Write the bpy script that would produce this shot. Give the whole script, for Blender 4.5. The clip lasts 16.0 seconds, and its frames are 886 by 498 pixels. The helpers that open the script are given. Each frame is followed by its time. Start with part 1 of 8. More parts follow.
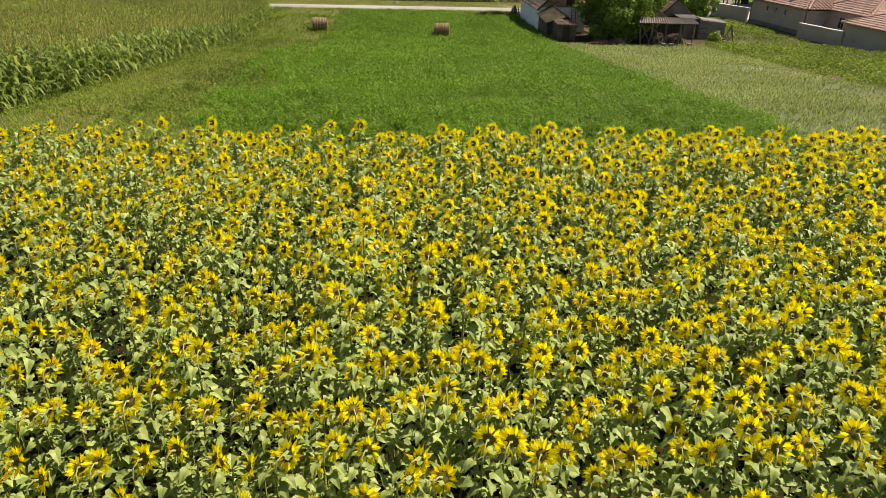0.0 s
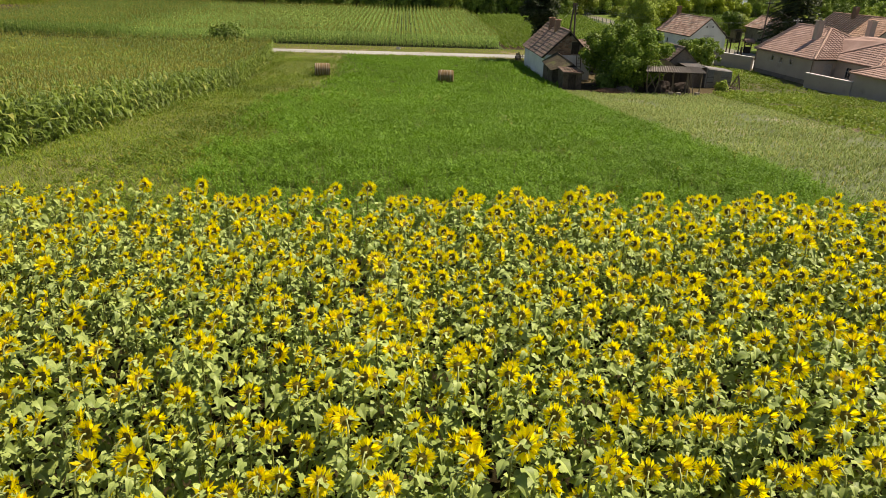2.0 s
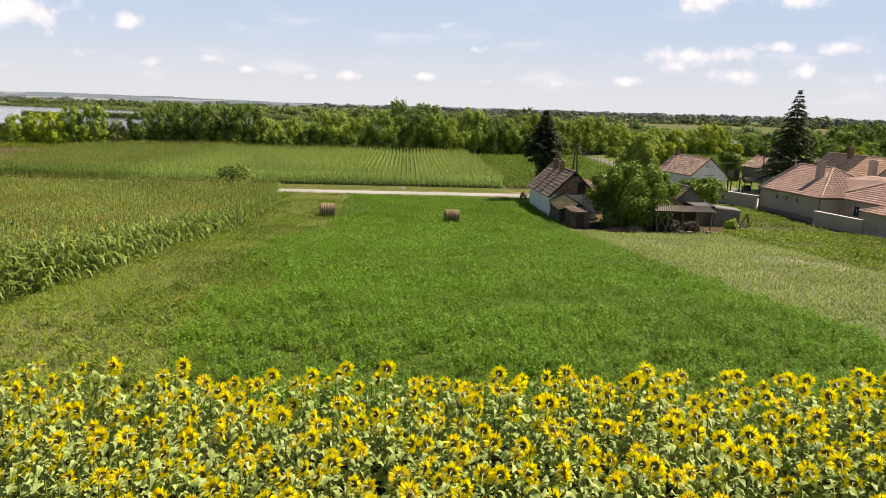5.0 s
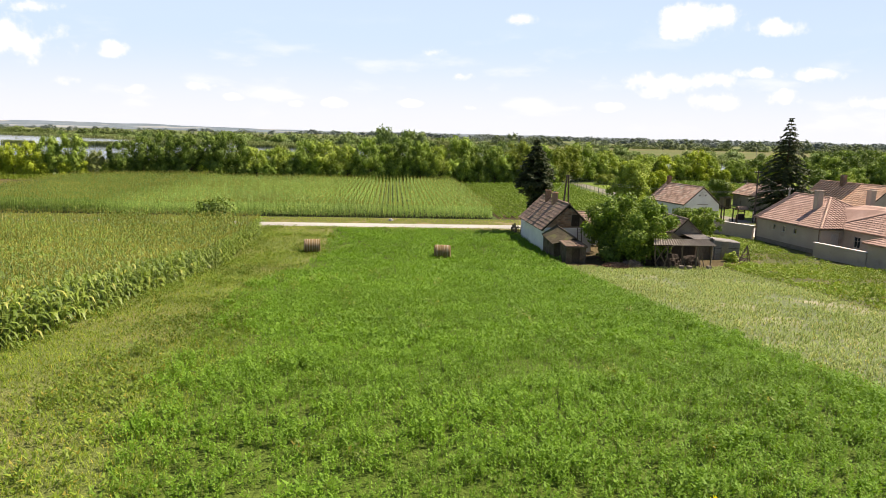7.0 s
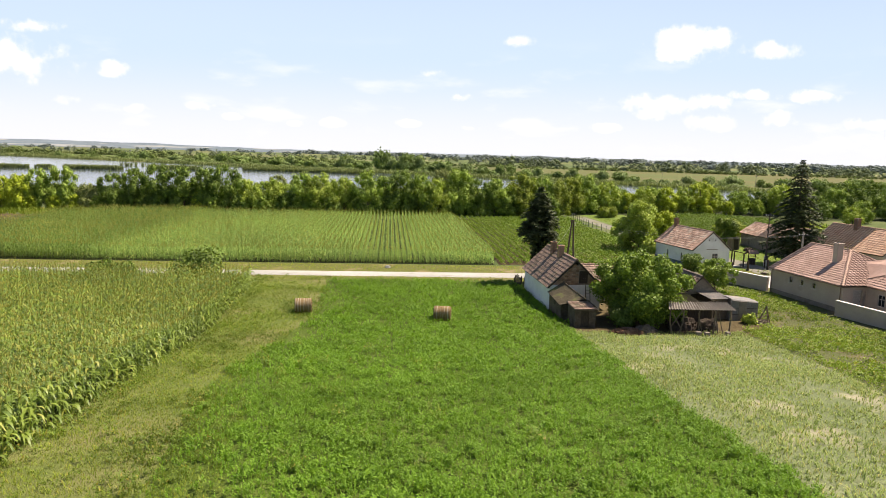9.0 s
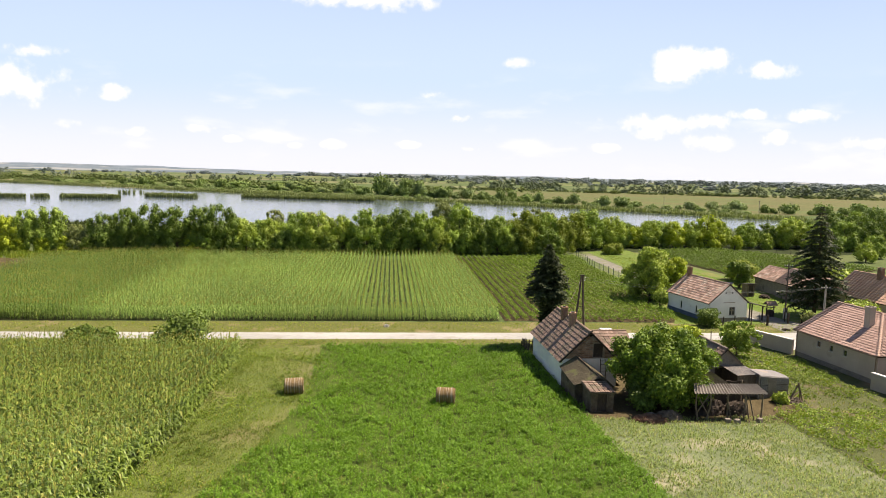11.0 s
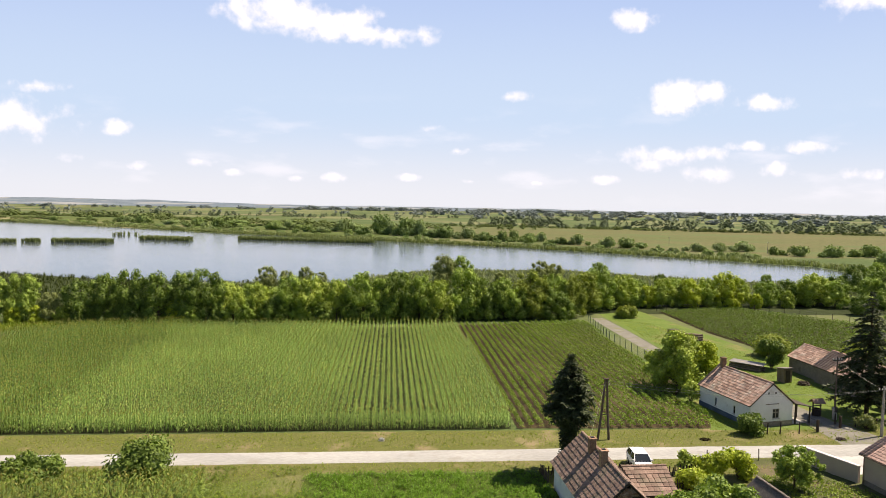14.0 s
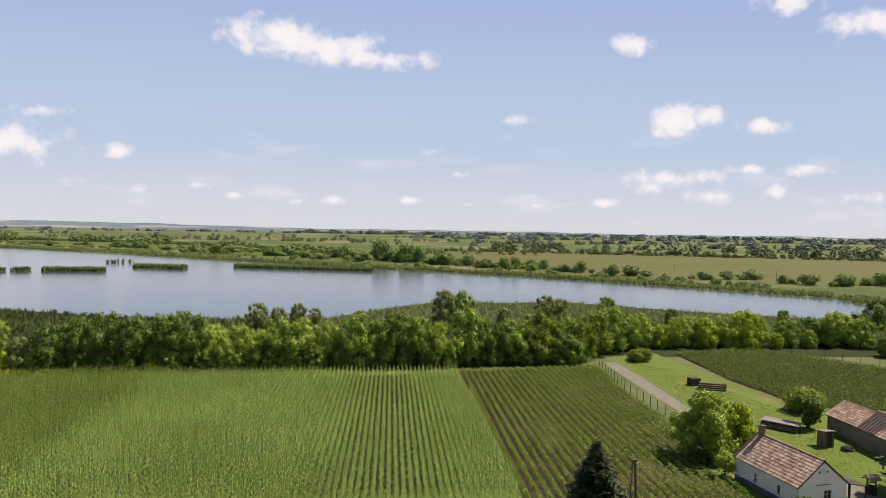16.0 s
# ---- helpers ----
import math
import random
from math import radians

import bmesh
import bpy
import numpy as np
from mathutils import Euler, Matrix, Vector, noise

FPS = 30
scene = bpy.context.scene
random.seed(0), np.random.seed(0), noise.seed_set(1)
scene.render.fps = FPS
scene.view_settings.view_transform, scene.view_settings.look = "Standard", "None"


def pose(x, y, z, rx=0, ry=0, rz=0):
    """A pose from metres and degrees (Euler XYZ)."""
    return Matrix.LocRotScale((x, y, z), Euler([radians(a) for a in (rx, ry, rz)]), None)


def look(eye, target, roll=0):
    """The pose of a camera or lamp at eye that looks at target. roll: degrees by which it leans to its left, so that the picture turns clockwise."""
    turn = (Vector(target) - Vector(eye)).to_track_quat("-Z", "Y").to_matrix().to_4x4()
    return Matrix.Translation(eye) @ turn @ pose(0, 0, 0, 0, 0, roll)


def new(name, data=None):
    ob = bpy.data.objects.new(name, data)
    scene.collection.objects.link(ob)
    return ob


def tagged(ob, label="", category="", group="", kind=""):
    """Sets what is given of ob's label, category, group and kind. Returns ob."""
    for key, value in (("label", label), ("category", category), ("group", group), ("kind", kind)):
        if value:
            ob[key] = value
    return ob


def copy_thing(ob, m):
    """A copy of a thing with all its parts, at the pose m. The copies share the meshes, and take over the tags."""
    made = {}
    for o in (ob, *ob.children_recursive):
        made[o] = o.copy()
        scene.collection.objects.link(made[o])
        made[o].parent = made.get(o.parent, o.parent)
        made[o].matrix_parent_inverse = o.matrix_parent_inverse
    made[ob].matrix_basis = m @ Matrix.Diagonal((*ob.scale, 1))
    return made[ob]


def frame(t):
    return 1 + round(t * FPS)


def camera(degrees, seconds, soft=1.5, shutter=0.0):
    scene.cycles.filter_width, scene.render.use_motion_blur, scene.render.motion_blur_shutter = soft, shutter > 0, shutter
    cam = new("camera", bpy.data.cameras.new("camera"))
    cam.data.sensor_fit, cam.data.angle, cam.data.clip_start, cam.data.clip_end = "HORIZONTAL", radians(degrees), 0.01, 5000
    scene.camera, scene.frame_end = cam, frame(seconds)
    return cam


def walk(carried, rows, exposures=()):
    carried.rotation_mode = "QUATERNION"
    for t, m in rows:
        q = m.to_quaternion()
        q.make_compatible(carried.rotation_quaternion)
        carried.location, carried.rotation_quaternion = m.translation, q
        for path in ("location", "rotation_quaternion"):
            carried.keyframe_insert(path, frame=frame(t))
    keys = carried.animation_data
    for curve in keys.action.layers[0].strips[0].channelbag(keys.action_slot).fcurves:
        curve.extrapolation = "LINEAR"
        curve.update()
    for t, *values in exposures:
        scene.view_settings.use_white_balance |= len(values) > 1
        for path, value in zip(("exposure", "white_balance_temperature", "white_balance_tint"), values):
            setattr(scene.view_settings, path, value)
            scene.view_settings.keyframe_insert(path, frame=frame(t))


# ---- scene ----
cam = camera(67.0, 16.0, soft=0.55)
PATH = [
    (0, (-0.595, 1.616, 10.640), (0.565, 19.456, 1.660), 1.50),
    (0.5, (-0.680, 2.183, 10.609), (0.490, 20.063, 1.729), 1.64),
    (1, (-0.759, 2.727, 10.578), (0.431, 20.686, 1.848), 1.79),
    (1.5, (-0.836, 3.219, 10.549), (0.374, 21.319, 2.129), 1.93),
    (2, (-0.913, 3.660, 10.526), (0.307, 22.000, 2.657), 2.02),
    (2.5, (-0.985, 4.069, 10.510), (0.235, 22.639, 3.190), 2.06),
    (3, (-1.048, 4.456, 10.492), (0.162, 23.276, 3.832), 2.08),
    (3.5, (-1.112, 4.840, 10.474), (0.088, 23.860, 4.414), 2.14),
    (4, (-1.193, 5.265, 10.454), (-0.003, 24.486, 5.054), 2.22),
    (4.5, (-1.281, 5.750, 10.463), (-0.101, 25.130, 5.673), 2.12),
    (5, (-1.360, 6.277, 10.530), (-0.210, 25.817, 6.400), 1.70),
    (7.5, (-1.532, 10.157, 11.435), (0.078, 29.817, 8.135), 1.50),
    (8, (-1.506, 11.240, 12.299), (0.125, 30.930, 9.149), 1.59),
    (8.5, (-1.491, 12.304, 13.100), (0.129, 32.014, 10.120), 1.62),
    (9, (-1.496, 13.409, 13.870), (0.114, 33.149, 11.050), 1.60),
    (11.5, (-1.324, 19.911, 18.537), (0.276, 39.741, 16.467), 1.20),
    (12, (-1.271, 21.482, 19.620), (0.339, 41.322, 17.710), 1.17),
    (12.5, (-1.229, 23.086, 20.682), (0.371, 42.946, 18.902), 1.13),
    (13, (-1.181, 24.782, 21.660), (0.419, 44.652, 20.049), 1.10),
    (13.5, (-1.091, 26.605, 22.526), (0.499, 46.485, 21.066), 1.07),
    (14, (-0.989, 28.538, 23.338), (0.581, 48.438, 22.038), 1.03),
    (14.5, (-0.908, 30.556, 24.126), (0.672, 50.466, 22.986), 1.00),
    (15, (-0.825, 32.710, 24.873), (0.735, 52.630, 23.894), 0.98),
    (15.5, (-0.665, 35.066, 25.509), (0.895, 54.996, 24.688), 0.97),
    (16, (-0.371, 37.619, 25.998), (1.179, 57.549, 25.368), 1.00),
]
walk(cam, [(t, look(eye, target, roll)) for t, eye, target, roll in PATH], [(0, 0.46, 7200, 16), (3, 0.43, 7200, 16), (5, 0.57, 7150, 17), (7.5, 0.92, 7100, 17), (9, 0.92, 7100, 17), (12.5, 0.84, 7100, 18), (14.5, 0.65, 7050, 18), (16, 0.39, 6950, 18)])

# ---- light ----
SUN_ELEV, SUN_AZ = 55.0, 17.0  # degrees; azimuth counted from +x towards +y
world = bpy.data.worlds.new("sky")
scene.world = world
world.use_nodes = True
wt = world.node_tree
sky = wt.nodes.new("ShaderNodeTexSky")
sky.sky_type = "NISHITA"
sky.sun_disc = False
sky.sun_elevation = radians(SUN_ELEV)
sky.sun_rotation = radians(90.0 - SUN_AZ)
sky.altitude = 100
sky.air_density, sky.dust_density, sky.ozone_density = 1.0, 0.7, 2.0
wt.links.new(sky.outputs[0], wt.nodes["Background"].inputs[0])
wt.nodes["Background"].inputs[1].default_value = 0.065

sun_data = bpy.data.lights.new("sun", "SUN")
sun_data.energy, sun_data.angle, sun_data.color = 5.0, radians(0.55), (1.0, 0.93, 0.80)
sun = new("sun", sun_data)
se, sa = radians(SUN_ELEV), radians(SUN_AZ)
sun_dir = Vector((math.cos(se) * math.cos(sa), math.cos(se) * math.sin(sa), math.sin(se)))
sun.matrix_world = look(sun_dir * 60, (0, 0, 0))

# ---- materials ----


def nodes_of(name):
    m = bpy.data.materials.new(name)
    m.use_nodes = True
    t = m.node_tree
    return m, t, t.nodes, t.nodes["Principled BSDF"]


def mix_rgb(t, fac, a, b, blend="MIX"):
    n = t.nodes.new("ShaderNodeMix")
    n.data_type, n.blend_type = "RGBA", blend
    for socket, value in ((n.inputs[0], fac), (n.inputs[6], a), (n.inputs[7], b)):
        if isinstance(value, bpy.types.NodeSocket):
            t.links.new(value, socket)
        elif isinstance(value, (int, float)):
            socket.default_value = value
        else:
            socket.default_value = (*value, 1)
    return n.outputs[2]


def noise_fac(t, scale, detail=4, lo=0.35, hi=0.65, stretch=(1, 1, 1), coords="position"):
    """A noise over real-world metres, spread to 0..1."""
    if coords == "position":
        src = t.nodes.new("ShaderNodeNewGeometry").outputs["Position"]
    else:
        src = t.nodes.new("ShaderNodeTexCoord").outputs["Object"]
    mp = t.nodes.new("ShaderNodeMapping")
    mp.inputs["Scale"].default_value = stretch
    t.links.new(src, mp.inputs[0])
    n = t.nodes.new("ShaderNodeTexNoise")
    n.inputs["Scale"].default_value, n.inputs["Detail"].default_value = scale, detail
    t.links.new(mp.outputs[0], n.inputs["Vector"])
    r = t.nodes.new("ShaderNodeMapRange")
    r.inputs["From Min"].default_value, r.inputs["From Max"].default_value = lo, hi
    t.links.new(n.outputs["Fac"], r.inputs["Value"])
    return r.outputs[0]


def bump_on(t, bsdf, height, strength, distance):
    b = t.nodes.new("ShaderNodeBump")
    b.inputs["Strength"].default_value, b.inputs["Distance"].default_value = strength, distance
    t.links.new(height, b.inputs["Height"])
    t.links.new(b.outputs[0], bsdf.inputs["Normal"])


def surface(name, c1, c2, scale=1.0, fine=12.0, rough=0.85, bump=0.3, depth=0.03, c3=None, c3_scale=0.3, c3_lo=0.5, c3_hi=0.62,
            stretch=(1, 1, 1), metal=0.0, per_object=0.0, coords="position", speck=0.55):
    """An opaque surface: two colours by a coarse noise, a fine grain, stains of a third colour, and relief."""
    m, t, nd, b = nodes_of(name)
    col = mix_rgb(t, noise_fac(t, scale, 5, stretch=stretch, coords=coords), c1, c2)
    grain = noise_fac(t, fine, 6, stretch=stretch, coords=coords)
    col = mix_rgb(t, grain, col, mix_rgb(t, speck, col, tuple(0.35 * v for v in c1)))
    if c3:
        col = mix_rgb(t, noise_fac(t, c3_scale, 6, c3_lo, c3_hi, coords=coords), col, c3)
    if per_object:
        oi = nd.new("ShaderNodeObjectInfo")
        ramp = nd.new("ShaderNodeMapRange")
        ramp.inputs["To Min"].default_value, ramp.inputs["To Max"].default_value = 1 - per_object, 1 + per_object
        t.links.new(oi.outputs["Random"], ramp.inputs["Value"])
        hsv = nd.new("ShaderNodeHueSaturation")
        t.links.new(ramp.outputs[0], hsv.inputs["Value"])
        t.links.new(col, hsv.inputs["Color"])
        col = hsv.outputs[0]
    t.links.new(col, b.inputs["Base Color"])
    b.inputs["Roughness"].default_value, b.inputs["Metallic"].default_value = rough, metal
    b.inputs["Specular IOR Level"].default_value = 0.08 if rough > 0.92 else 0.4
    bump_on(t, b, grain, bump, depth)
    return m


GREEN = (1.45, 1.4, 0.5)  # how far the leaves' colours are lifted as a whole


def leafy(name, dark, light, odd=None, odd_share=0.06, trans=0.3, rough=0.55, patch=0.12, patch_dark=0.65, spec=0.2):
    """Leaves: each one its own shade, lighter and darker patches over the stand, some light let through."""
    m, t, nd, b = nodes_of(name)
    dark, light, odd = [c and (c[0] * GREEN[0], c[1] * GREEN[1], c[2] * GREEN[2]) for c in (dark, light, odd)]
    geo = nd.new("ShaderNodeNewGeometry")
    col = mix_rgb(t, geo.outputs["Random Per Island"], dark, light)
    if odd:
        gt = nd.new("ShaderNodeMath")
        gt.operation = "GREATER_THAN"
        mul = nd.new("ShaderNodeMath")
        mul.operation, mul.inputs[1].default_value = "MULTIPLY", 7.13
        fr = nd.new("ShaderNodeMath")
        fr.operation = "FRACT"
        t.links.new(geo.outputs["Random Per Island"], mul.inputs[0])
        t.links.new(mul.outputs[0], fr.inputs[0])
        t.links.new(fr.outputs[0], gt.inputs[0])
        gt.inputs[1].default_value = 1 - odd_share
        col = mix_rgb(t, gt.outputs[0], col, odd)
    col = mix_rgb(t, noise_fac(t, patch, 3), mix_rgb(t, 1.0, col, (patch_dark,) * 3, "MULTIPLY"), col)
    t.links.new(col, b.inputs["Base Color"])
    b.inputs["Roughness"].default_value = rough
    b.inputs["Specular IOR Level"].default_value = spec
    tr = nd.new("ShaderNodeBsdfTranslucent")
    t.links.new(mix_rgb(t, 1.0, col, (1.3, 1.35, 0.7), "MULTIPLY"), tr.inputs[0])
    ms = nd.new("ShaderNodeMixShader")
    ms.inputs[0].default_value = trans
    t.links.new(b.outputs[0], ms.inputs[1])
    t.links.new(tr.outputs[0], ms.inputs[2])
    t.links.new(ms.outputs[0], nd["Material Output"].inputs[0])
    return m


M_GROUND = surface("plain_grass", (0.085, 0.125, 0.04), (0.125, 0.155, 0.055), 0.02, 0.6, 0.95, 0.2, 0.1, (0.17, 0.17, 0.08), 0.006, 0.5, 0.6)
M_SOIL = surface("dark_soil", (0.026, 0.021, 0.008), (0.046, 0.037, 0.015), 0.7, 9, 0.95, 0.5, 0.05)
M_SOIL_DRY = surface("dry_soil", (0.088, 0.068, 0.034), (0.135, 0.105, 0.054), 0.5, 8, 0.95, 0.5, 0.05)
M_WEEDYSOIL = surface("weedy_soil", (0.036, 0.042, 0.016), (0.055, 0.06, 0.024), 0.4, 6, 0.95, 0.5, 0.05)
M_ALFALFA = surface("alfalfa_floor", (0.08, 0.125, 0.02), (0.105, 0.145, 0.028), 0.25, 9, 0.95, 0.6, 0.08)
M_DRYGRASS = surface("dry_grass_floor", (0.152, 0.182, 0.050), (0.118, 0.158, 0.037), 0.3, 14, 0.95, 0.7, 0.06, (0.19, 0.18, 0.075), 0.16, 0.50, 0.7, speck=0.4)
M_PALE = surface("pale_field_floor", (0.178, 0.205, 0.102), (0.142, 0.174, 0.08), 0.35, 9, 0.95, 0.6, 0.06, (0.29, 0.27, 0.18), 0.25, 0.54, 0.68, stretch=(1, 0.45, 1), speck=0.45)
M_VERGE = surface("verge_floor", (0.125, 0.142, 0.036), (0.165, 0.165, 0.055), 0.3, 9, 0.95, 0.6, 0.06, (0.25, 0.20, 0.11), 0.22, 0.57, 0.7, stretch=(0.35, 1, 1), speck=0.45)
M_LAWN = surface("lawn_floor", (0.12, 0.185, 0.036), (0.155, 0.21, 0.05), 0.25, 9, 0.95, 0.6, 0.06, (0.18, 0.175, 0.065), 0.2, 0.54, 0.68, speck=0.4)
M_ROWSOIL = surface("tilled_brown_soil", (0.068, 0.051, 0.025), (0.105, 0.081, 0.041), 0.5, 8, 0.95, 0.5, 0.05, (0.13, 0.10, 0.055), 0.12, 0.52, 0.66)
M_GARDENSOIL = surface("garden_soil", (0.095, 0.115, 0.042), (0.125, 0.128, 0.055), 0.4, 9, 0.95, 0.6, 0.06, (0.16, 0.128, 0.075), 0.3, 0.52, 0.64, speck=0.45)
M_ROAD = surface("pale_road", (0.34, 0.336, 0.31), (0.41, 0.406, 0.375), 0.35, 7, 0.95, 0.2, 0.02, (0.29, 0.275, 0.24), 0.5, 0.58, 0.72, stretch=(0.3, 1, 1), speck=0.25)
M_TRACK = surface("gravel_track", (0.205, 0.195, 0.16), (0.27, 0.255, 0.215), 0.6, 9, 0.95, 0.3, 0.03, (0.16, 0.17, 0.07), 0.5, 0.55, 0.68)
M_CONCRETE = surface("concrete", (0.42, 0.40, 0.37), (0.52, 0.50, 0.46), 0.5, 9, 0.9, 0.2, 0.02, (0.27, 0.25, 0.22), 0.8, 0.58, 0.7, speck=0.2)
M_OCHRE = surface("ochre_meadow", (0.155, 0.145, 0.062), (0.125, 0.142, 0.05), 0.01, 0.5, 0.95, 0.2, 0.1, (0.10, 0.13, 0.045), 0.012, 0.52, 0.64, stretch=(0.4, 1, 1))
M_MEADOW = surface("green_meadow", (0.095, 0.13, 0.035), (0.13, 0.155, 0.045), 0.008, 0.4, 0.95, 0.2, 0.1, (0.22, 0.20, 0.10), 0.01, 0.55, 0.62, stretch=(0.3, 1, 1))
M_PALEFAR = surface("pale_far_field", (0.22, 0.21, 0.11), (0.17, 0.18, 0.085), 0.01, 0.4, 0.95, 0.1, 0.1)
M_MARSH = surface("marsh_floor", (0.032, 0.045, 0.016), (0.05, 0.065, 0.022), 0.06, 1.5, 0.95, 0.5, 0.2)
# the hills' blue-grey stands for haze, mixed into the base colour
M_HILL_HAZED = surface("far_hill_hazed", (0.135, 0.175, 0.205), (0.165, 0.20, 0.225), 0.004, 0.05, 1.0, 0.0, 0.1, (0.25, 0.255, 0.245), 0.005, 0.54, 0.62, stretch=(0.3, 1, 4))

M_SUNLEAF = leafy("sunflower_leaf", (0.125, 0.178, 0.115), (0.305, 0.385, 0.305), None, 0, 0.16, 0.5, 0.3, 0.85, 0.3)
M_SUNSTEM = leafy("sunflower_stem", (0.13, 0.16, 0.10), (0.20, 0.23, 0.15), None, 0, 0.1, 0.6)
M_SUNNECK = leafy("sunflower_neck", (0.22, 0.26, 0.26), (0.32, 0.36, 0.40), None, 0, 0.15, 0.6, 0.5, 0.95)
M_PETAL = leafy("sunflower_petal", (0.61, 0.52, 0.02), (0.76, 0.68, 0.06), (0.66, 0.48, 0.015), 0.12, 0.6, 0.6, 0.5, 0.95, 0.2)
M_DISC = surface("sunflower_disc", (0.09, 0.05, 0.02), (0.16, 0.09, 0.03), 20, 60, 0.9, 0.5, 0.01)
M_BRACT = leafy("sunflower_bract", (0.085, 0.065, 0.02), (0.16, 0.13, 0.045), None, 0, 0.1, 0.7)
M_CORN = leafy("corn_leaf", (0.066, 0.112, 0.046), (0.170, 0.232, 0.115), (0.25, 0.27, 0.18), 0.06, 0.25, 0.45, 0.12, 0.75, 0.3)
M_CORNFAR = leafy("young_corn_leaf", (0.105, 0.19, 0.112), (0.222, 0.335, 0.225), (0.31, 0.36, 0.29), 0.10, 0.25, 0.5, 0.03, 0.72)
# taller, greener corn; the shade over that end is also in this colour
M_CORNSHADED = leafy("shaded_dark_corn_leaf", (0.068, 0.124, 0.063), (0.14, 0.215, 0.122), (0.20, 0.235, 0.17), 0.08, 0.25, 0.5, 0.06, 0.70)
M_TASSEL = leafy("corn_tassel", (0.20, 0.20, 0.16), (0.30, 0.295, 0.22), None, 0, 0.2, 0.8)
M_ALFLEAF = leafy("alfalfa_leaf", (0.076, 0.158, 0.031), (0.126, 0.238, 0.050), None, 0, 0.3, 0.6, 0.2, 0.8)
M_WEED = leafy("weed_leaf", (0.07, 0.125, 0.03), (0.14, 0.20, 0.06), (0.20, 0.185, 0.08), 0.08, 0.25)
M_GRASS = leafy("grass_blade", (0.118, 0.182, 0.05), (0.19, 0.25, 0.085), (0.27, 0.25, 0.12), 0.09, 0.25, 0.7)
M_PALELEAF = leafy("pale_crop_leaf", (0.140, 0.198, 0.165), (0.225, 0.288, 0.245), (0.29, 0.28, 0.26), 0.12, 0.2, 0.7, 0.15, 0.8)
M_ROWLEAF = leafy("row_crop_leaf", (0.076, 0.140, 0.047), (0.165, 0.248, 0.092), None, 0, 0.25, 0.6, 0.15, 0.85)
M_PLOTLEAF = leafy("plot_leaf", (0.055, 0.105, 0.035), (0.125, 0.195, 0.075), None, 0, 0.25, 0.6, 0.15, 0.85)
M_GARDEN = leafy("garden_leaf", (0.112, 0.182, 0.058), (0.195, 0.27, 0.115), (0.25, 0.26, 0.15), 0.07, 0.25, 0.6)
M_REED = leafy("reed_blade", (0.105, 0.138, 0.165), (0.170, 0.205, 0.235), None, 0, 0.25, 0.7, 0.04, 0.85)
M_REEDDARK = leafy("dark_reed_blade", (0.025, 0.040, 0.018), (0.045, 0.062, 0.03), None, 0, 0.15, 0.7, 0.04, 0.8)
TREE_MATS = [
    leafy("tree_leaf_dark", (0.060, 0.102, 0.050), (0.150, 0.218, 0.112), None, 0, 0.18, 0.5, 0.35, 0.75, 0.15),
    leafy("tree_leaf_mid", (0.105, 0.172, 0.076), (0.255, 0.345, 0.168), None, 0, 0.18, 0.5, 0.35, 0.75, 0.15),
    leafy("tree_leaf_light", (0.149, 0.216, 0.092), (0.317, 0.391, 0.183), None, 0, 0.18, 0.5, 0.35, 0.8, 0.15),
    leafy("tree_leaf_lime", (0.176, 0.232, 0.05), (0.332, 0.40, 0.11), None, 0, 0.18, 0.5, 0.35, 0.85, 0.15),
    leafy("tree_leaf_olive", (0.108, 0.145, 0.062), (0.212, 0.26, 0.112), None, 0, 0.18, 0.6, 0.35, 0.8, 0.15),
    leafy("willow_leaf", (0.120, 0.152, 0.154), (0.226, 0.259, 0.262), None, 0, 0.25, 0.6, 0.35, 0.8, 0.15),
]
M_WALNUT = leafy("walnut_leaf", (0.062, 0.110, 0.040), (0.165, 0.25, 0.10), (0.22, 0.29, 0.13), 0.05, 0.18, 0.5, 0.35, 0.75, 0.15)
# far bank leaves, made paler and bluer to carry some distance haze
BANK_MATS = [leafy("bank_bush_leaf_hazed", (0.084, 0.136, 0.124), (0.181, 0.250, 0.229), None, 0, 0.18, 0.6, 0.05, 0.75, 0.1),
             leafy("bank_tree_leaf_hazed", (0.110, 0.169, 0.151), (0.213, 0.284, 0.247), None, 0, 0.18, 0.6, 0.05, 0.75, 0.1),
             leafy("bank_willow_leaf_hazed", (0.129, 0.183, 0.213), (0.232, 0.297, 0.336), None, 0, 0.18, 0.6, 0.05, 0.8, 0.1)]
M_NEEDLE = leafy("spruce_needle", (0.022, 0.036, 0.04), (0.062, 0.080, 0.085), None, 0, 0.08, 0.6, 0.6, 0.7)
# distant leaves greyed and blued: the air's haze is put into their colour
M_FARTREE_HAZED = leafy("far_wood_leaf_hazed", (0.085, 0.118, 0.125), (0.140, 0.178, 0.175), None, 0, 0.12, 0.8, 0.02, 0.9, 0.02)
M_MIDTREE_HAZED = leafy("mid_wood_leaf_hazed", (0.108, 0.140, 0.25), (0.140, 0.174, 0.29), None, 0, 0.12, 0.9, 0.01, 0.9, 0.02)
M_HAZETREE = leafy("horizon_wood_leaf_hazed", (0.138, 0.170, 0.48), (0.160, 0.194, 0.52), None, 0, 0.12, 0.9, 0.01, 0.9, 0.02)
M_BARK = surface("bark", (0.10, 0.075, 0.05), (0.16, 0.125, 0.09), 3, 25, 0.95, 0.6, 0.02, stretch=(1, 1, 0.3))

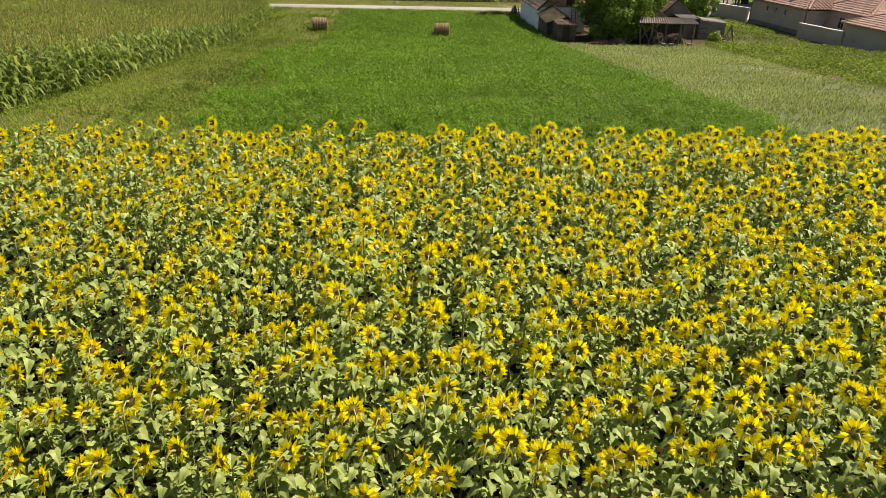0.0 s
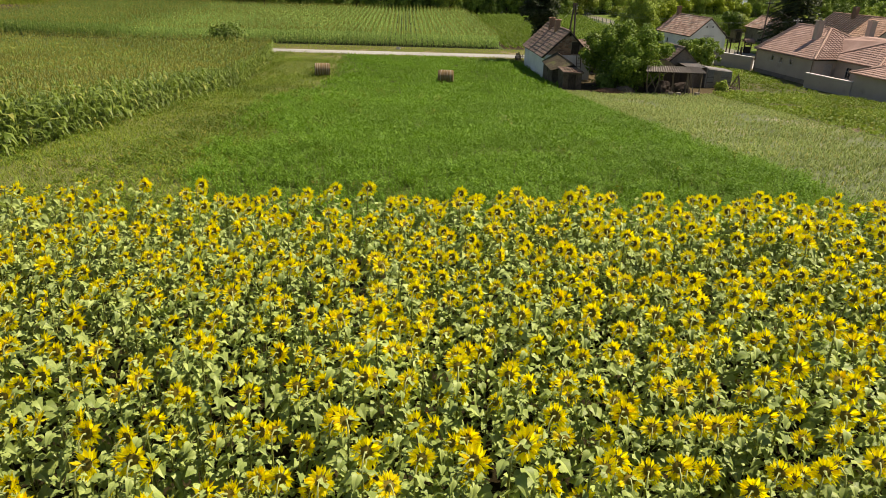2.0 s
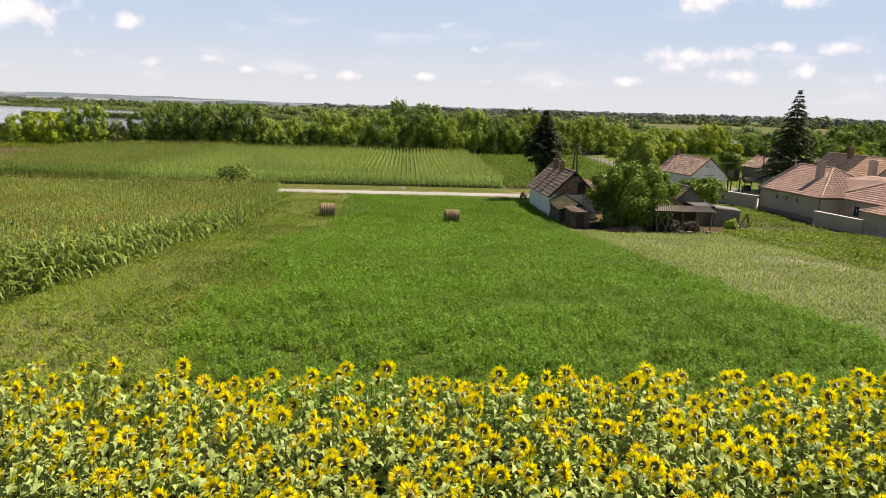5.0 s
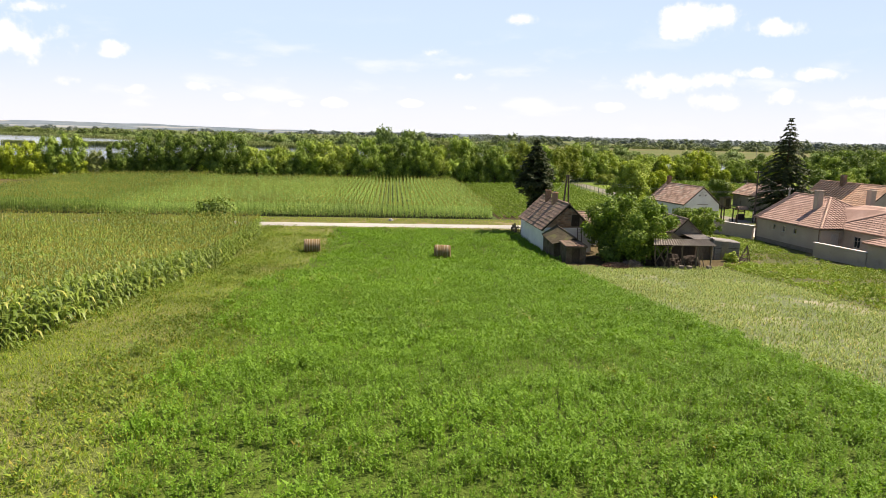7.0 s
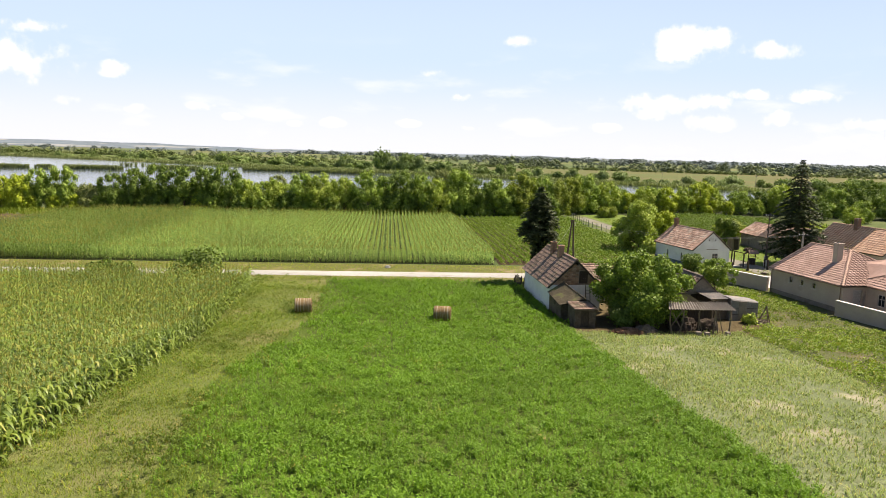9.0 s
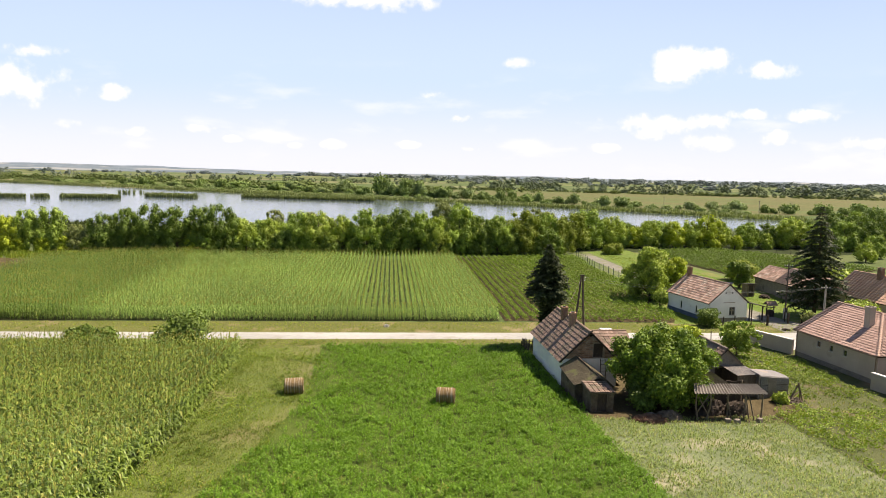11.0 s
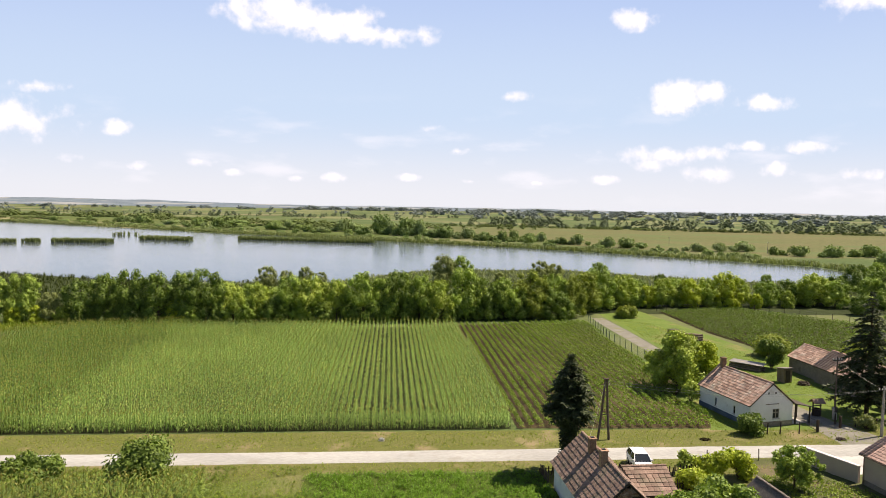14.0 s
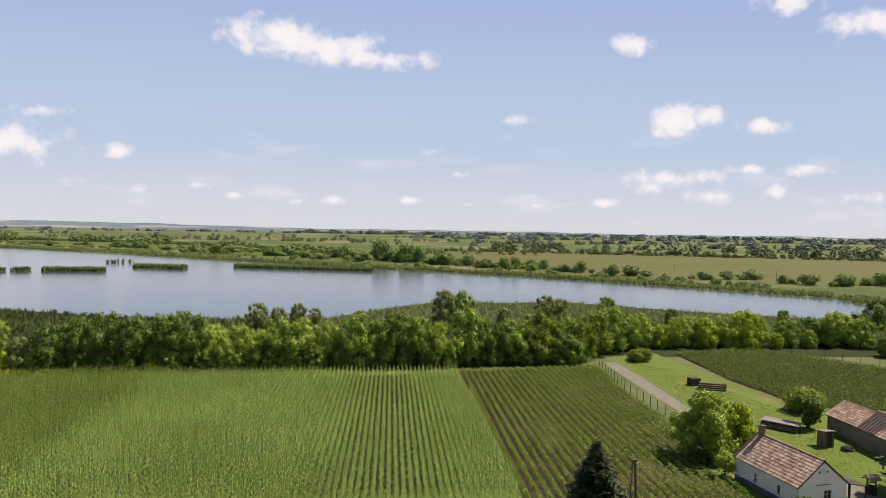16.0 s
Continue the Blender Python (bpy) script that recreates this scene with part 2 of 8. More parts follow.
M_WHITE = surface("whitewash", (0.78, 0.775, 0.75), (0.70, 0.695, 0.67), 0.8, 12, 0.9, 0.15, 0.01, (0.52, 0.49, 0.44), 0.9, 0.62, 0.8, speck=0.1)
M_BLUEBASE = surface("blue_plinth", (0.10, 0.135, 0.18), (0.14, 0.18, 0.23), 1.2, 12, 0.9, 0.2, 0.01)
M_BEIGE = surface("beige_render", (0.47, 0.40, 0.34), (0.42, 0.355, 0.30), 0.6, 14, 0.95, 0.15, 0.01, (0.30, 0.25, 0.21), 0.7, 0.6, 0.75, speck=0.12)
M_GREYWALL = surface("grey_plaster", (0.23, 0.195, 0.16), (0.31, 0.27, 0.225), 0.9, 9, 0.95, 0.3, 0.02, (0.17, 0.14, 0.11), 0.9, 0.54, 0.7, speck=0.35)
M_RUIN = surface("crumbling_dark_plaster", (0.13, 0.10, 0.072), (0.19, 0.155, 0.115), 1.4, 9, 0.95, 0.5, 0.03, (0.085, 0.065, 0.045), 1.1, 0.5, 0.66, speck=0.45)
M_BRICK = surface("old_brick", (0.32, 0.19, 0.125), (0.42, 0.27, 0.185), 3.0, 20, 0.95, 0.3, 0.01, (0.46, 0.39, 0.31), 1.6, 0.58, 0.7, per_object=0.3)
M_MORTAR = surface("mortar", (0.30, 0.235, 0.18), (0.38, 0.30, 0.235), 2, 15, 0.95, 0.3, 0.01)
M_TILE_OLD = surface("old_brown_tile", (0.225, 0.15, 0.112), (0.305, 0.212, 0.162), 1.6, 14, 0.9, 0.4, 0.015, (0.16, 0.13, 0.09), 0.8, 0.52, 0.68, per_object=0.25, speck=0.4)
M_TILE_TERRA = surface("weathered_terracotta_tile", (0.43, 0.265, 0.19), (0.56, 0.39, 0.30), 1.8, 14, 0.9, 0.4, 0.015, (0.50, 0.41, 0.32), 0.9, 0.55, 0.68, per_object=0.3, speck=0.35)
M_TILE_PINK = surface("pinkish_brown_tile", (0.37, 0.235, 0.185), (0.44, 0.29, 0.235), 1.2, 14, 0.85, 0.3, 0.01, (0.46, 0.31, 0.25), 0.6, 0.58, 0.7, per_object=0.12, speck=0.3)
M_TILE_ORANGE = surface("orange_tile", (0.54, 0.32, 0.21), (0.62, 0.41, 0.29), 1.2, 14, 0.85, 0.3, 0.01, per_object=0.15, speck=0.3)
M_RIDGE = surface("ridge_tile", (0.46, 0.30, 0.23), (0.52, 0.36, 0.28), 2, 14, 0.85, 0.3, 0.01)
M_ASBESTOS = surface("corrugated_sheet", (0.20, 0.175, 0.15), (0.28, 0.25, 0.215), 0.8, 12, 0.9, 0.3, 0.01, (0.12, 0.10, 0.08), 0.8, 0.55, 0.7)
M_SHEETDARK = surface("dark_mossy_sheet", (0.10, 0.085, 0.06), (0.16, 0.14, 0.095), 0.9, 12, 0.95, 0.4, 0.01, (0.14, 0.15, 0.06), 0.9, 0.55, 0.7)
M_ZINC = surface("weathered_sheet_metal", (0.20, 0.185, 0.17), (0.27, 0.25, 0.23), 0.9, 9, 0.6, 0.15, 0.01, (0.28, 0.22, 0.17), 0.9, 0.56, 0.7)
M_WOOD = surface("weathered_wood", (0.17, 0.125, 0.085), (0.25, 0.195, 0.14), 1.5, 18, 0.9, 0.4, 0.01, stretch=(1, 1, 0.25))
M_WOODDARK = surface("dark_wood", (0.055, 0.04, 0.03), (0.09, 0.065, 0.045), 1.5, 18, 0.9, 0.4, 0.01, stretch=(1, 1, 0.25))
M_POLE = surface("tarred_pole", (0.085, 0.065, 0.05), (0.13, 0.10, 0.08), 1.5, 18, 0.9, 0.4, 0.01, stretch=(1, 1, 0.2))
M_POLECON = surface("concrete_pole", (0.33, 0.30, 0.26), (0.40, 0.37, 0.33), 1.0, 14, 0.9, 0.2, 0.01)
M_STRAW = surface("straw", (0.25, 0.165, 0.075), (0.37, 0.26, 0.13), 3.0, 30, 0.95, 0.7, 0.02, (0.20, 0.13, 0.06), 1.6, 0.52, 0.66, stretch=(3, 0.6, 0.6))
M_STRAWEND = surface("straw_end", (0.20, 0.15, 0.085), (0.30, 0.23, 0.13), 3.0, 30, 0.95, 0.7, 0.02)
M_NET = surface("bale_wrap", (0.38, 0.31, 0.215), (0.48, 0.40, 0.29), 6.0, 40, 0.8, 0.2, 0.005)
M_FRAME = surface("window_frame", (0.45, 0.42, 0.38), (0.52, 0.49, 0.45), 4, 20, 0.7, 0.1, 0.005)
M_IRON = surface("dark_iron", (0.05, 0.045, 0.04), (0.08, 0.07, 0.06), 4, 30, 0.7, 0.2, 0.004)
M_GREENPOST = surface("green_post", (0.05, 0.10, 0.07), (0.08, 0.13, 0.09), 4, 30, 0.7, 0.2, 0.004)
M_DIRT = surface("brown_heap", (0.19, 0.105, 0.065), (0.29, 0.175, 0.11), 2, 14, 0.95, 0.8, 0.05)
M_RUST = surface("rusty_paint", (0.25, 0.10, 0.06), (0.33, 0.15, 0.10), 2, 14, 0.85, 0.4, 0.02)


def simple(name, colour, rough=0.5, metal=0.0, spec=0.5, coat=0.0):
    m, t, nd, b = nodes_of(name)
    grain = noise_fac(t, 6, 4)
    t.links.new(mix_rgb(t, grain, colour, tuple(0.88 * v for v in colour)), b.inputs["Base Color"])
    b.inputs["Roughness"].default_value, b.inputs["Metallic"].default_value = rough, metal
    b.inputs["Specular IOR Level"].default_value, b.inputs["Coat Weight"].default_value = spec, coat
    return m


M_PANE = simple("window_glass", (0.02, 0.025, 0.03), 0.06, 0, 0.6)
M_CARPAINT = simple("white_car_paint", (0.72, 0.72, 0.71), 0.35, 0, 0.5, 0.5)
M_TYRE = simple("tyre_rubber", (0.02, 0.02, 0.02), 0.8)
M_RIM = simple("wheel_rim", (0.45, 0.45, 0.46), 0.35, 0.8)
M_LAMP = simple("headlight_glass", (0.6, 0.6, 0.6), 0.1, 0.3)
M_BLACKPL = simple("black_plastic", (0.025, 0.025, 0.025), 0.6)
M_WIRE = simple("wire", (0.35, 0.34, 0.32), 0.5, 0.6)
M_INSUL = simple("insulator", (0.75, 0.74, 0.70), 0.3)
M_WHITEPL = simple("white_plaster_cap", (0.62, 0.60, 0.57), 0.8)


def water_material():
    m, t, nd, b = nodes_of("lake_water")
    b.inputs["Base Color"].default_value = (0.075, 0.095, 0.115, 1)
    b.inputs["Roughness"].default_value = 0.06
    b.inputs["IOR"].default_value = 1.33
    n = noise_fac(t, 0.9, 4, 0.3, 0.7, stretch=(0.5, 1.0, 1))
    bump_on(t, b, n, 0.13, 0.15)
    return m


M_WATER = water_material()

# ---- building helpers ----
RNG = np.random.default_rng(7)


GROUND_Y = [19.0, 25.0, 60.0, 66.0, 70.0]
GROUND_Z = [4.4, 4.086, 0.419, 0.05, 0.0]


def ground_z(y):
    """Height of the ground: a low rise under the sunflowers that falls to the village plain."""
    return np.interp(y, GROUND_Y, GROUND_Z)


def mesh_np(name, V, F, mats, face_mat=None, smooth=False):
    """A mesh from arrays: V (n,3), F (m,3)."""
    me = bpy.data.meshes.new(name)
    V, F = np.asarray(V, np.float32), np.asarray(F, np.int32)
    me.vertices.add(len(V))
    me.vertices.foreach_set("co", V.ravel())
    me.loops.add(F.size)
    me.loops.foreach_set("vertex_index", F.ravel())
    me.polygons.add(len(F))
    me.polygons.foreach_set("loop_start", np.arange(0, F.size, F.shape[1], dtype=np.int32))
    if face_mat is not None:
        me.polygons.foreach_set("material_index", np.asarray(face_mat, np.int32))
    for m in mats:
        me.materials.append(m)
    me.update(calc_edges=True)
    me.validate()
    if smooth:
        me.polygons.foreach_set("use_smooth", np.ones(len(F), bool))
    return me


class Template:
    """Triangles of one plant, with a material number for each."""

    def __init__(self):
        self.v, self.f, self.m = [], [], []

    def add(self, verts, faces, mat=0):
        o = len(self.v)
        self.v += [tuple(p) for p in verts]
        for f in faces:
            for k in range(1, len(f) - 1):
                self.f.append((f[0] + o, f[k] + o, f[k + 1] + o))
                self.m.append(mat)
        return self

    def arrays(self):
        return np.array(self.v, float), np.array(self.f, int), np.array(self.m, int)


def scatter(templates, pos, yaw, size, pick, lean=None, height=None):
    """Copies of templates laid out over the points; one set of arrays."""
    Vs, Fs, Ms, off = [], [], [], 0
    lean = np.zeros(len(pos)) if lean is None else lean
    height = size if height is None else height
    for k, tp in enumerate(templates):
        idx = np.nonzero(pick == k)[0]
        if not len(idx):
            continue
        v, f, m = tp.arrays()
        c, s = np.cos(yaw[idx])[:, None], np.sin(yaw[idx])[:, None]
        x0 = v[None, :, 0] * size[idx][:, None]
        y0 = v[None, :, 1] * size[idx][:, None]
        z0 = v[None, :, 2] * height[idx][:, None]
        x0 = x0 + lean[idx][:, None] * z0
        X = c * x0 - s * y0 + pos[idx][:, 0:1]
        Y = s * x0 + c * y0 + pos[idx][:, 1:2]
        Z = z0 + pos[idx][:, 2:3]
        Vs.append(np.stack([X, Y, Z], -1).reshape(-1, 3))
        n = len(v)
        Fs.append((f[None] + (np.arange(len(idx)) * n)[:, None, None] + off).reshape(-1, 3))
        Ms.append(np.tile(m, len(idx)))
        off += n * len(idx)
    return np.concatenate(Vs), np.concatenate(Fs), np.concatenate(Ms)


def stuff(name, label, category, templates, pos, mats, yaw=None, size=None, pick=None, lean=None, height=None):
    n = len(pos)
    yaw = RNG.uniform(0, 2 * np.pi, n) if yaw is None else yaw
    size = RNG.uniform(0.8, 1.2, n) if size is None else size
    pick = RNG.integers(0, len(templates), n) if pick is None else pick
    V, F, M = scatter(templates, pos, yaw, size, pick, lean, height)
    return tagged(new(name, mesh_np(name, V, F, mats, M)), label, category, kind="stuff")


def inside(poly, P):
    """Which of the points P (n,2) lie in the polygon."""
    x, y = P[:, 0], P[:, 1]
    r = np.zeros(len(P), bool)
    for (x0, y0), (x1, y1) in zip(poly, poly[1:] + poly[:1]):
        hit = ((y0 > y) != (y1 > y)) & (x < (x1 - x0) * (y - y0) / (y1 - y0 + 1e-12) + x0)
        r ^= hit
    return r


def strewn(poly, density, z=0.0):
    P = np.array(poly)
    lo, hi = P.min(0), P.max(0)
    n = int(density * np.prod(hi - lo))
    Q = RNG.uniform(lo, hi, (n, 2))
    Q = Q[inside(poly, Q)]
    return np.c_[Q, ground_z(Q[:, 1]) + z]


def in_rows(poly, across, along, axis="y", jitter=(0.06, 0.08), z=0.0, skip=0.0):
    """Plants in rows that run along the axis."""
    P = np.array(poly)
    lo, hi = P.min(0), P.max(0)
    if axis == "y":
        a, b = np.meshgrid(np.arange(lo[0], hi[0], across), np.arange(lo[1], hi[1], along), indexing="ij")
    else:
        b, a = np.meshgrid(np.arange(lo[1], hi[1], across), np.arange(lo[0], hi[0], along), indexing="ij")
    Q = np.c_[a.ravel(), b.ravel()]
    j = RNG.normal(0, 1, Q.shape)
    Q = Q + j * (np.array(jitter) if axis == "y" else np.array(jitter[::-1]))
    Q = Q[inside(poly, Q) & (RNG.random(len(Q)) >= skip)]
    return np.c_[Q, ground_z(Q[:, 1]) + z]


def smooth_noise(P, scale, seed=0.0):
    return np.array([noise.noise(Vector((x * scale + seed, y * scale - seed, seed))) for x, y in P[:, :2]])


def sheet(name, poly, z, mat, label, category="field", steps=0):
    """A piece of ground that follows the rise, a few millimetres above the one below."""
    bm = bmesh.new()
    bm.faces.new([bm.verts.new((x, y, z)) for x, y in poly])
    if min(p[1] for p in poly) < GROUND_Y[-1]:
        bmesh.ops.triangulate(bm, faces=bm.faces[:])
        for y in GROUND_Y:
            bmesh.ops.bisect_plane(bm, geom=bm.verts[:] + bm.edges[:] + bm.faces[:], dist=1e-5, plane_co=(0, y, 0), plane_no=(0, 1, 0))
        for v in bm.verts:
            v.co.z = z + float(ground_z(v.co.y))
    bmesh.ops.recalc_face_normals(bm, faces=bm.faces)
    for f in bm.faces:
        if f.normal.z < 0:
            f.normal_flip()
    me = bpy.data.meshes.new(name)
    bm.to_mesh(me)
    bm.free()
    me.materials.append(mat)
    return tagged(new(name, me), label, category, kind="structure")


def thing(name, label, category, loc=(0, 0, 0), rot=0.0, group=""):
    ob = new(name)
    ob.location, ob.rotation_euler = (loc[0], loc[1], loc[2] + (float(ground_z(loc[1])) if loc[2] < 0.3 else 0.0)), (0, 0, radians(rot))
    ob.empty_display_size = 0.2
    return tagged(ob, label, category, group)


def part(name, bm, material, parent=None, label="", smooth=False):
    me = bpy.data.meshes.new(name)
    bmesh.ops.recalc_face_normals(bm, faces=bm.faces)
    bm.to_mesh(me)
    bm.free()
    me.materials.append(material)
    if smooth:
        me.polygons.foreach_set("use_smooth", np.ones(len(me.polygons), bool))
    ob = new(name, me)
    ob.parent = parent
    return tagged(ob, label)


def shared(name, me, parent, m):
    ob = new(name, me)
    ob.parent = parent
    ob.matrix_basis = m
    return ob


def box(bm, x0, y0, z0, x1, y1, z1):
    v = [bm.verts.new(p) for p in ((x0, y0, z0), (x1, y0, z0), (x1, y1, z0), (x0, y1, z0), (x0, y0, z1), (x1, y0, z1), (x1, y1, z1), (x0, y1, z1))]
    for f in ((3, 2, 1, 0), (4, 5, 6, 7), (0, 1, 5, 4), (1, 2, 6, 5), (2, 3, 7, 6), (3, 0, 4, 7)):
        bm.faces.new([v[i] for i in f])
    return v


def boxes(*dims, bevel=0.0):
    bm = bmesh.new()
    for d in dims:
        box(bm, *d)
    if bevel:
        bmesh.ops.bevel(bm, geom=list(bm.edges), offset=bevel, segments=1, affect="EDGES")
    return bm


def tube(bm, pts, radii, sides=6, cap=True):
    """A round bar through the points, tapering."""
    rings = []
    for k, p in enumerate(pts):
        p = Vector(p)
        d = (Vector(pts[min(k + 1, len(pts) - 1)]) - Vector(pts[max(k - 1, 0)])).normalized()
        a = d.orthogonal().normalized()
        b = d.cross(a)
        rings.append([bm.verts.new(p + (a * math.cos(2 * math.pi * i / sides) + b * math.sin(2 * math.pi * i / sides)) * radii[k]) for i in range(sides)])
    for r0, r1 in zip(rings, rings[1:]):
        # the rings are matched by their nearest first corner, so that they don't twist
        o = min(range(sides), key=lambda i: (r1[i].co - r0[0].co).length)
        for i in range(sides):
            bm.faces.new((r0[i], r0[(i + 1) % sides], r1[(i + 1 + o) % sides], r1[(i + o) % sides]))
    if cap:
        bm.faces.new(rings[0][::-1])
        bm.faces.new(rings[-1])
    return bm


def bar(p, q, r, r2=None, sides=6):
    return tube(bmesh.new(), [p, q], [r, r if r2 is None else r2], sides)


def slab(bm, quad, thick):
    """A flat plate on four (or three) corners, thickened downwards along its normal."""
    q = [Vector(p) for p in quad]
    n = (q[1] - q[0]).cross(q[2] - q[0]).normalized() * thick
    if n.z < 0:
        n = -n
    top = [bm.verts.new(p) for p in q]
    low = [bm.verts.new(p - n) for p in q]
    k = len(q)
    bm.faces.new(top)
    bm.faces.new(low[::-1])
    for i in range(k):
        bm.faces.new((top[i], low[i], low[(i + 1) % k], top[(i + 1) % k]))
    return bm


def wall_bm(axis, u0, u1, at0, at1, z0, z1, holes=()):
    """A wall with thickness at0..at1 along u0..u1, with openings (u0, u1, z0, z1) right through it."""
    us = sorted({u0, u1, *[h[0] for h in holes], *[h[1] for h in holes]})
    zs = sorted({z0, z1, *[h[2] for h in holes], *[h[3] for h in holes]})
    bm = bmesh.new()
    for a, b in zip(us, us[1:]):
        for c, d in zip(zs, zs[1:]):
            mu, mz = (a + b) / 2, (c + d) / 2
            if any(h[0] < mu < h[1] and h[2] < mz < h[3] for h in holes):
                continue
            if axis == "x":
                box(bm, a, at0, c, b, at1, d)
            else:
                box(bm, at0, a, c, at1, b, d)
    bmesh.ops.remove_doubles(bm, verts=bm.verts, dist=1e-4)
    return bm

# ---- ground, fields, road, water ----


def ground_sheet():
    r = 4700.0
    ys = [-r, -1500, -400, -60] + GROUND_Y + [120, 300, 900, 2000, r]
    xs = np.linspace(-r, r, 25)
    bm = bmesh.new()
    rows = [[bm.verts.new((x, y, float(ground_z(y)))) for x in xs] for y in ys]
    for a, b in zip(rows, rows[1:]):
        for i in range(len(xs) - 1):
            bm.faces.new((a[i], a[i + 1], b[i + 1], b[i]))
    return bm


g = part("ground", ground_sheet(), M_GROUND)
tagged(g, "wide plain of grass and farmland with a low rise", "ground", kind="structure")

CORN_EDGE = [(-15.6, 82.0), (-15.1, 60.0), (-15.2, 44.0), (-14.8, 34.0), (-14.6, 20.0)]
ALF_LEFT = [(-8.2, 85.4), (-7.8, 73.0), (-9.0, 61.0), (-10.6, 51.0), (-10.0, 42.0), (-8.9, 32.0), (-7.2, 22.0), (-6.6, 17.65)]
ALF_LEFT = [(x0 + (x1 - x0) * k / 5 + 0.9 * noise.noise((0, (y0 + (y1 - y0) * k / 5) * 0.45, 2.0)), y0 + (y1 - y0) * k / 5) for (x0, y0), (x1, y1) in zip(ALF_LEFT, ALF_LEFT[1:]) for k in range(5)] + [ALF_LEFT[-1]]
ALF_RIGHT = [(12.7, 17.65), (12.6, 28.0), (12.6, 44.0), (13.0, 55.0), (13.2, 66.0), (12.9, 72.0), (12.4, 85.4)]
SUNFIELD = [(-24, -8.2), (26, -8.2), (26, 17.6), (-24, 17.6)]
ALFALFA = ALF_LEFT[::-1] + ALF_RIGHT[::-1]
CORN_NEAR = CORN_EDGE + [(-62, 20.0), (-62, 81.0), (-34, 82.0), (-24, 82.2)]
STRIP = [(-40, 17.65), (-6.6, 17.65)] + ALF_LEFT[::-1][1:] + [(-8.2, 88.0), (-75, 87.6), (-75, 81.0)] + [(-34, 82.0), (-24, 82.2), (-15.6, 82.0)] + CORN_EDGE[1:] + [(-40, 20.0)]
PALE = [(12.7, 17.65), (21.4, 17.65), (23.6, 36.0), (24.6, 45.0), (25.8, 50.0), (26.6, 57.0), (27.2, 64.2), (14.0, 64.0), (13.2, 66.0)] + ALF_RIGHT[:4][::-1][:-1]
GARDEN = [(27.3, 64.4), (26.7, 57.0), (25.9, 50.0), (24.7, 45.0), (23.7, 36.0), (21.5, 17.65), (75, 17.65), (75, 60), (42.4, 60), (42.0, 82.5), (36.5, 87.8), (31.5, 87.8), (31.0, 70.0)]
CORN_FAR = [(-64.5, 96.6), (-42, 96.2), (11.9, 96.9), (12.6, 105), (12.6, 127), (11.6, 155.5), (-28, 154.0), (-57, 152.5), (-64.5, 146)]
ROWCROP = [(12.6, 96.9), (33.5, 96.4), (35.4, 100.5), (34.6, 108.0), (37.6, 113.0), (37.4, 128.0), (38.6, 161.5), (12.0, 157.8), (12.7, 128)]
PLOT = [(59.5, 150.0), (62.0, 134.0), (74.0, 128.0), (98, 146), (96, 162), (80, 182), (60.0, 175.0)]

sheet("field_sunflower", SUNFIELD, 0.004, M_SOIL, "dark bare soil under the sunflowers")
sheet("field_alfalfa", ALFALFA, 0.008, M_ALFALFA, "dense green alfalfa meadow floor")
sheet("field_corn", CORN_NEAR, 0.008, M_WEEDYSOIL, "weedy soil under the tall corn")
sheet("field_strip", STRIP, 0.004, M_DRYGRASS, "dry mown grass strip with bare patches")
sheet("field_pale", PALE, 0.008, M_PALE, "pale dry crop field beside the meadow")
sheet("field_garden", GARDEN, 0.012, M_GARDENSOIL, "vegetable garden ground with dry patches")
sheet("field_young_corn", CORN_FAR, 0.008, M_WEEDYSOIL, "soil under the corn beyond the road")
sheet("field_fallow", [(-150, 120), (-65, 128), (-65, 147), (-80, 151), (-150, 152)], 0.012, M_SOIL_DRY, "bare brown corner beside the far corn")
sheet("field_row_crop", ROWCROP, 0.012, M_ROWSOIL, "brown tilled soil of the row crop")
sheet("field_plot", PLOT, 0.012, M_SOIL, "dark soil of the garden plot behind the yard")
sheet("verge_near", [(-120, 83.5), (-15, 83.5), (-8, 85.6), (12.5, 85.6), (12.5, 72), (31.5, 70), (37, 84.2), (60, 84.2), (60, 88.6), (-120, 88.6)], 0.0055, M_VERGE, "grass verge between field and road", "verge")
sheet("verge_far", [(-120, 90.4), (120, 90.8), (120, 97.2), (34, 96.3), (11, 96.3), (-120, 95.6)], 0.006, M_VERGE, "sparse dry verge beyond the road", "verge")
sheet("lawn", [(33.2, 95.8), (76, 95.8), (76, 130), (60, 133), (56, 176), (45, 172), (44.6, 136), (38, 126), (37.8, 113), (34.8, 108)], 0.009, M_LAWN, "green yard lawn behind the white house", "lawn")
sheet("yard_drive", [(44.6, 91), (50.8, 91), (49.6, 96.0), (48.6, 99.2), (47.8, 106), (47.0, 113), (45.0, 113), (45.2, 104), (45.0, 97.5)], 0.016, M_TRACK, "bare gravel drive into the yard", "drive")
sheet("concrete_yard", [(38.6, 83.8), (56, 83.8), (56, 88.4), (38.2, 88.4)], 0.014, M_CONCRETE, "pale concrete apron beside the road", "pavement")
sheet("track", [(41.6, 128), (43.9, 128), (44.2, 140), (44.6, 152), (44.3, 166.5), (41.8, 166.5), (41.4, 152), (41.4, 140)], 0.02, M_TRACK, "gravel farm track beside the fence", "track")
sheet("farmyard", [(12.9, 64.3), (20, 62.9), (27.5, 62.6), (30.6, 65.6), (31.0, 72), (25.5, 80), (18.5, 84), (18.2, 72), (12.9, 72)], 0.016, M_SOIL_DRY, "bare trodden earth round the sheds", "yard")
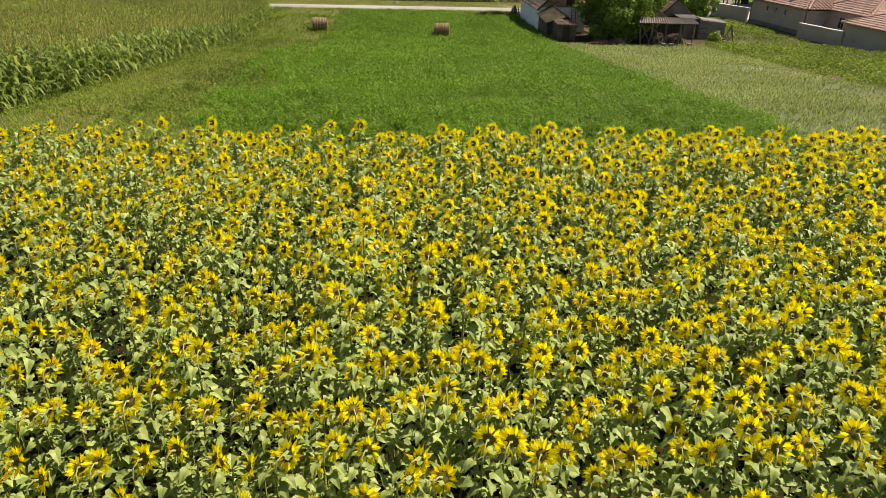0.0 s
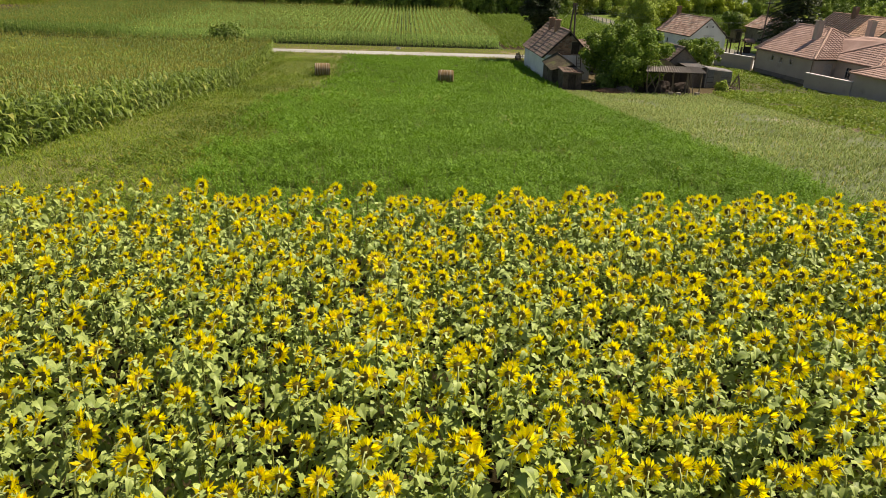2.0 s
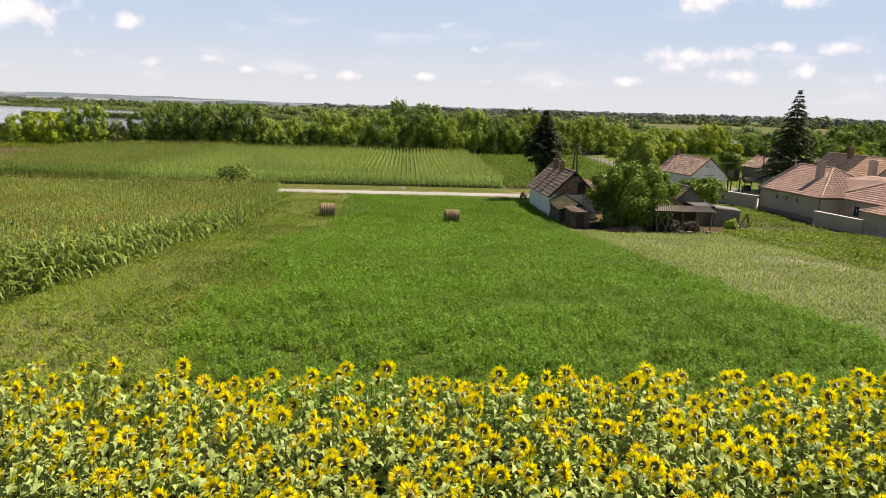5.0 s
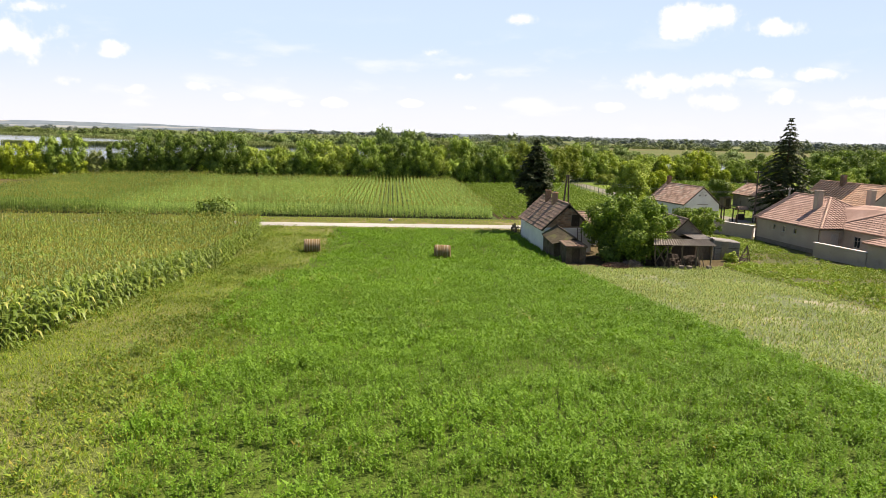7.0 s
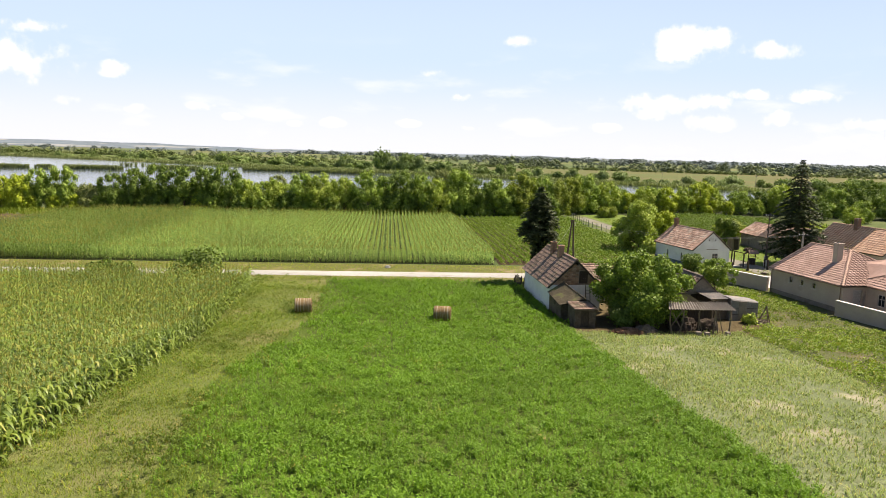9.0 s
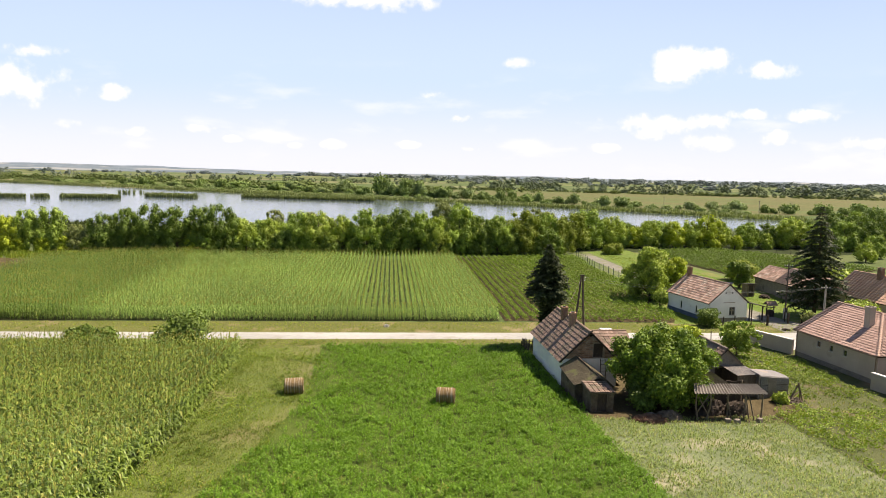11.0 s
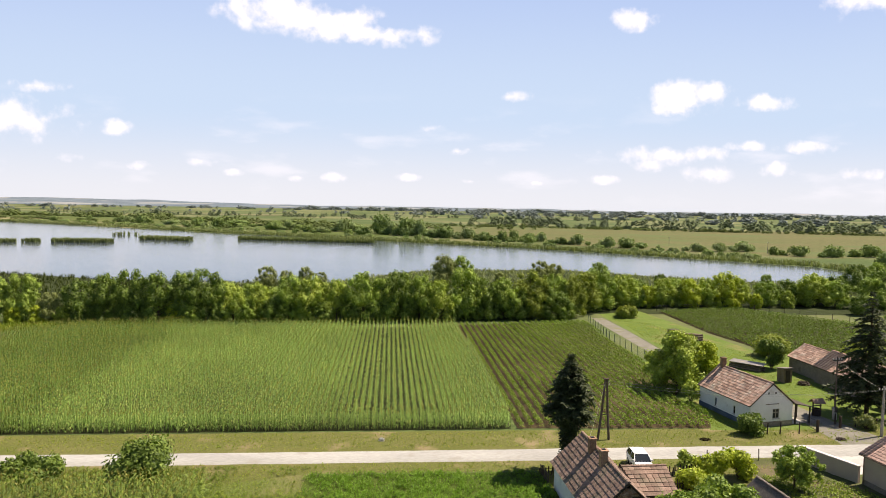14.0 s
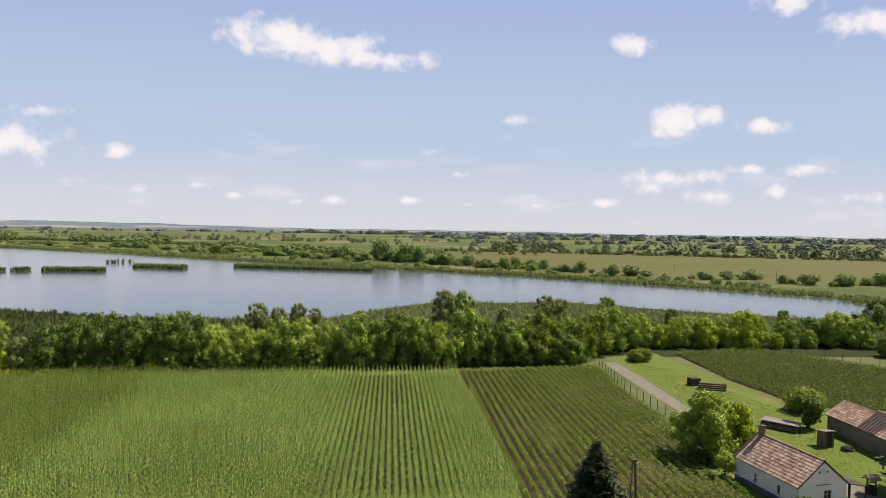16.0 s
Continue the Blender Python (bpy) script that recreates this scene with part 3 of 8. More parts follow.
sheet("marsh", [(-330, 172), (330, 172), (330, 300), (150, 246), (60, 292), (-60, 240), (-330, 330)], 0.003, M_MARSH, "marshy ground under trees and reeds", "marsh")


def road_bm():
    """The road: a strip a hand's width above the ground, with uneven edges."""
    bm = bmesh.new()
    xs = np.arange(-260, 261, 2.0)
    rows = []
    for x in xs:
        n1, n2 = noise.noise((x * 0.35, 1.7, 0)) * 0.14, noise.noise((x * 0.35, 9.1, 0)) * 0.14
        base = 0.008 * max(0.0, x + 10) if x < 60 else 0.56
        y0, y1 = 88.05 + base * 0.25 + n1, 90.65 + base + n2
        rows.append([bm.verts.new(p) for p in ((x, y0 - 0.12, 0.0), (x, y0, 0.045), (x, (y0 + y1) / 2, 0.07), (x, y1, 0.045), (x, y1 + 0.12, 0.0))])
    for a, b in zip(rows, rows[1:]):
        for i in range(4):
            bm.faces.new((a[i], b[i], b[i + 1], a[i + 1]))
    return bm


tagged(part("road", road_bm(), M_ROAD, smooth=True), "narrow pale dusty village road", "road", kind="structure")

LAKE = [(-420, 380), (-260, 300), (-180, 268), (-114, 242), (-86, 231), (-62, 223), (-17, 228), (-2, 251), (13, 266), (62, 274), (94, 251), (138, 229),
        (166, 250), (176, 274), (178, 297), (157, 319), (117, 360), (67, 406), (-12, 456), (-90, 513), (-123, 532), (-241, 625), (-384, 716), (-700, 900), (-1100, 900), (-900, 500)]
lake = sheet("water", LAKE, 0.03, M_WATER, "calm lake mirroring the pale sky", "lake")

# fields beyond the lake
sheet("meadow_ochre", [(8, 560), (68, 470), (150, 395), (215, 350), (420, 380), (700, 720), (330, 770), (30, 780)], 0.05, M_OCHRE, "wide ochre meadow beyond the lake", "meadow")
sheet("meadow_bank", [(-900, 1000), (-369, 715), (-223, 608), (-114, 522), (-12, 485), (8, 560), (30, 780), (-300, 960)], 0.05, M_MEADOW, "green bank meadow beyond the lake", "meadow")
far_rng = np.random.default_rng(21)
for k in range(26):
    fx, fy = far_rng.uniform(-1900, 2300), far_rng.uniform(1050, 3100)
    fw, fh = far_rng.uniform(150, 420), far_rng.uniform(50, 170)
    sk = far_rng.uniform(-60, 60)
    sheet("distant_field", [(fx, fy), (fx + fw, fy + sk), (fx + fw + 40, fy + fh + sk), (fx + 30, fy + fh)], 0.1 + 0.02 * k,
          (M_PALEFAR, M_MEADOW, M_OCHRE)[k % 3], "far strip of farmland in the haze", "field")


def hills_bm():
    bm = bmesh.new()
    xs = np.linspace(-3300, 3300, 130)
    rows = []
    for x in xs:
        h = 13 + 7 * noise.noise((x * 0.0012, 3.1, 0)) + 4 * noise.noise((x * 0.006, 7.7, 0)) + 14 * max(0.0, min(1.0, (-x - 300) / 1400))
        y = 3350 - 0.00005 * x * x
        rows.append([bm.verts.new(p) for p in ((x, y - 500, 0.0), (x, y - 220, h * 0.45), (x, y, h), (x, y + 300, 0.0))])
    for a, b in zip(rows, rows[1:]):
        for i in range(3):
            bm.faces.new((a[i], b[i], b[i + 1], a[i + 1]))
    return bm


tagged(part("backdrop_hills", hills_bm(), M_HILL_HAZED, smooth=True), "low haze-tinted hills along the horizon", "hills", kind="structure")

# hazy sky with clouds on a far backdrop: centre x, height, half width, half height, density
CLOUDS = [(-610, 1000, 280, 105, 1.0), (-350, 960, 290, 100, 1.0), (-50, 905, 290, 62, 0.9), (1258, 1005, 130, 62, 0.8), (2377, 1087, 170, 95, 0.8), (2046, 1243, 200, 80, 0.9),
          (1500, 600, 190, 90, 1.0), (1640, 625, 130, 66, 0.9), (1932, 586, 165, 46, 0.9), (633, 598, 108, 32, 0.8), (209, 424, 66, 34, 0.8), (-1880, 400, 330, 112, 0.9),
          (-1355, 377, 72, 42, 0.8), (2675, 636, 95, 40, 0.8), (1480, 305, 370, 52, 0.7), (1881, 356, 130, 34, 0.8), (2174, 366, 115, 46, 0.9),
          (350, 308, 66, 24, 0.8), (1357, 254, 90, 40, 0.7), (1661, 215, 125, 52, 0.8), (1999, 237, 115, 46, 0.8), (-304, 156, 66, 28, 0.8),
          (-972, 218, 88, 28, 0.7), (-1578, 225, 86, 30, 0.7), (-480, 150, 60, 22, 0.7), (90, 165, 70, 22, 0.7), (420, 150, 60, 18, 0.6), (-800, 170, 60, 20, 0.6),
          (1120, 170, 80, 26, 0.7), (760, 150, 70, 20, 0.6), (2350, 210, 90, 36, 0.7), (-1250, 190, 70, 24, 0.6), (2650, 300, 110, 40, 0.7), (-1700, 560, 150, 36, 0.6)]
SKY_HIGH, SKY_MID, SKY_LOW = (0.244, 0.350, 0.572), (0.345, 0.460, 0.600), (0.485, 0.532, 0.585)
CLOUD_GLOW = 0.73


def cloud_material():
    m, t, nd, b = nodes_of("sky_backdrop")
    nd.remove(b)
    shrink = nd.new("ShaderNodeVectorMath")
    shrink.operation, shrink.inputs[3].default_value = "SCALE", 1 / 1.2
    t.links.new(nd.new("ShaderNodeNewGeometry").outputs["Position"], shrink.inputs[0])
    pos = shrink.outputs[0]

    def noise_at(scale, detail, stretch=(1, 1, 1)):
        mp = nd.new("ShaderNodeMapping")
        mp.inputs["Scale"].default_value = stretch
        t.links.new(pos, mp.inputs[0])
        n = nd.new("ShaderNodeTexNoise")
        n.inputs["Scale"].default_value, n.inputs["Detail"].default_value = scale, detail
        t.links.new(mp.outputs[0], n.inputs["Vector"])
        return n.outputs["Fac"]

    def math_node(op, a, b=None, c=None):
        n = nd.new("ShaderNodeMath")
        n.operation = op
        for s, v in zip(n.inputs, (a, b, c)):
            if isinstance(v, bpy.types.NodeSocket):
                t.links.new(v, s)
            elif v is not None:
                s.default_value = v
        return n.outputs[0]

    def ramp(value, lo, hi, top=1.0, smooth=True):
        r = nd.new("ShaderNodeMapRange")
        r.interpolation_type = "SMOOTHSTEP" if smooth else "LINEAR"
        r.inputs["From Min"].default_value, r.inputs["From Max"].default_value = lo, hi
        r.inputs["To Max"].default_value = top
        t.links.new(value, r.inputs["Value"])
        return r.outputs[0]

    best = None
    for cx, cz, w, h, dens in CLOUDS:
        mp = nd.new("ShaderNodeMapping")
        mp.inputs["Location"].default_value = (-cx / w, 0, -cz / h)
        mp.inputs["Scale"].default_value = (1 / w, 0, 1 / h)
        t.links.new(pos, mp.inputs[0])
        ln = nd.new("ShaderNodeVectorMath")
        ln.operation = "LENGTH"
        t.links.new(mp.outputs[0], ln.inputs[0])
        one = ramp(ln.outputs["Value"], 1.35, 0.0, dens, False)
        best = one if best is None else math_node("MAXIMUM", best, one)
    # billowing edges, finer towards the rim
    billow = math_node("ADD", math_node("MULTIPLY_ADD", noise_at(0.0085, 6), 1.7, -0.85), math_node("MULTIPLY_ADD", noise_at(0.028, 3), 0.5, -0.25))
    body = math_node("ADD", best, billow)
    cloud = math_node("MULTIPLY", ramp(body, 0.12, 0.80), ramp(best, 0.02, 0.22))
    cloud = math_node("MULTIPLY", cloud, 0.93)
    # wisps low over the horizon
    sep = nd.new("ShaderNodeSeparateXYZ")
    t.links.new(pos, sep.inputs[0])
    height = sep.outputs[2]
    wisp = math_node("MULTIPLY", ramp(noise_at(0.0022, 6, (1, 1, 3.4)), 0.52, 0.74, 0.45), math_node("MULTIPLY", ramp(height, 640, 330), ramp(height, 20, 130)))
    cloud = math_node("MAXIMUM", cloud, wisp)
    low = mix_rgb(t, ramp(height, 20, 520), SKY_LOW, SKY_MID)
    clear = mix_rgb(t, ramp(height, 450, 1500), low, SKY_HIGH)
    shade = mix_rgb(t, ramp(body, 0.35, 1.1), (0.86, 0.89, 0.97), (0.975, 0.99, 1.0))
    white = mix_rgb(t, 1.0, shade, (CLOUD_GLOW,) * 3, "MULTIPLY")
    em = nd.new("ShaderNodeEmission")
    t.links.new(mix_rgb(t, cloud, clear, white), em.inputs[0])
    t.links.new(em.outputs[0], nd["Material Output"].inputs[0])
    return m


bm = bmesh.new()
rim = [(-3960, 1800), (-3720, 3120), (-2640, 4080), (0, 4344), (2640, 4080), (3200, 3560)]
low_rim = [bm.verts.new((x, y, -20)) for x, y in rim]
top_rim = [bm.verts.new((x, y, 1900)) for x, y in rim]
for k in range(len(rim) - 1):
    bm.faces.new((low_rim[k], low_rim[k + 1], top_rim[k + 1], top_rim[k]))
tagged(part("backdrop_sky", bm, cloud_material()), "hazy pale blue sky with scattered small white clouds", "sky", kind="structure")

# ---- plants ----


def leaf_heart(tp, base, out, length, width, droop, mat=0, roll=0.0):
    """A heart-shaped leaf that starts at base, goes along out, bends down towards its tip and is folded along its rib."""
    base, out = Vector(base), Vector(out).normalized()
    side = out.cross(Vector((0, 0, 1)))
    side = side.normalized() if side.length > 1e-3 else Vector((1, 0, 0))
    up = side.cross(out)
    side, up = side * math.cos(roll) + up * math.sin(roll), up * math.cos(roll) - side * math.sin(roll)

    def at(u, v):
        return base + out * length * u + side * width * v + up * abs(v) * 0.28 * width + Vector((0, 0, -droop * 0.6 * length * max(u, 0.0) ** 1.7))

    rib = [at(0, 0), at(0.48, 0), at(1.0, 0)]
    for g in (-1, 1):
        edge = [at(-0.14, 0.26 * g), at(0.06, 0.52 * g), at(0.40, 0.44 * g), at(0.74, 0.21 * g)]
        edge[1] = edge[1] + up * (-0.20 * width)
        edge[2] = edge[2] + up * (0.10 * width)
        tp.add(rib + edge, [(0, 3, 4), (0, 4, 5, 1), (1, 5, 6), (1, 6, 2)], mat)


def ring_tube(tp, pts, radii, mat, sides=4):
    """A thin stalk through the points."""
    ring = []
    for k, p in enumerate(pts):
        d = (pts[min(k + 1, len(pts) - 1)] - pts[max(k - 1, 0)]).normalized()
        a = d.orthogonal().normalized()
        b = d.cross(a)
        ring += [p + (a * math.cos(2 * math.pi * i / sides) + b * math.sin(2 * math.pi * i / sides)) * radii[k] for i in range(sides)]
    tp.add(ring, [(sides * k + i, sides * k + (i + 1) % sides, sides * (k + 1) + (i + 1) % sides, sides * (k + 1) + i) for k in range(len(pts) - 1) for i in range(sides)], mat)


def sunflower_parts(seed):
    """Stem, leaves and head of one sunflower, about 2 m high, nodding towards +y. Materials: 0 leaf, 1 stem, 2 petal, 3 disc, 4 bract, 5 neck."""
    r = np.random.default_rng(seed)
    top = 1.92 + r.normal(0, 0.08)
    bend = r.uniform(-0.06, 0.06)
    turn = r.normal(0.30, 0.42)
    fwd = Vector((math.sin(turn), math.cos(turn), 0))
    tilt = r.uniform(-0.95, -0.15)
    nrm = (fwd * math.cos(tilt) + Vector((0, 0, math.sin(tilt)))).normalized()
    e1 = nrm.cross(Vector((0, 0, 1))).normalized()
    e2 = e1.cross(nrm)
    R = r.uniform(0.174, 0.212)
    shoulder = Vector((bend * 1.5, 0, top - 0.02))
    c = shoulder + fwd * (0.15 + 0.05 * math.cos(tilt)) + Vector((0, 0, 0.05 + 0.10 * tilt))
    stem, leaves, head = Template(), Template(), Template()
    ring_tube(stem, [Vector((0, 0, 0)), Vector((bend, bend * 0.5, top * 0.5)), shoulder - Vector((0, 0, 0.14))], (0.022, 0.018, 0.016), 1, 3)
    ring_tube(stem, [shoulder - Vector((0, 0, 0.14)), shoulder + fwd * 0.03, shoulder.lerp(c, 0.62) + Vector((0, 0, 0.045)), c - nrm * 0.03], (0.014, 0.011, 0.011, 0.022), 5)
    n = 30
    for k in range(n):
        z = 0.55 + (top - 0.62) * (k / (n - 1)) ** 0.85 + r.normal(0, 0.03)
        a = k * 2.4 + r.normal(0, 0.25)
        f = z / top
        size = (0.165 if f < 0.75 else 0.165 - 0.22 * (f - 0.75)) * r.uniform(0.6, 1.3)
        out = Vector((math.cos(a), math.sin(a), r.uniform(-0.15, 0.3)))
        axis = Vector((bend * f * 1.5, 0, z))
        stalk = axis + Vector((math.cos(a), math.sin(a), 0.35)) * size * r.uniform(0.6, 1.3)
        leaf_heart(leaves, stalk, out, size, size * 0.98, r.uniform(0.4, 2.2), 0, r.uniform(-0.8, 0.8))
        leaves.add([axis + Vector((0, 0, -0.006)), axis + Vector((0, 0, 0.012)), stalk], [(0, 1, 2)], 5)

    def ring_pt(a, rad, fw):
        return c + (e1 * math.cos(a) + e2 * math.sin(a)) * rad + nrm * fw

    m = 9
    rim = [ring_pt(2 * math.pi * k / m, R * 0.37, 0.0) for k in range(m)]
    head.add([c - nrm * 0.032] + rim, [(0, 1 + k, 1 + (k + 1) % m) for k in range(m)], 4)
    head.add([c + nrm * 0.03] + [p + nrm * 0.004 for p in rim], [(0, 1 + (k + 1) % m, 1 + k) for k in range(m)], 3)
    for k in range(11):
        a = 2 * math.pi * k / 11 + r.normal(0, 0.12)
        head.add([ring_pt(a - 0.2, R * 0.33, -0.008), ring_pt(a + 0.2, R * 0.33, -0.008), ring_pt(a + r.normal(0, 0.1), R * r.uniform(0.44, 0.58), -0.03 + r.normal(0, 0.012))], [(0, 1, 2)], 4)
    for layer, (count, fw, long) in enumerate(((19, -0.03, 1.0), (17, 0.01, 0.97))):
        for k in range(count):
            a = 2 * math.pi * (k + 0.5 * layer) / count + r.normal(0, 0.10)
            w = 1.05 * math.pi / count * r.uniform(0.75, 1.15)
            L = R * long * r.uniform(0.82, 1.14)
            back = fw + r.normal(0, 0.03)
            head.add([ring_pt(a, R * 0.30, 0.008), ring_pt(a - w, R * 0.68, 0.01 + back * 0.4), ring_pt(a + r.normal(0, 0.06), L, back), ring_pt(a + w, R * 0.68, 0.01 + back * 0.4 + r.normal(0, 0.012))], [(0, 1, 2, 3)], 2)
    return stem, leaves, head


SUN_MATS = [M_SUNLEAF, M_SUNSTEM, M_PETAL, M_DISC, M_BRACT, M_SUNNECK]
SUN_KINDS = [sunflower_parts(100 + k) for k in range(14)]


def merged(*tps):
    out = Template()
    for t in tps:
        o = len(out.v)
        out.v += t.v
        out.f += [tuple(i + o for i in f) for f in t.f]
        out.m += t.m
    return out


SUN_WHOLE = [merged(*k) for k in SUN_KINDS]
sun_pos = in_rows([(-13, 4.865), (15, 4.865), (15, 17.45), (-13, 17.45)], 0.765, 0.215, "x", (0.09, 0.06), skip=0.03)
wide = np.abs(sun_pos[:, 0] + 0.8 - 0.065 * (sun_pos[:, 1] - 1.6)) > 0.70 * (sun_pos[:, 1] - 1.6) + 2.6
sun_side, sun_pos = sun_pos[wide], sun_pos[~wide]
thin = (sun_pos[:, 0] < -5.5) & (sun_pos[:, 1] > 16.2)
sun_pos = sun_pos[~(thin & (RNG.random(len(sun_pos)) < 0.25))]
sun_yaw = RNG.normal(-0.1, 0.35, len(sun_pos))
sun_size = RNG.normal(0.77, 0.045, len(sun_pos))
sun_size[RNG.random(len(sun_pos)) < 0.01] *= 1.12
near = (sun_pos[:, 0] > -4.2) & (sun_pos[:, 0] < 5.4) & (sun_pos[:, 1] > 5.0) & (sun_pos[:, 1] < 11.4)
near_idx = np.nonzero(near)[0][:290]
rest = np.ones(len(sun_pos), bool)
rest[near_idx] = False
stuff("sunflower_stand", "dense stand of ripening sunflowers turned away", "sunflowers", SUN_WHOLE, sun_pos[rest], SUN_MATS, sun_yaw[rest], sun_size[rest])


def plain_sunflower(seed):
    """A sunflower with fewer pieces, for the parts of the field that lie farther off."""
    r = np.random.default_rng(seed)
    tp = Template()
    top = 1.9
    tp.add([(-0.015, 0, 0), (0.015, 0, 0), (0, 0, top)], [(0, 1, 2)], 1)
    for k in range(7):
        a, z = k * 2.4, 0.5 + 1.2 * k / 6
        leaf_heart(tp, (0.06 * math.cos(a), 0.06 * math.sin(a), z), (math.cos(a), math.sin(a), 0.2), 0.24, 0.22, 0.9)
    nrm = Vector((0.5, 0.7, -0.4)).normalized()
    e1 = nrm.cross(Vector((0, 0, 1))).normalized()
    e2 = e1.cross(nrm)
    c = Vector((0.03, 0.05, top + 0.05))
    ring = [c + (e1 * math.cos(a) + e2 * math.sin(a)) * 0.19 * (1.0 if k % 2 else 0.78) for k, a in enumerate(np.linspace(0, 2 * math.pi, 13)[:-1])]
    tp.add([c + nrm * 0.02] + ring, [(0, 1 + k, 1 + (k + 1) % 12) for k in range(12)], 2)
    return tp


out_pos = in_rows([(-23.6, -7.9), (25.6, -7.9), (25.6, 17.45), (-23.6, 17.45)], 0.765, 0.40, "x", (0.07, 0.06))
out_pos = out_pos[~((out_pos[:, 0] > -13) & (out_pos[:, 0] < 15) & (out_pos[:, 1] > 4.6))]
out_pos = np.concatenate([out_pos, sun_side])
stuff("sunflower_stand", "outer rows of the ripening sunflower field", "sunflowers", [plain_sunflower(150 + k) for k in range(4)], out_pos, SUN_MATS, RNG.normal(-0.1, 0.35, len(out_pos)), RNG.normal(0.78, 0.045, len(out_pos)))
sun_meshes = []
for k, (a, b, c) in enumerate(SUN_KINDS):
    row = []
    for nm, tp in (("stem", a), ("foliage", b), ("flower_head", c)):
        row.append(mesh_np(nm, *[x for x in tp.arrays()[:2]], SUN_MATS, tp.arrays()[2]))
    sun_meshes.append(row)
for n, i in enumerate(near_idx):
    k = int(RNG.integers(0, len(SUN_KINDS)))
    ob = thing("sunflower", "tall sunflower with yellow petals and drooping pale leaves", "sunflower", sun_pos[i], 0, "sunflowers in rows")
    ob.rotation_euler[2] = sun_yaw[i]
    ob.scale = (sun_size[i],) * 3
    for nm, me in zip(("stem", "foliage", "flower_head"), sun_meshes[k]):
        shared(nm, me, ob, Matrix.Identity(4))


def blade_tuft(seed, blades, height, spread, width, curl=0.4):
    r = np.random.default_rng(seed)
    tp = Template()
    for _ in range(blades):
        a = r.uniform(0, 2 * math.pi)
        d = Vector((math.cos(a), math.sin(a), 0))
        s = Vector((-d.y, d.x, 0)) * width * 0.5
        b = Vector((r.normal(0, spread * 0.25), r.normal(0, spread * 0.25), 0))
        h = height * r.uniform(0.6, 1.1)
        m = b + d * spread * 0.35 + Vector((0, 0, h * 0.65))
        t = b + d * spread * r.uniform(0.6, 1.0) + Vector((0, 0, h * (1 - curl * r.random())))
        tp.add([b - s, b + s, m + s, m - s, t], [(0, 1, 2, 3), (3, 2, 4)])
    return tp


def leaf_tuft(seed, leaves, height, spread, size):
    """A low leafy plant: small leaves at all angles, denser on top."""
    r = np.random.default_rng(seed)
    tp = Template()
    for _ in range(leaves):
        a, q = r.uniform(0, 2 * math.pi), math.sqrt(r.random())
        p = Vector((math.cos(a) * q * spread, math.sin(a) * q * spread, height * (0.35 + 0.65 * r.random()) * (1 - 0.45 * q * q)))
        n = Vector((r.normal(), r.normal(), r.normal() + 0.9)).normalized()
        e = n.orthogonal().normalized()
        e = (e * math.cos(a) + n.cross(e) * math.sin(a))
        f = n.cross(e)
        s = size * r.uniform(0.7, 1.3)
        tp.add([p - e * s * 0.5, p + f * s * 0.32, p + e * s * 0.5, p - f * s * 0.32], [(0, 1, 2, 3)])
    # short stalks carry the leaves down to the ground
    for k in range(2):
        a = k * 2.1
        d = Vector((math.cos(a), math.sin(a), 0)) * 0.012
        tp.add([-d, d, Vector((0, 0, height * 0.6))], [(0, 1, 2)])
    return tp


def stem_tuft(seed, stems, height, spread, leaf):
    """A tuft of upright thin stems set with small leaves."""
    r = np.random.default_rng(seed)
    tp = Template()
    for _ in range(stems):
        a, q = r.uniform(0, 2 * math.pi), math.sqrt(r.random())
        b = Vector((math.cos(a) * q * spread, math.sin(a) * q * spread, 0))
        h = height * r.uniform(0.6, 1.15) * (1 - 0.35 * q)
        lean = Vector((r.normal(0, 0.12), r.normal(0, 0.12), 1.0)) * h
        for k in range(3):
            p = b + lean * (0.55 + 0.22 * k)
            c = r.uniform(0, 2 * math.pi)
            d = Vector((math.cos(c), math.sin(c), r.uniform(0.2, 1.1))).normalized()
            w = d.cross(Vector((0.3, 0.1, 1))).normalized() * leaf * 0.42
            tp.add([p - w, p + w, p + d * leaf * r.uniform(1.0, 1.9)], [(0, 1, 2)])
        tp.add([b - Vector((0.006, 0, 0)), b + Vector((0.006, 0, 0)), b + lean], [(0, 1, 2)])
    return tp


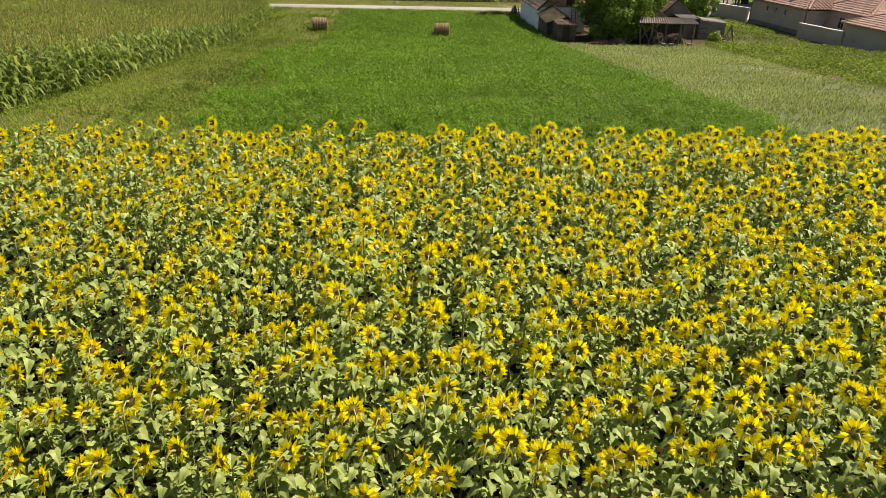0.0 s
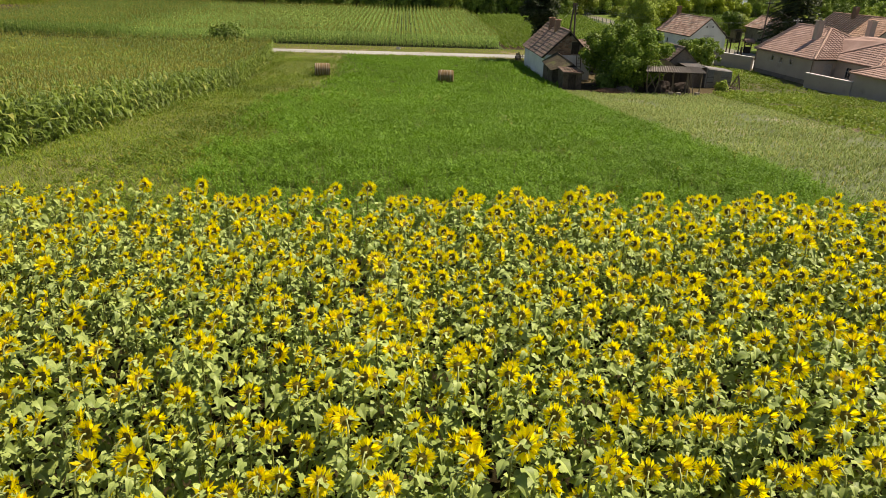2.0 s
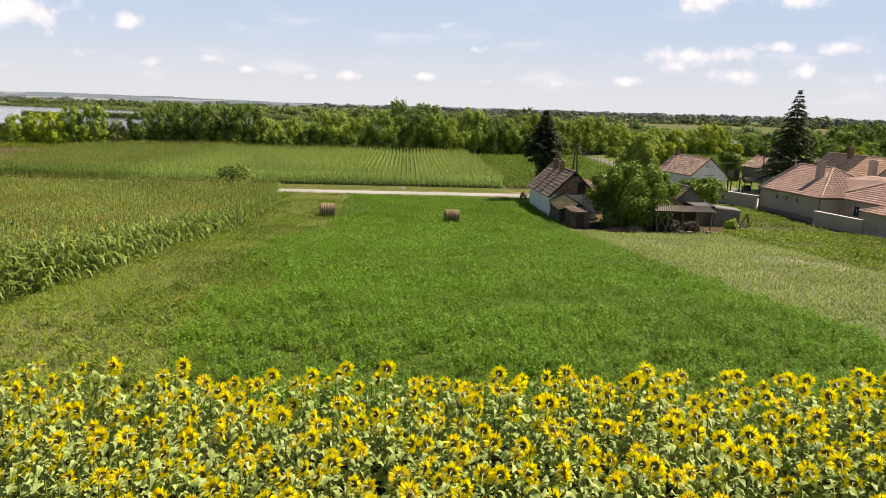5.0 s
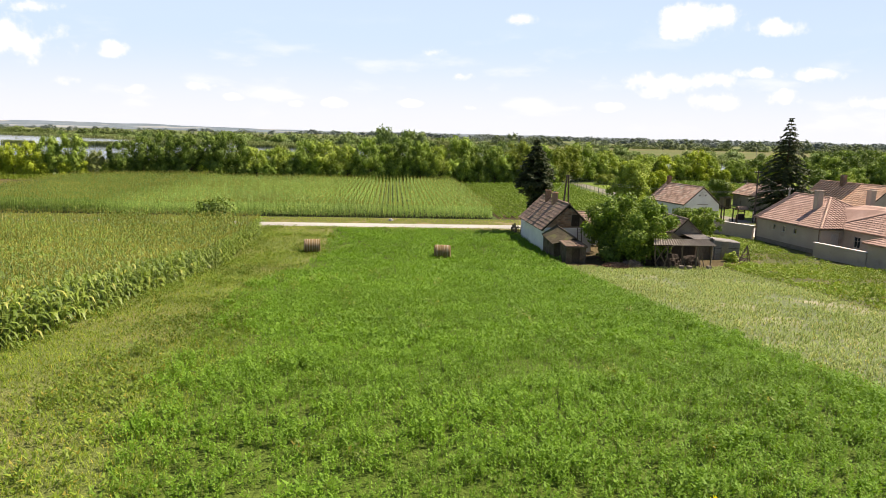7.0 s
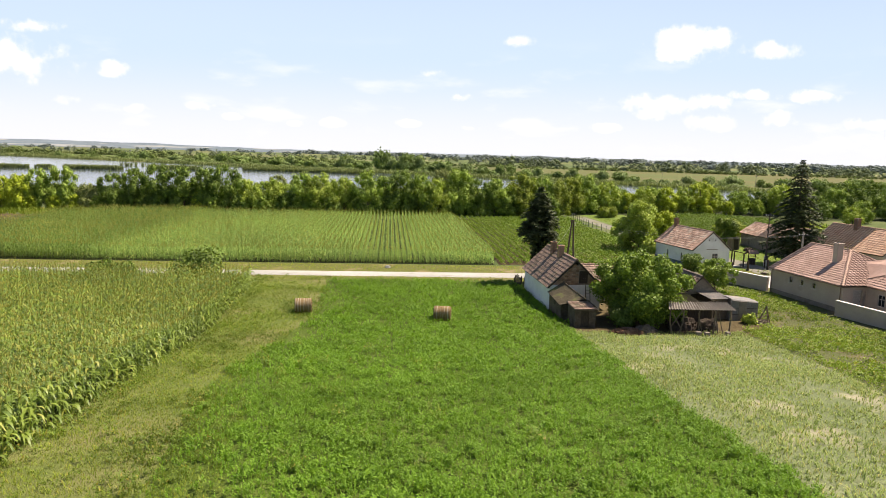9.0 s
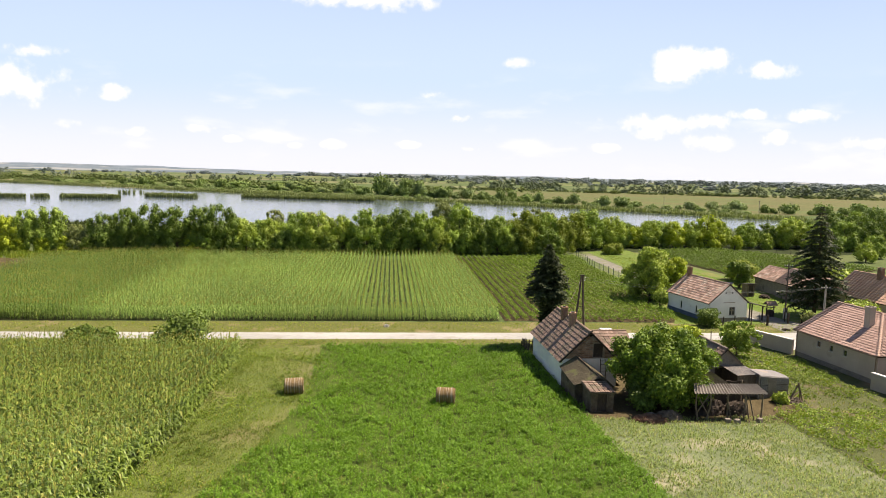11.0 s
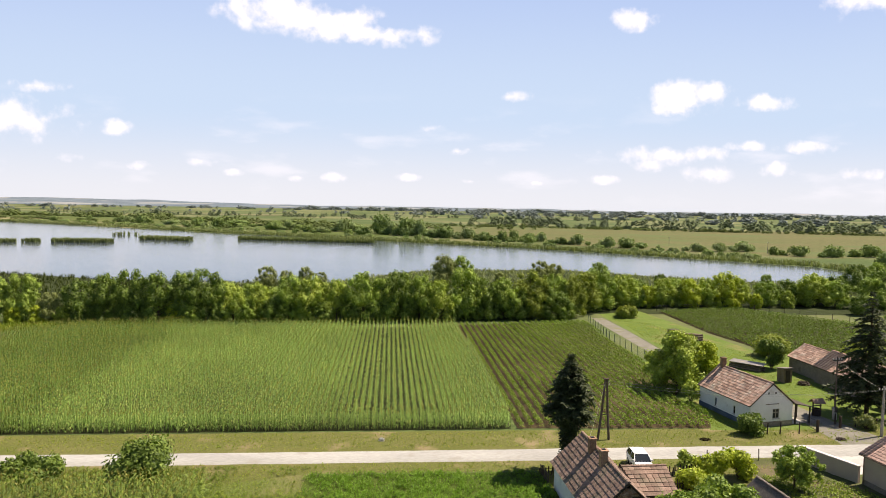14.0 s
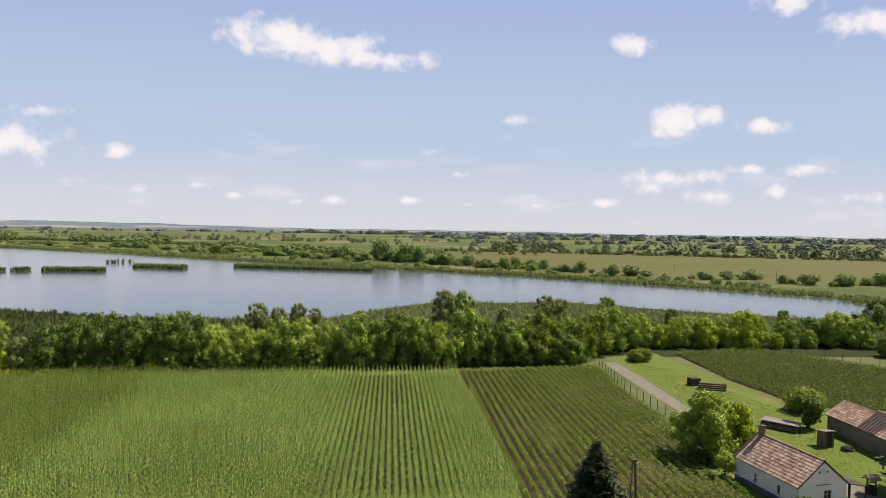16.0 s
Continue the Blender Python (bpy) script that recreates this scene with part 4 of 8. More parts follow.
def corn_plant(seed, height, leaves, segs, tassel=True, reach=1.0):
    r = np.random.default_rng(seed)
    tp = Template()
    ring = []
    for z, rad in ((0, 0.018), (height * 0.92, 0.009)):
        ring += [Vector((math.cos(a) * rad, math.sin(a) * rad, z)) for a in (0.3, 2.4, 4.5)]
    tp.add(ring, [(0, 1, 4, 3), (1, 2, 5, 4), (2, 0, 3, 5)], 0)
    base = r.uniform(0, math.pi)
    for k in range(leaves):
        a = base + (k % 2) * math.pi + r.normal(0, 0.5)
        d = Vector((math.cos(a), math.sin(a), 0))
        s = Vector((-d.y, d.x, 0))
        z0 = height * (0.09 + 0.80 * k / leaves)
        L = reach * height * r.uniform(0.28, 0.40) * (1.0 if k < leaves - 2 else 0.7)
        w = (0.050 if segs == 3 else 0.057) * r.uniform(0.75, 1.3) * height / 2
        prof = [(0, 0, 0.5), (0.33, 0.24, 1.0), (0.70, 0.20, 0.8), (1.0, -0.12, 0.0)] if segs == 3 else [(0, 0, 0.6), (0.5, 0.25, 1.0), (1.0, -0.05, 0.0)]
        up = r.uniform(0.7, 1.5) / reach
        pts = [Vector((0, 0, z0)) + d * (L * u) + Vector((0, 0, L * v * up)) for u, v, _ in prof]
        vs = []
        for p, (_, _, ww) in zip(pts[:-1], prof[:-1]):
            vs += [p - s * w * ww, p + s * w * ww]
        vs.append(pts[-1])
        fs = [(2 * i, 2 * i + 1, 2 * i + 3, 2 * i + 2) for i in range(len(pts) - 2)] + [(len(vs) - 3, len(vs) - 2, len(vs) - 1)]
        tp.add(vs, fs, 0)
    if tassel:
        for k in range(5):
            a = k * 1.26
            d = Vector((math.cos(a) * 0.13, math.sin(a) * 0.13, 0.24 if k else 0.34))
            b = Vector((0, 0, height * 0.90))
            s = Vector((-d.y, d.x, 0)).normalized() * 0.019
            tp.add([b - s, b + s, b + d], [(0, 1, 2)], 1)
    return tp


# corn on the near side of the road
CORN_T = [corn_plant(200 + k, 2.15, 9, 3, True, 0.80) for k in range(10)]
cp = in_rows([(x + 0.1, y) for x, y in CORN_EDGE] + CORN_NEAR[len(CORN_EDGE):], 0.75, 0.34, "y", (0.07, 0.07))
edge_y = np.arange(20.2, 81.8, 0.3)
edge_x = np.interp(edge_y, [p[1] for p in CORN_EDGE[::-1]], [p[0] for p in CORN_EDGE[::-1]])
cp = np.concatenate([cp, np.c_[edge_x + RNG.normal(0.05, 0.08, len(edge_y)), edge_y, ground_z(edge_y)]])
seen_side = cp[:, 0] > -6 - 0.72 * cp[:, 1]
close = seen_side & (cp[:, 1] < 62) & (cp[:, 0] > -27)
cp_far = cp[~close & seen_side]
cp_off = cp[~seen_side]
cp_off = cp_off[RNG.random(len(cp_off)) < 0.4]
stuff("corn_stand", "outer part of the tall corn field", "corn", [corn_plant(240 + k, 2.15, 4, 2, False) for k in range(4)], cp_off, [M_CORN, M_TASSEL])
cs = 0.98 + 0.09 * smooth_noise(cp[close], 0.12) + RNG.normal(0, 0.06, close.sum())
stuff("corn_stand", "tall dense corn with pale tassels", "corn", CORN_T, cp[close], [M_CORN, M_TASSEL], size=cs)
CORN_C = [corn_plant(230 + k, 2.15, 8, 2, True, 0.85) for k in range(8)]
stuff("corn_stand", "tall dense corn reaching towards the road", "corn", CORN_C, cp_far, [M_CORN, M_TASSEL], size=RNG.normal(1.0, 0.06, len(cp_far)) * 1.05)

# corn beyond the road, in rows that run away from it
CORN_F = [corn_plant(260 + k, 1.8, 5, 2, k % 2 == 0, 0.62) for k in range(8)]
pf = in_rows(CORN_FAR, 0.73, 0.37, "y", (0.035, 0.08))
# a headland of cross rows along the road
pf = np.concatenate([pf, in_rows([(-64, 96.3), (11.9, 96.6), (12.3, 99.4), (-64, 99.0)], 0.7, 0.33, "x", (0.05, 0.08))])
fs = 1.06 + 0.10 * (pf[:, 0] < -37.5) + 0.14 * smooth_noise(pf, 0.05, 3.0) + RNG.normal(0, 0.05, len(pf))
tall_part = pf[:, 0] + RNG.normal(0, 1.6, len(pf)) < -37.5 - 0.03 * (pf[:, 1] - 96)
stuff("corn_stand", "lower green corn in clear rows beyond the road", "corn", CORN_F, pf[~tall_part], [M_CORNFAR, M_TASSEL], size=fs[~tall_part])
stuff("corn_stand", "darker green taller corn beyond the road, partly darkened for shade", "corn", CORN_F, pf[tall_part], [M_CORNSHADED, M_TASSEL], size=fs[tall_part])

# alfalfa: finer and denser on the rise, where it is passed closest
def alfalfa_band(y0, y1, density, leaves, leaf, height, spread, seed):
    tps = [stem_tuft(seed + k, leaves, height, spread, leaf) for k in range(12)]
    pts = strewn(ALFALFA, density)
    pts = pts[(pts[:, 1] >= y0) & (pts[:, 1] < y1)]
    n = smooth_noise(pts, 0.22)
    fine = smooth_noise(pts, 0.9, 4.0)
    left = np.interp(pts[:, 1], [p[1] for p in ALF_LEFT[::-1]], [p[0] for p in ALF_LEFT[::-1]])
    edge = np.clip((pts[:, 0] - left) / 5.0, -0.15, 1)
    ok = RNG.random(len(pts)) < np.clip(0.2 + edge + 0.7 * n, 0.1, 1)
    size = 0.95 + 0.25 * n + 0.42 * fine + RNG.normal(0, 0.12, len(pts))
    tall = RNG.random(len(pts)) < 0.004
    size[tall] *= 1.6
    return tps, pts[ok], np.clip(size[ok], 0.4, 2)


for y0, y1, dens, leaves, leaf, h, sp, seed in ((17, 32, 34, 5, 0.055, 0.38, 0.13, 300), (32, 50, 25, 5, 0.068, 0.38, 0.16, 310), (50, 86, 15, 5, 0.09, 0.38, 0.21, 320)):
    tps, pts, size = alfalfa_band(y0, y1, dens, leaves, leaf, h, sp, seed)
    stuff("alfalfa", "lush green alfalfa, uneven and untrodden", "alfalfa", tps, pts, [M_ALFLEAF], size=size)

# weeds that stray into the dry strip
STRIP_IN = [(-20, 17.8), (-6.6, 17.8)] + [(x + 0.6, y) for x, y in ALF_LEFT[::-1][1:]] + [(-8.2, 87.4), (-60, 87.0), (-60, 83.0), (-15.0, 82.6)] + [(x - 0.25, y) for x, y in CORN_EDGE]
wp = strewn(STRIP_IN, 14.0)
w_n = smooth_noise(wp, 0.28, 5.0)
rim = np.clip((-13.6 - wp[:, 0]) / 1.4, 0, 1)
wk = RNG.random(len(wp)) < np.clip(0.35 + 1.6 * w_n + rim, 0.08, 1)
stuff("weeds", "scattered dark green weeds in dry grass", "weeds", [stem_tuft(330 + k, 5, 0.30, 0.16, 0.07) for k in range(6)], wp[wk], [M_WEED], size=RNG.uniform(0.5, 1.25, wk.sum()))
big_w = np.concatenate([strewn([(-13.5, 20), (-2, 20), (-4, 62), (-13.5, 62)], 0.16), strewn([(-2, 20), (12, 20), (12, 60), (-4, 60)], 0.05)])
stuff("weeds", "large dark weed clumps standing out of the meadow", "weeds", [stem_tuft(336 + k, 16, 0.62, 0.28, 0.075) for k in range(5)], big_w, [M_WEED], size=RNG.uniform(0.7, 1.4, len(big_w)))
gp = np.concatenate([strewn(STRIP_IN, 10), strewn([(-14.2, 17.8), (-5.5, 17.8), (-8, 46), (-14.4, 46)], 42), strewn([(-14.6, 46), (-9, 46), (-8.4, 84), (-15.2, 84)], 22)])
stuff("grass", "short dry mown grass", "grass", [blade_tuft(340 + k, 3, 0.15, 0.12, 0.014) for k in range(6)], gp, [M_GRASS])

# pale crop on the other side of the meadow
pp = strewn(PALE, 40)
p_n = smooth_noise(pp * np.array([1, 0.5, 1]), 0.3, 8.0)
pk = RNG.random(len(pp)) < np.clip(0.75 + 0.9 * p_n, 0.2, 1)
stuff("pale_crop", "pale drying low crop, half flattened", "crop", [blade_tuft(350 + k, 4, 0.24, 0.2, 0.026, 0.7) for k in range(8)], pp[pk], [M_PALELEAF], size=RNG.uniform(0.6, 1.15, pk.sum()))

# garden clumps
GARD_IN = [(27.4, 64.6), (26.8, 57.0), (24.9, 45.0), (23.9, 36.0), (23.0, 30.0), (45, 40.0), (58, 54), (40.5, 60.0), (38.4, 70), (39.2, 80.0), (36.5, 83.5), (31.8, 83.5), (31.6, 71.0)]
gd = in_rows(GARD_IN, 0.62, 0.30, "x", (0.08, 0.07))
gd_n = smooth_noise(gd, 0.25, 11.0)
lush = np.interp(gd[:, 1], [36, 52, 54, 56, 57, 65, 66, 68, 69, 72, 73.5, 82], [0.8, 0.8, 0.1, 0.1, 0.95, 0.95, 0.15, 0.15, 0.55, 0.55, 0.9, 0.9])
gk = RNG.random(len(gd)) < np.clip(lush + 0.7 * gd_n, 0.04, 1)
stuff("garden_crop", "leafy vegetable beds with bare strips between", "vegetables", [leaf_tuft(360 + k, 16, 0.36, 0.33, 0.16) for k in range(6)], gd[gk], [M_GARDEN], size=RNG.uniform(0.7, 1.25, gk.sum()))
gs = strewn(GARD_IN, 5)
stuff("grass", "thin grass and weeds among the vegetables", "grass", [blade_tuft(370 + k, 4, 0.25, 0.2, 0.025) for k in range(5)], gs, [M_GRASS])

# row crop beyond the road
rp = in_rows(ROWCROP, 1.09, 0.40, "y", (0.03, 0.07))
r_n = smooth_noise(rp, 0.09, 14.0)
dry_side = np.clip((rp[:, 0] - 13) / 9, 0, 1)
rs = 1.10 + 0.10 * dry_side + 0.25 * r_n + RNG.normal(0, 0.08, len(rp))
rk = rs > 0.45
stuff("row_crop", "low bushy plants in straight rows on brown soil", "crop", [leaf_tuft(380 + k, 20, 0.70, 0.25, 0.17) for k in range(8)], rp[rk], [M_ROWLEAF], size=np.clip(rs[rk], 0.4, 1.5))
pl = in_rows(PLOT, 1.05, 0.6, "y", (0.10, 0.10))
stuff("row_crop", "dark green leafy rows of the garden plot", "crop", [leaf_tuft(390 + k, 14, 0.7, 0.42, 0.24) for k in range(6)], pl, [M_PLOTLEAF], size=RNG.uniform(0.8, 1.2, len(pl)))

# grass of verges and lawns
vg = np.concatenate([strewn([(-70, 84), (12, 85.8), (12, 87.8), (-70, 87.8)], 7), strewn([(-76, 91.0), (60, 91.6), (60, 95.6), (34, 96.2), (-76, 95.4)], 6), strewn([(13, 83), (37, 85), (37, 87.9), (13, 87.9)], 6)])
stuff("grass", "uneven verge grass along the road", "grass", [blade_tuft(400 + k, 4, 0.17, 0.17, 0.024) for k in range(6)], vg, [M_GRASS])
lw = np.concatenate([strewn([(37.5, 97), (43.5, 98), (44.5, 112), (55, 100), (58, 128), (52, 160), (46, 168), (45, 136), (39, 124)], 5), strewn([(34, 96.5), (37, 96), (36.6, 104), (35, 106)], 10)])
stuff("grass", "bright green yard grass", "grass", [blade_tuft(410 + k, 4, 0.2, 0.2, 0.03) for k in range(6)], lw, [M_GRASS])
# tall green weeds at the near edge of the sunflowers
tw = np.c_[RNG.normal(-1.9, 0.35, 46), RNG.normal(5.75, 0.25, 46), np.full(46, 4.4)]
stuff("tall_grass", "tall bright grass tuft among the sunflowers", "grass", [blade_tuft(420 + k, 9, 1.05, 0.4, 0.025) for k in range(5)], tw, [M_GRASS])

fw = strewn([(-100, 148), (-65, 148.5), (-58, 154), (-48, 157), (-100, 160)], 3.0)
stuff("tall_grass", "tall olive grass along the shelter belt", "grass", [blade_tuft(424 + k, 6, 1.1, 0.5, 0.06) for k in range(5)], fw, [M_GRASS])

# reeds
SHORE = [(-260, 300), (-180, 268), (-114, 242), (-86, 231), (-62, 223), (-17, 228), (-2, 251), (13, 266), (62, 274), (94, 251), (138, 229)]
REED_T = [blade_tuft(430 + k, 4, 1.35, 1.1, 0.15, 0.4) for k in range(8)]
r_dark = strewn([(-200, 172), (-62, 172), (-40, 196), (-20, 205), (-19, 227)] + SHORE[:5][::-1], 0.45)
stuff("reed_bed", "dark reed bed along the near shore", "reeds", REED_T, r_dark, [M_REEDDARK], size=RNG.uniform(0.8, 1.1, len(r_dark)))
r_light = strewn([(-60, 190), (60, 192), (180, 196), (166, 246)] + SHORE[::-1][:7], 0.36)
stuff("reed_bed", "pale green reed bed along the near shore", "reeds", REED_T, r_light, [M_REED], size=RNG.uniform(0.7, 1.15, len(r_light)))


def along(path, width, per_m, rng=RNG):
    P = np.array(path, float)
    d = np.hypot(*np.diff(P, axis=0).T)
    n = int(d.sum() * per_m)
    s = rng.uniform(0, d.sum(), n)
    k = np.searchsorted(np.cumsum(d), s).clip(0, len(d) - 1)
    u = 1 - (np.cumsum(d)[k] - s) / d[k]
    Q = P[k] + (P[k + 1] - P[k]) * u[:, None]
    nrm = (P[k + 1] - P[k])[:, ::-1] * np.array([-1, 1]) / d[k][:, None]
    return np.c_[Q + nrm * (rng.random(n) * width)[:, None], np.zeros(n)]


far_bank = [(176, 276), (179, 297), (158, 319), (117, 360), (67, 406), (-12, 456), (-90, 513), (-123, 532), (-241, 625), (-384, 716), (-600, 840)]
rb = along([(p[0] + 1, p[1] + 1) for p in far_bank], -13, 8.0)
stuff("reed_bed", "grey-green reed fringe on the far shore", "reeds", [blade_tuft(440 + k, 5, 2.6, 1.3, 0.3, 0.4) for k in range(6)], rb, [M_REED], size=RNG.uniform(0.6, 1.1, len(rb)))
isl = []
for x0, x1, y0, y1, dep in ((-212, -197, 390, 392, 6), (-194, -187, 395, 396, 6), (-181, -152, 398, 401, 8), (-149, -118, 436, 427, 9), (-183, -168, 478, 488, 2), (-95, -11, 448, 427, 9)):
    n = int((x1 - x0) * dep * (2.2 if dep > 2 else 0.9))
    u = RNG.random(n)
    isl.append(np.c_[x0 + (x1 - x0) * u, y0 + (y1 - y0) * u + RNG.uniform(0, dep, n), np.full(n, 0.02)])
for k, (nm, pts) in enumerate(zip(("reed islet",) * 6, isl)):
    stuff("reed_island", "low island of reeds standing in the lake", "reeds", [blade_tuft(450 + k + j, 6, 2.5, 0.9, 0.24, 0.25) for j in range(4)], pts, [M_REED])

# ---- trees ----


def crown_arrays(seed, lobes, leaf, count, flat=1.0):
    """Pointed leaf sprays on the outside of many overlapping lobes."""
    count = int(count * 1.7)
    r = np.random.default_rng(seed)
    w = np.array([l[3] ** 2 for l in lobes])
    k = r.choice(len(lobes), count, p=w / w.sum())
    L = np.array(lobes)[k]
    d = r.normal(size=(count, 3))
    d[:, 2] = d[:, 2] * 0.9 + 0.25
    d /= np.linalg.norm(d, axis=1)[:, None]
    rad = L[:, 3] * (0.62 + 0.58 * r.random(count))
    lump = 1 + 0.10 * np.sin(d[:, 0] * 7 + k) * np.cos(d[:, 1] * 6 - k) + 0.06 * np.sin(d[:, 2] * 9 + 2 * k)
    C = L[:, :3] + d * (rad * lump)[:, None] * np.array([1, 1, flat])
    n = d + r.normal(0, 0.62, (count, 3))
    n[:, 2] += 0.25
    n /= np.linalg.norm(n, axis=1)[:, None]
    e = np.cross(n, r.normal(size=(count, 3)))
    e /= np.linalg.norm(e, axis=1)[:, None]
    f = np.cross(n, e)
    s = (leaf * r.uniform(0.6, 1.35, count))[:, None]
    V = np.stack([C - e * s * 0.6 - f * s * 0.28, C + f * s * 0.62, C + e * s * 0.6 - f * s * 0.28], 1).reshape(-1, 3)
    V[:, 2] = np.maximum(V[:, 2], 0.05)
    F = np.arange(count)[:, None] * 3 + np.array([[0, 1, 2]])
    return V, F


def core_arrays(seed, lobes, shrink, flat=1.0):
    """The closed inside of a crown: an uneven lump of foliage for every lobe."""
    bm = bmesh.new()
    bmesh.ops.create_icosphere(bm, subdivisions=1, radius=1.0)
    v0 = np.array([v.co for v in bm.verts])
    f0 = np.array([[v.index for v in f.verts] for f in bm.faces])
    bm.free()
    r = np.random.default_rng(seed)
    Vs, Fs = [], []
    for k, (x, y, z, rr) in enumerate(lobes):
        bulge = shrink * rr * (1 + 0.16 * r.normal(size=len(v0)))
        V = v0 * bulge[:, None] * np.array([1, 1, flat]) + np.array([x, y, z])
        V[:, 2] = np.maximum(V[:, 2], 0.06)
        Vs.append(V)
        Fs.append(f0 + len(v0) * k)
    return np.concatenate(Vs), np.concatenate(Fs)


def foliage_mesh(name, seed, lobes, leaf, count, mat, shrink=0.66):
    V, F = crown_arrays(seed, lobes, leaf, count)
    V2, F2 = core_arrays(seed + 1, lobes, shrink)
    return mesh_np(name, np.concatenate([V, V2]), np.concatenate([F, F2 + len(V)]), [mat])


def tree_lobes(r, H, R, bottom, rough=0.0):
    """Rounded lobes of many sizes over the outside of an egg-shaped crown, the larger ones low."""
    lobes = []
    n = int(r.integers(24, 30) * (1 + rough))
    for k in range(n):
        u = (k + 0.5) / n
        z = bottom + (H - bottom) * (0.06 + 0.88 * u)
        wide = R * math.sqrt(max(0.05, 1 - ((u - 0.38) / 0.68) ** 2))
        a = k * 2.4 + r.normal(0, 0.45)
        rr = R * r.uniform(0.19 - 0.07 * rough, 0.36 - 0.12 * rough) * (1.1 - 0.3 * u)
        q = max(0.0, wide * r.uniform(0.72 - 0.15 * rough, 1.12 + 0.10 * rough) - rr * 0.75)
        lobes.append((math.cos(a) * q, math.sin(a) * q, min(z, H - rr * 0.9), rr))
    lobes.append((0.0, 0.0, bottom + (H - bottom) * 0.42, R * 0.52))
    return lobes


def tree(name, label, category, loc, H, R, mat, seed, leaves=2000, leaf=0.42, bottom=0.12, group="", trunk_r=None, rough=0.0):
    """Trunk with limbs, and a crown of single leaves."""
    r = np.random.default_rng(seed)
    lobes = tree_lobes(r, H, R, H * bottom, rough)
    ob = thing(name, label, category, loc, 0, group)
    bm = bmesh.new()
    tr = trunk_r or H * 0.022
    fork = H * 0.42
    lean = r.normal(0, 0.03, 2) * H
    tube(bm, [(0, 0, -0.05), (lean[0] * 0.3, lean[1] * 0.3, fork * 0.5), (lean[0] * 0.6, lean[1] * 0.6, fork), (lean[0], lean[1], H * 0.8)], [tr * 1.25, tr, tr * 0.8, tr * 0.2], 7)
    for x, y, z, rr in lobes[:9]:
        s = Vector((lean[0] * 0.45, lean[1] * 0.45, min(fork * r.uniform(0.55, 1.1), z * 0.75)))
        e = Vector((x, y, z))
        m = (s + e) / 2 + Vector((0, 0, 0.06 * H))
        tube(bm, [s, m, e], [tr * 0.5, tr * 0.32, tr * 0.1], 5)
    part("trunk", bm, M_BARK, ob)
    crown = new("crown", foliage_mesh("crown", seed + 5, lobes, leaf, leaves, mat))
    crown.parent = ob
    return ob


def bush(name, label, loc, H, R, mat, seed, leaves=900, leaf=0.3, group="", category="bush"):
    r = np.random.default_rng(seed)
    lobes = []
    for k in range(int(r.integers(6, 10))):
        a, q = k * 2.4, R * r.uniform(0.15, 0.6)
        rr = R * r.uniform(0.35, 0.55)
        lobes.append((math.cos(a) * q, math.sin(a) * q, min(H - rr * 0.8, H * r.uniform(0.18, 0.72)), min(rr, H * 0.45)))
    ob = thing(name, label, category, loc, 0, group)
    bm = bmesh.new()
    for x, y, z, rr in lobes:
        tube(bm, [(x * 0.1, y * 0.1, -0.05), (x * 0.6, y * 0.6, z * 0.6), (x, y, z)], [0.05, 0.035, 0.012], 5)
    part("trunk", bm, M_BARK, ob)
    crown = new("foliage", foliage_mesh("foliage", seed + 3, lobes, leaf, leaves, mat))
    crown.parent = ob
    return ob


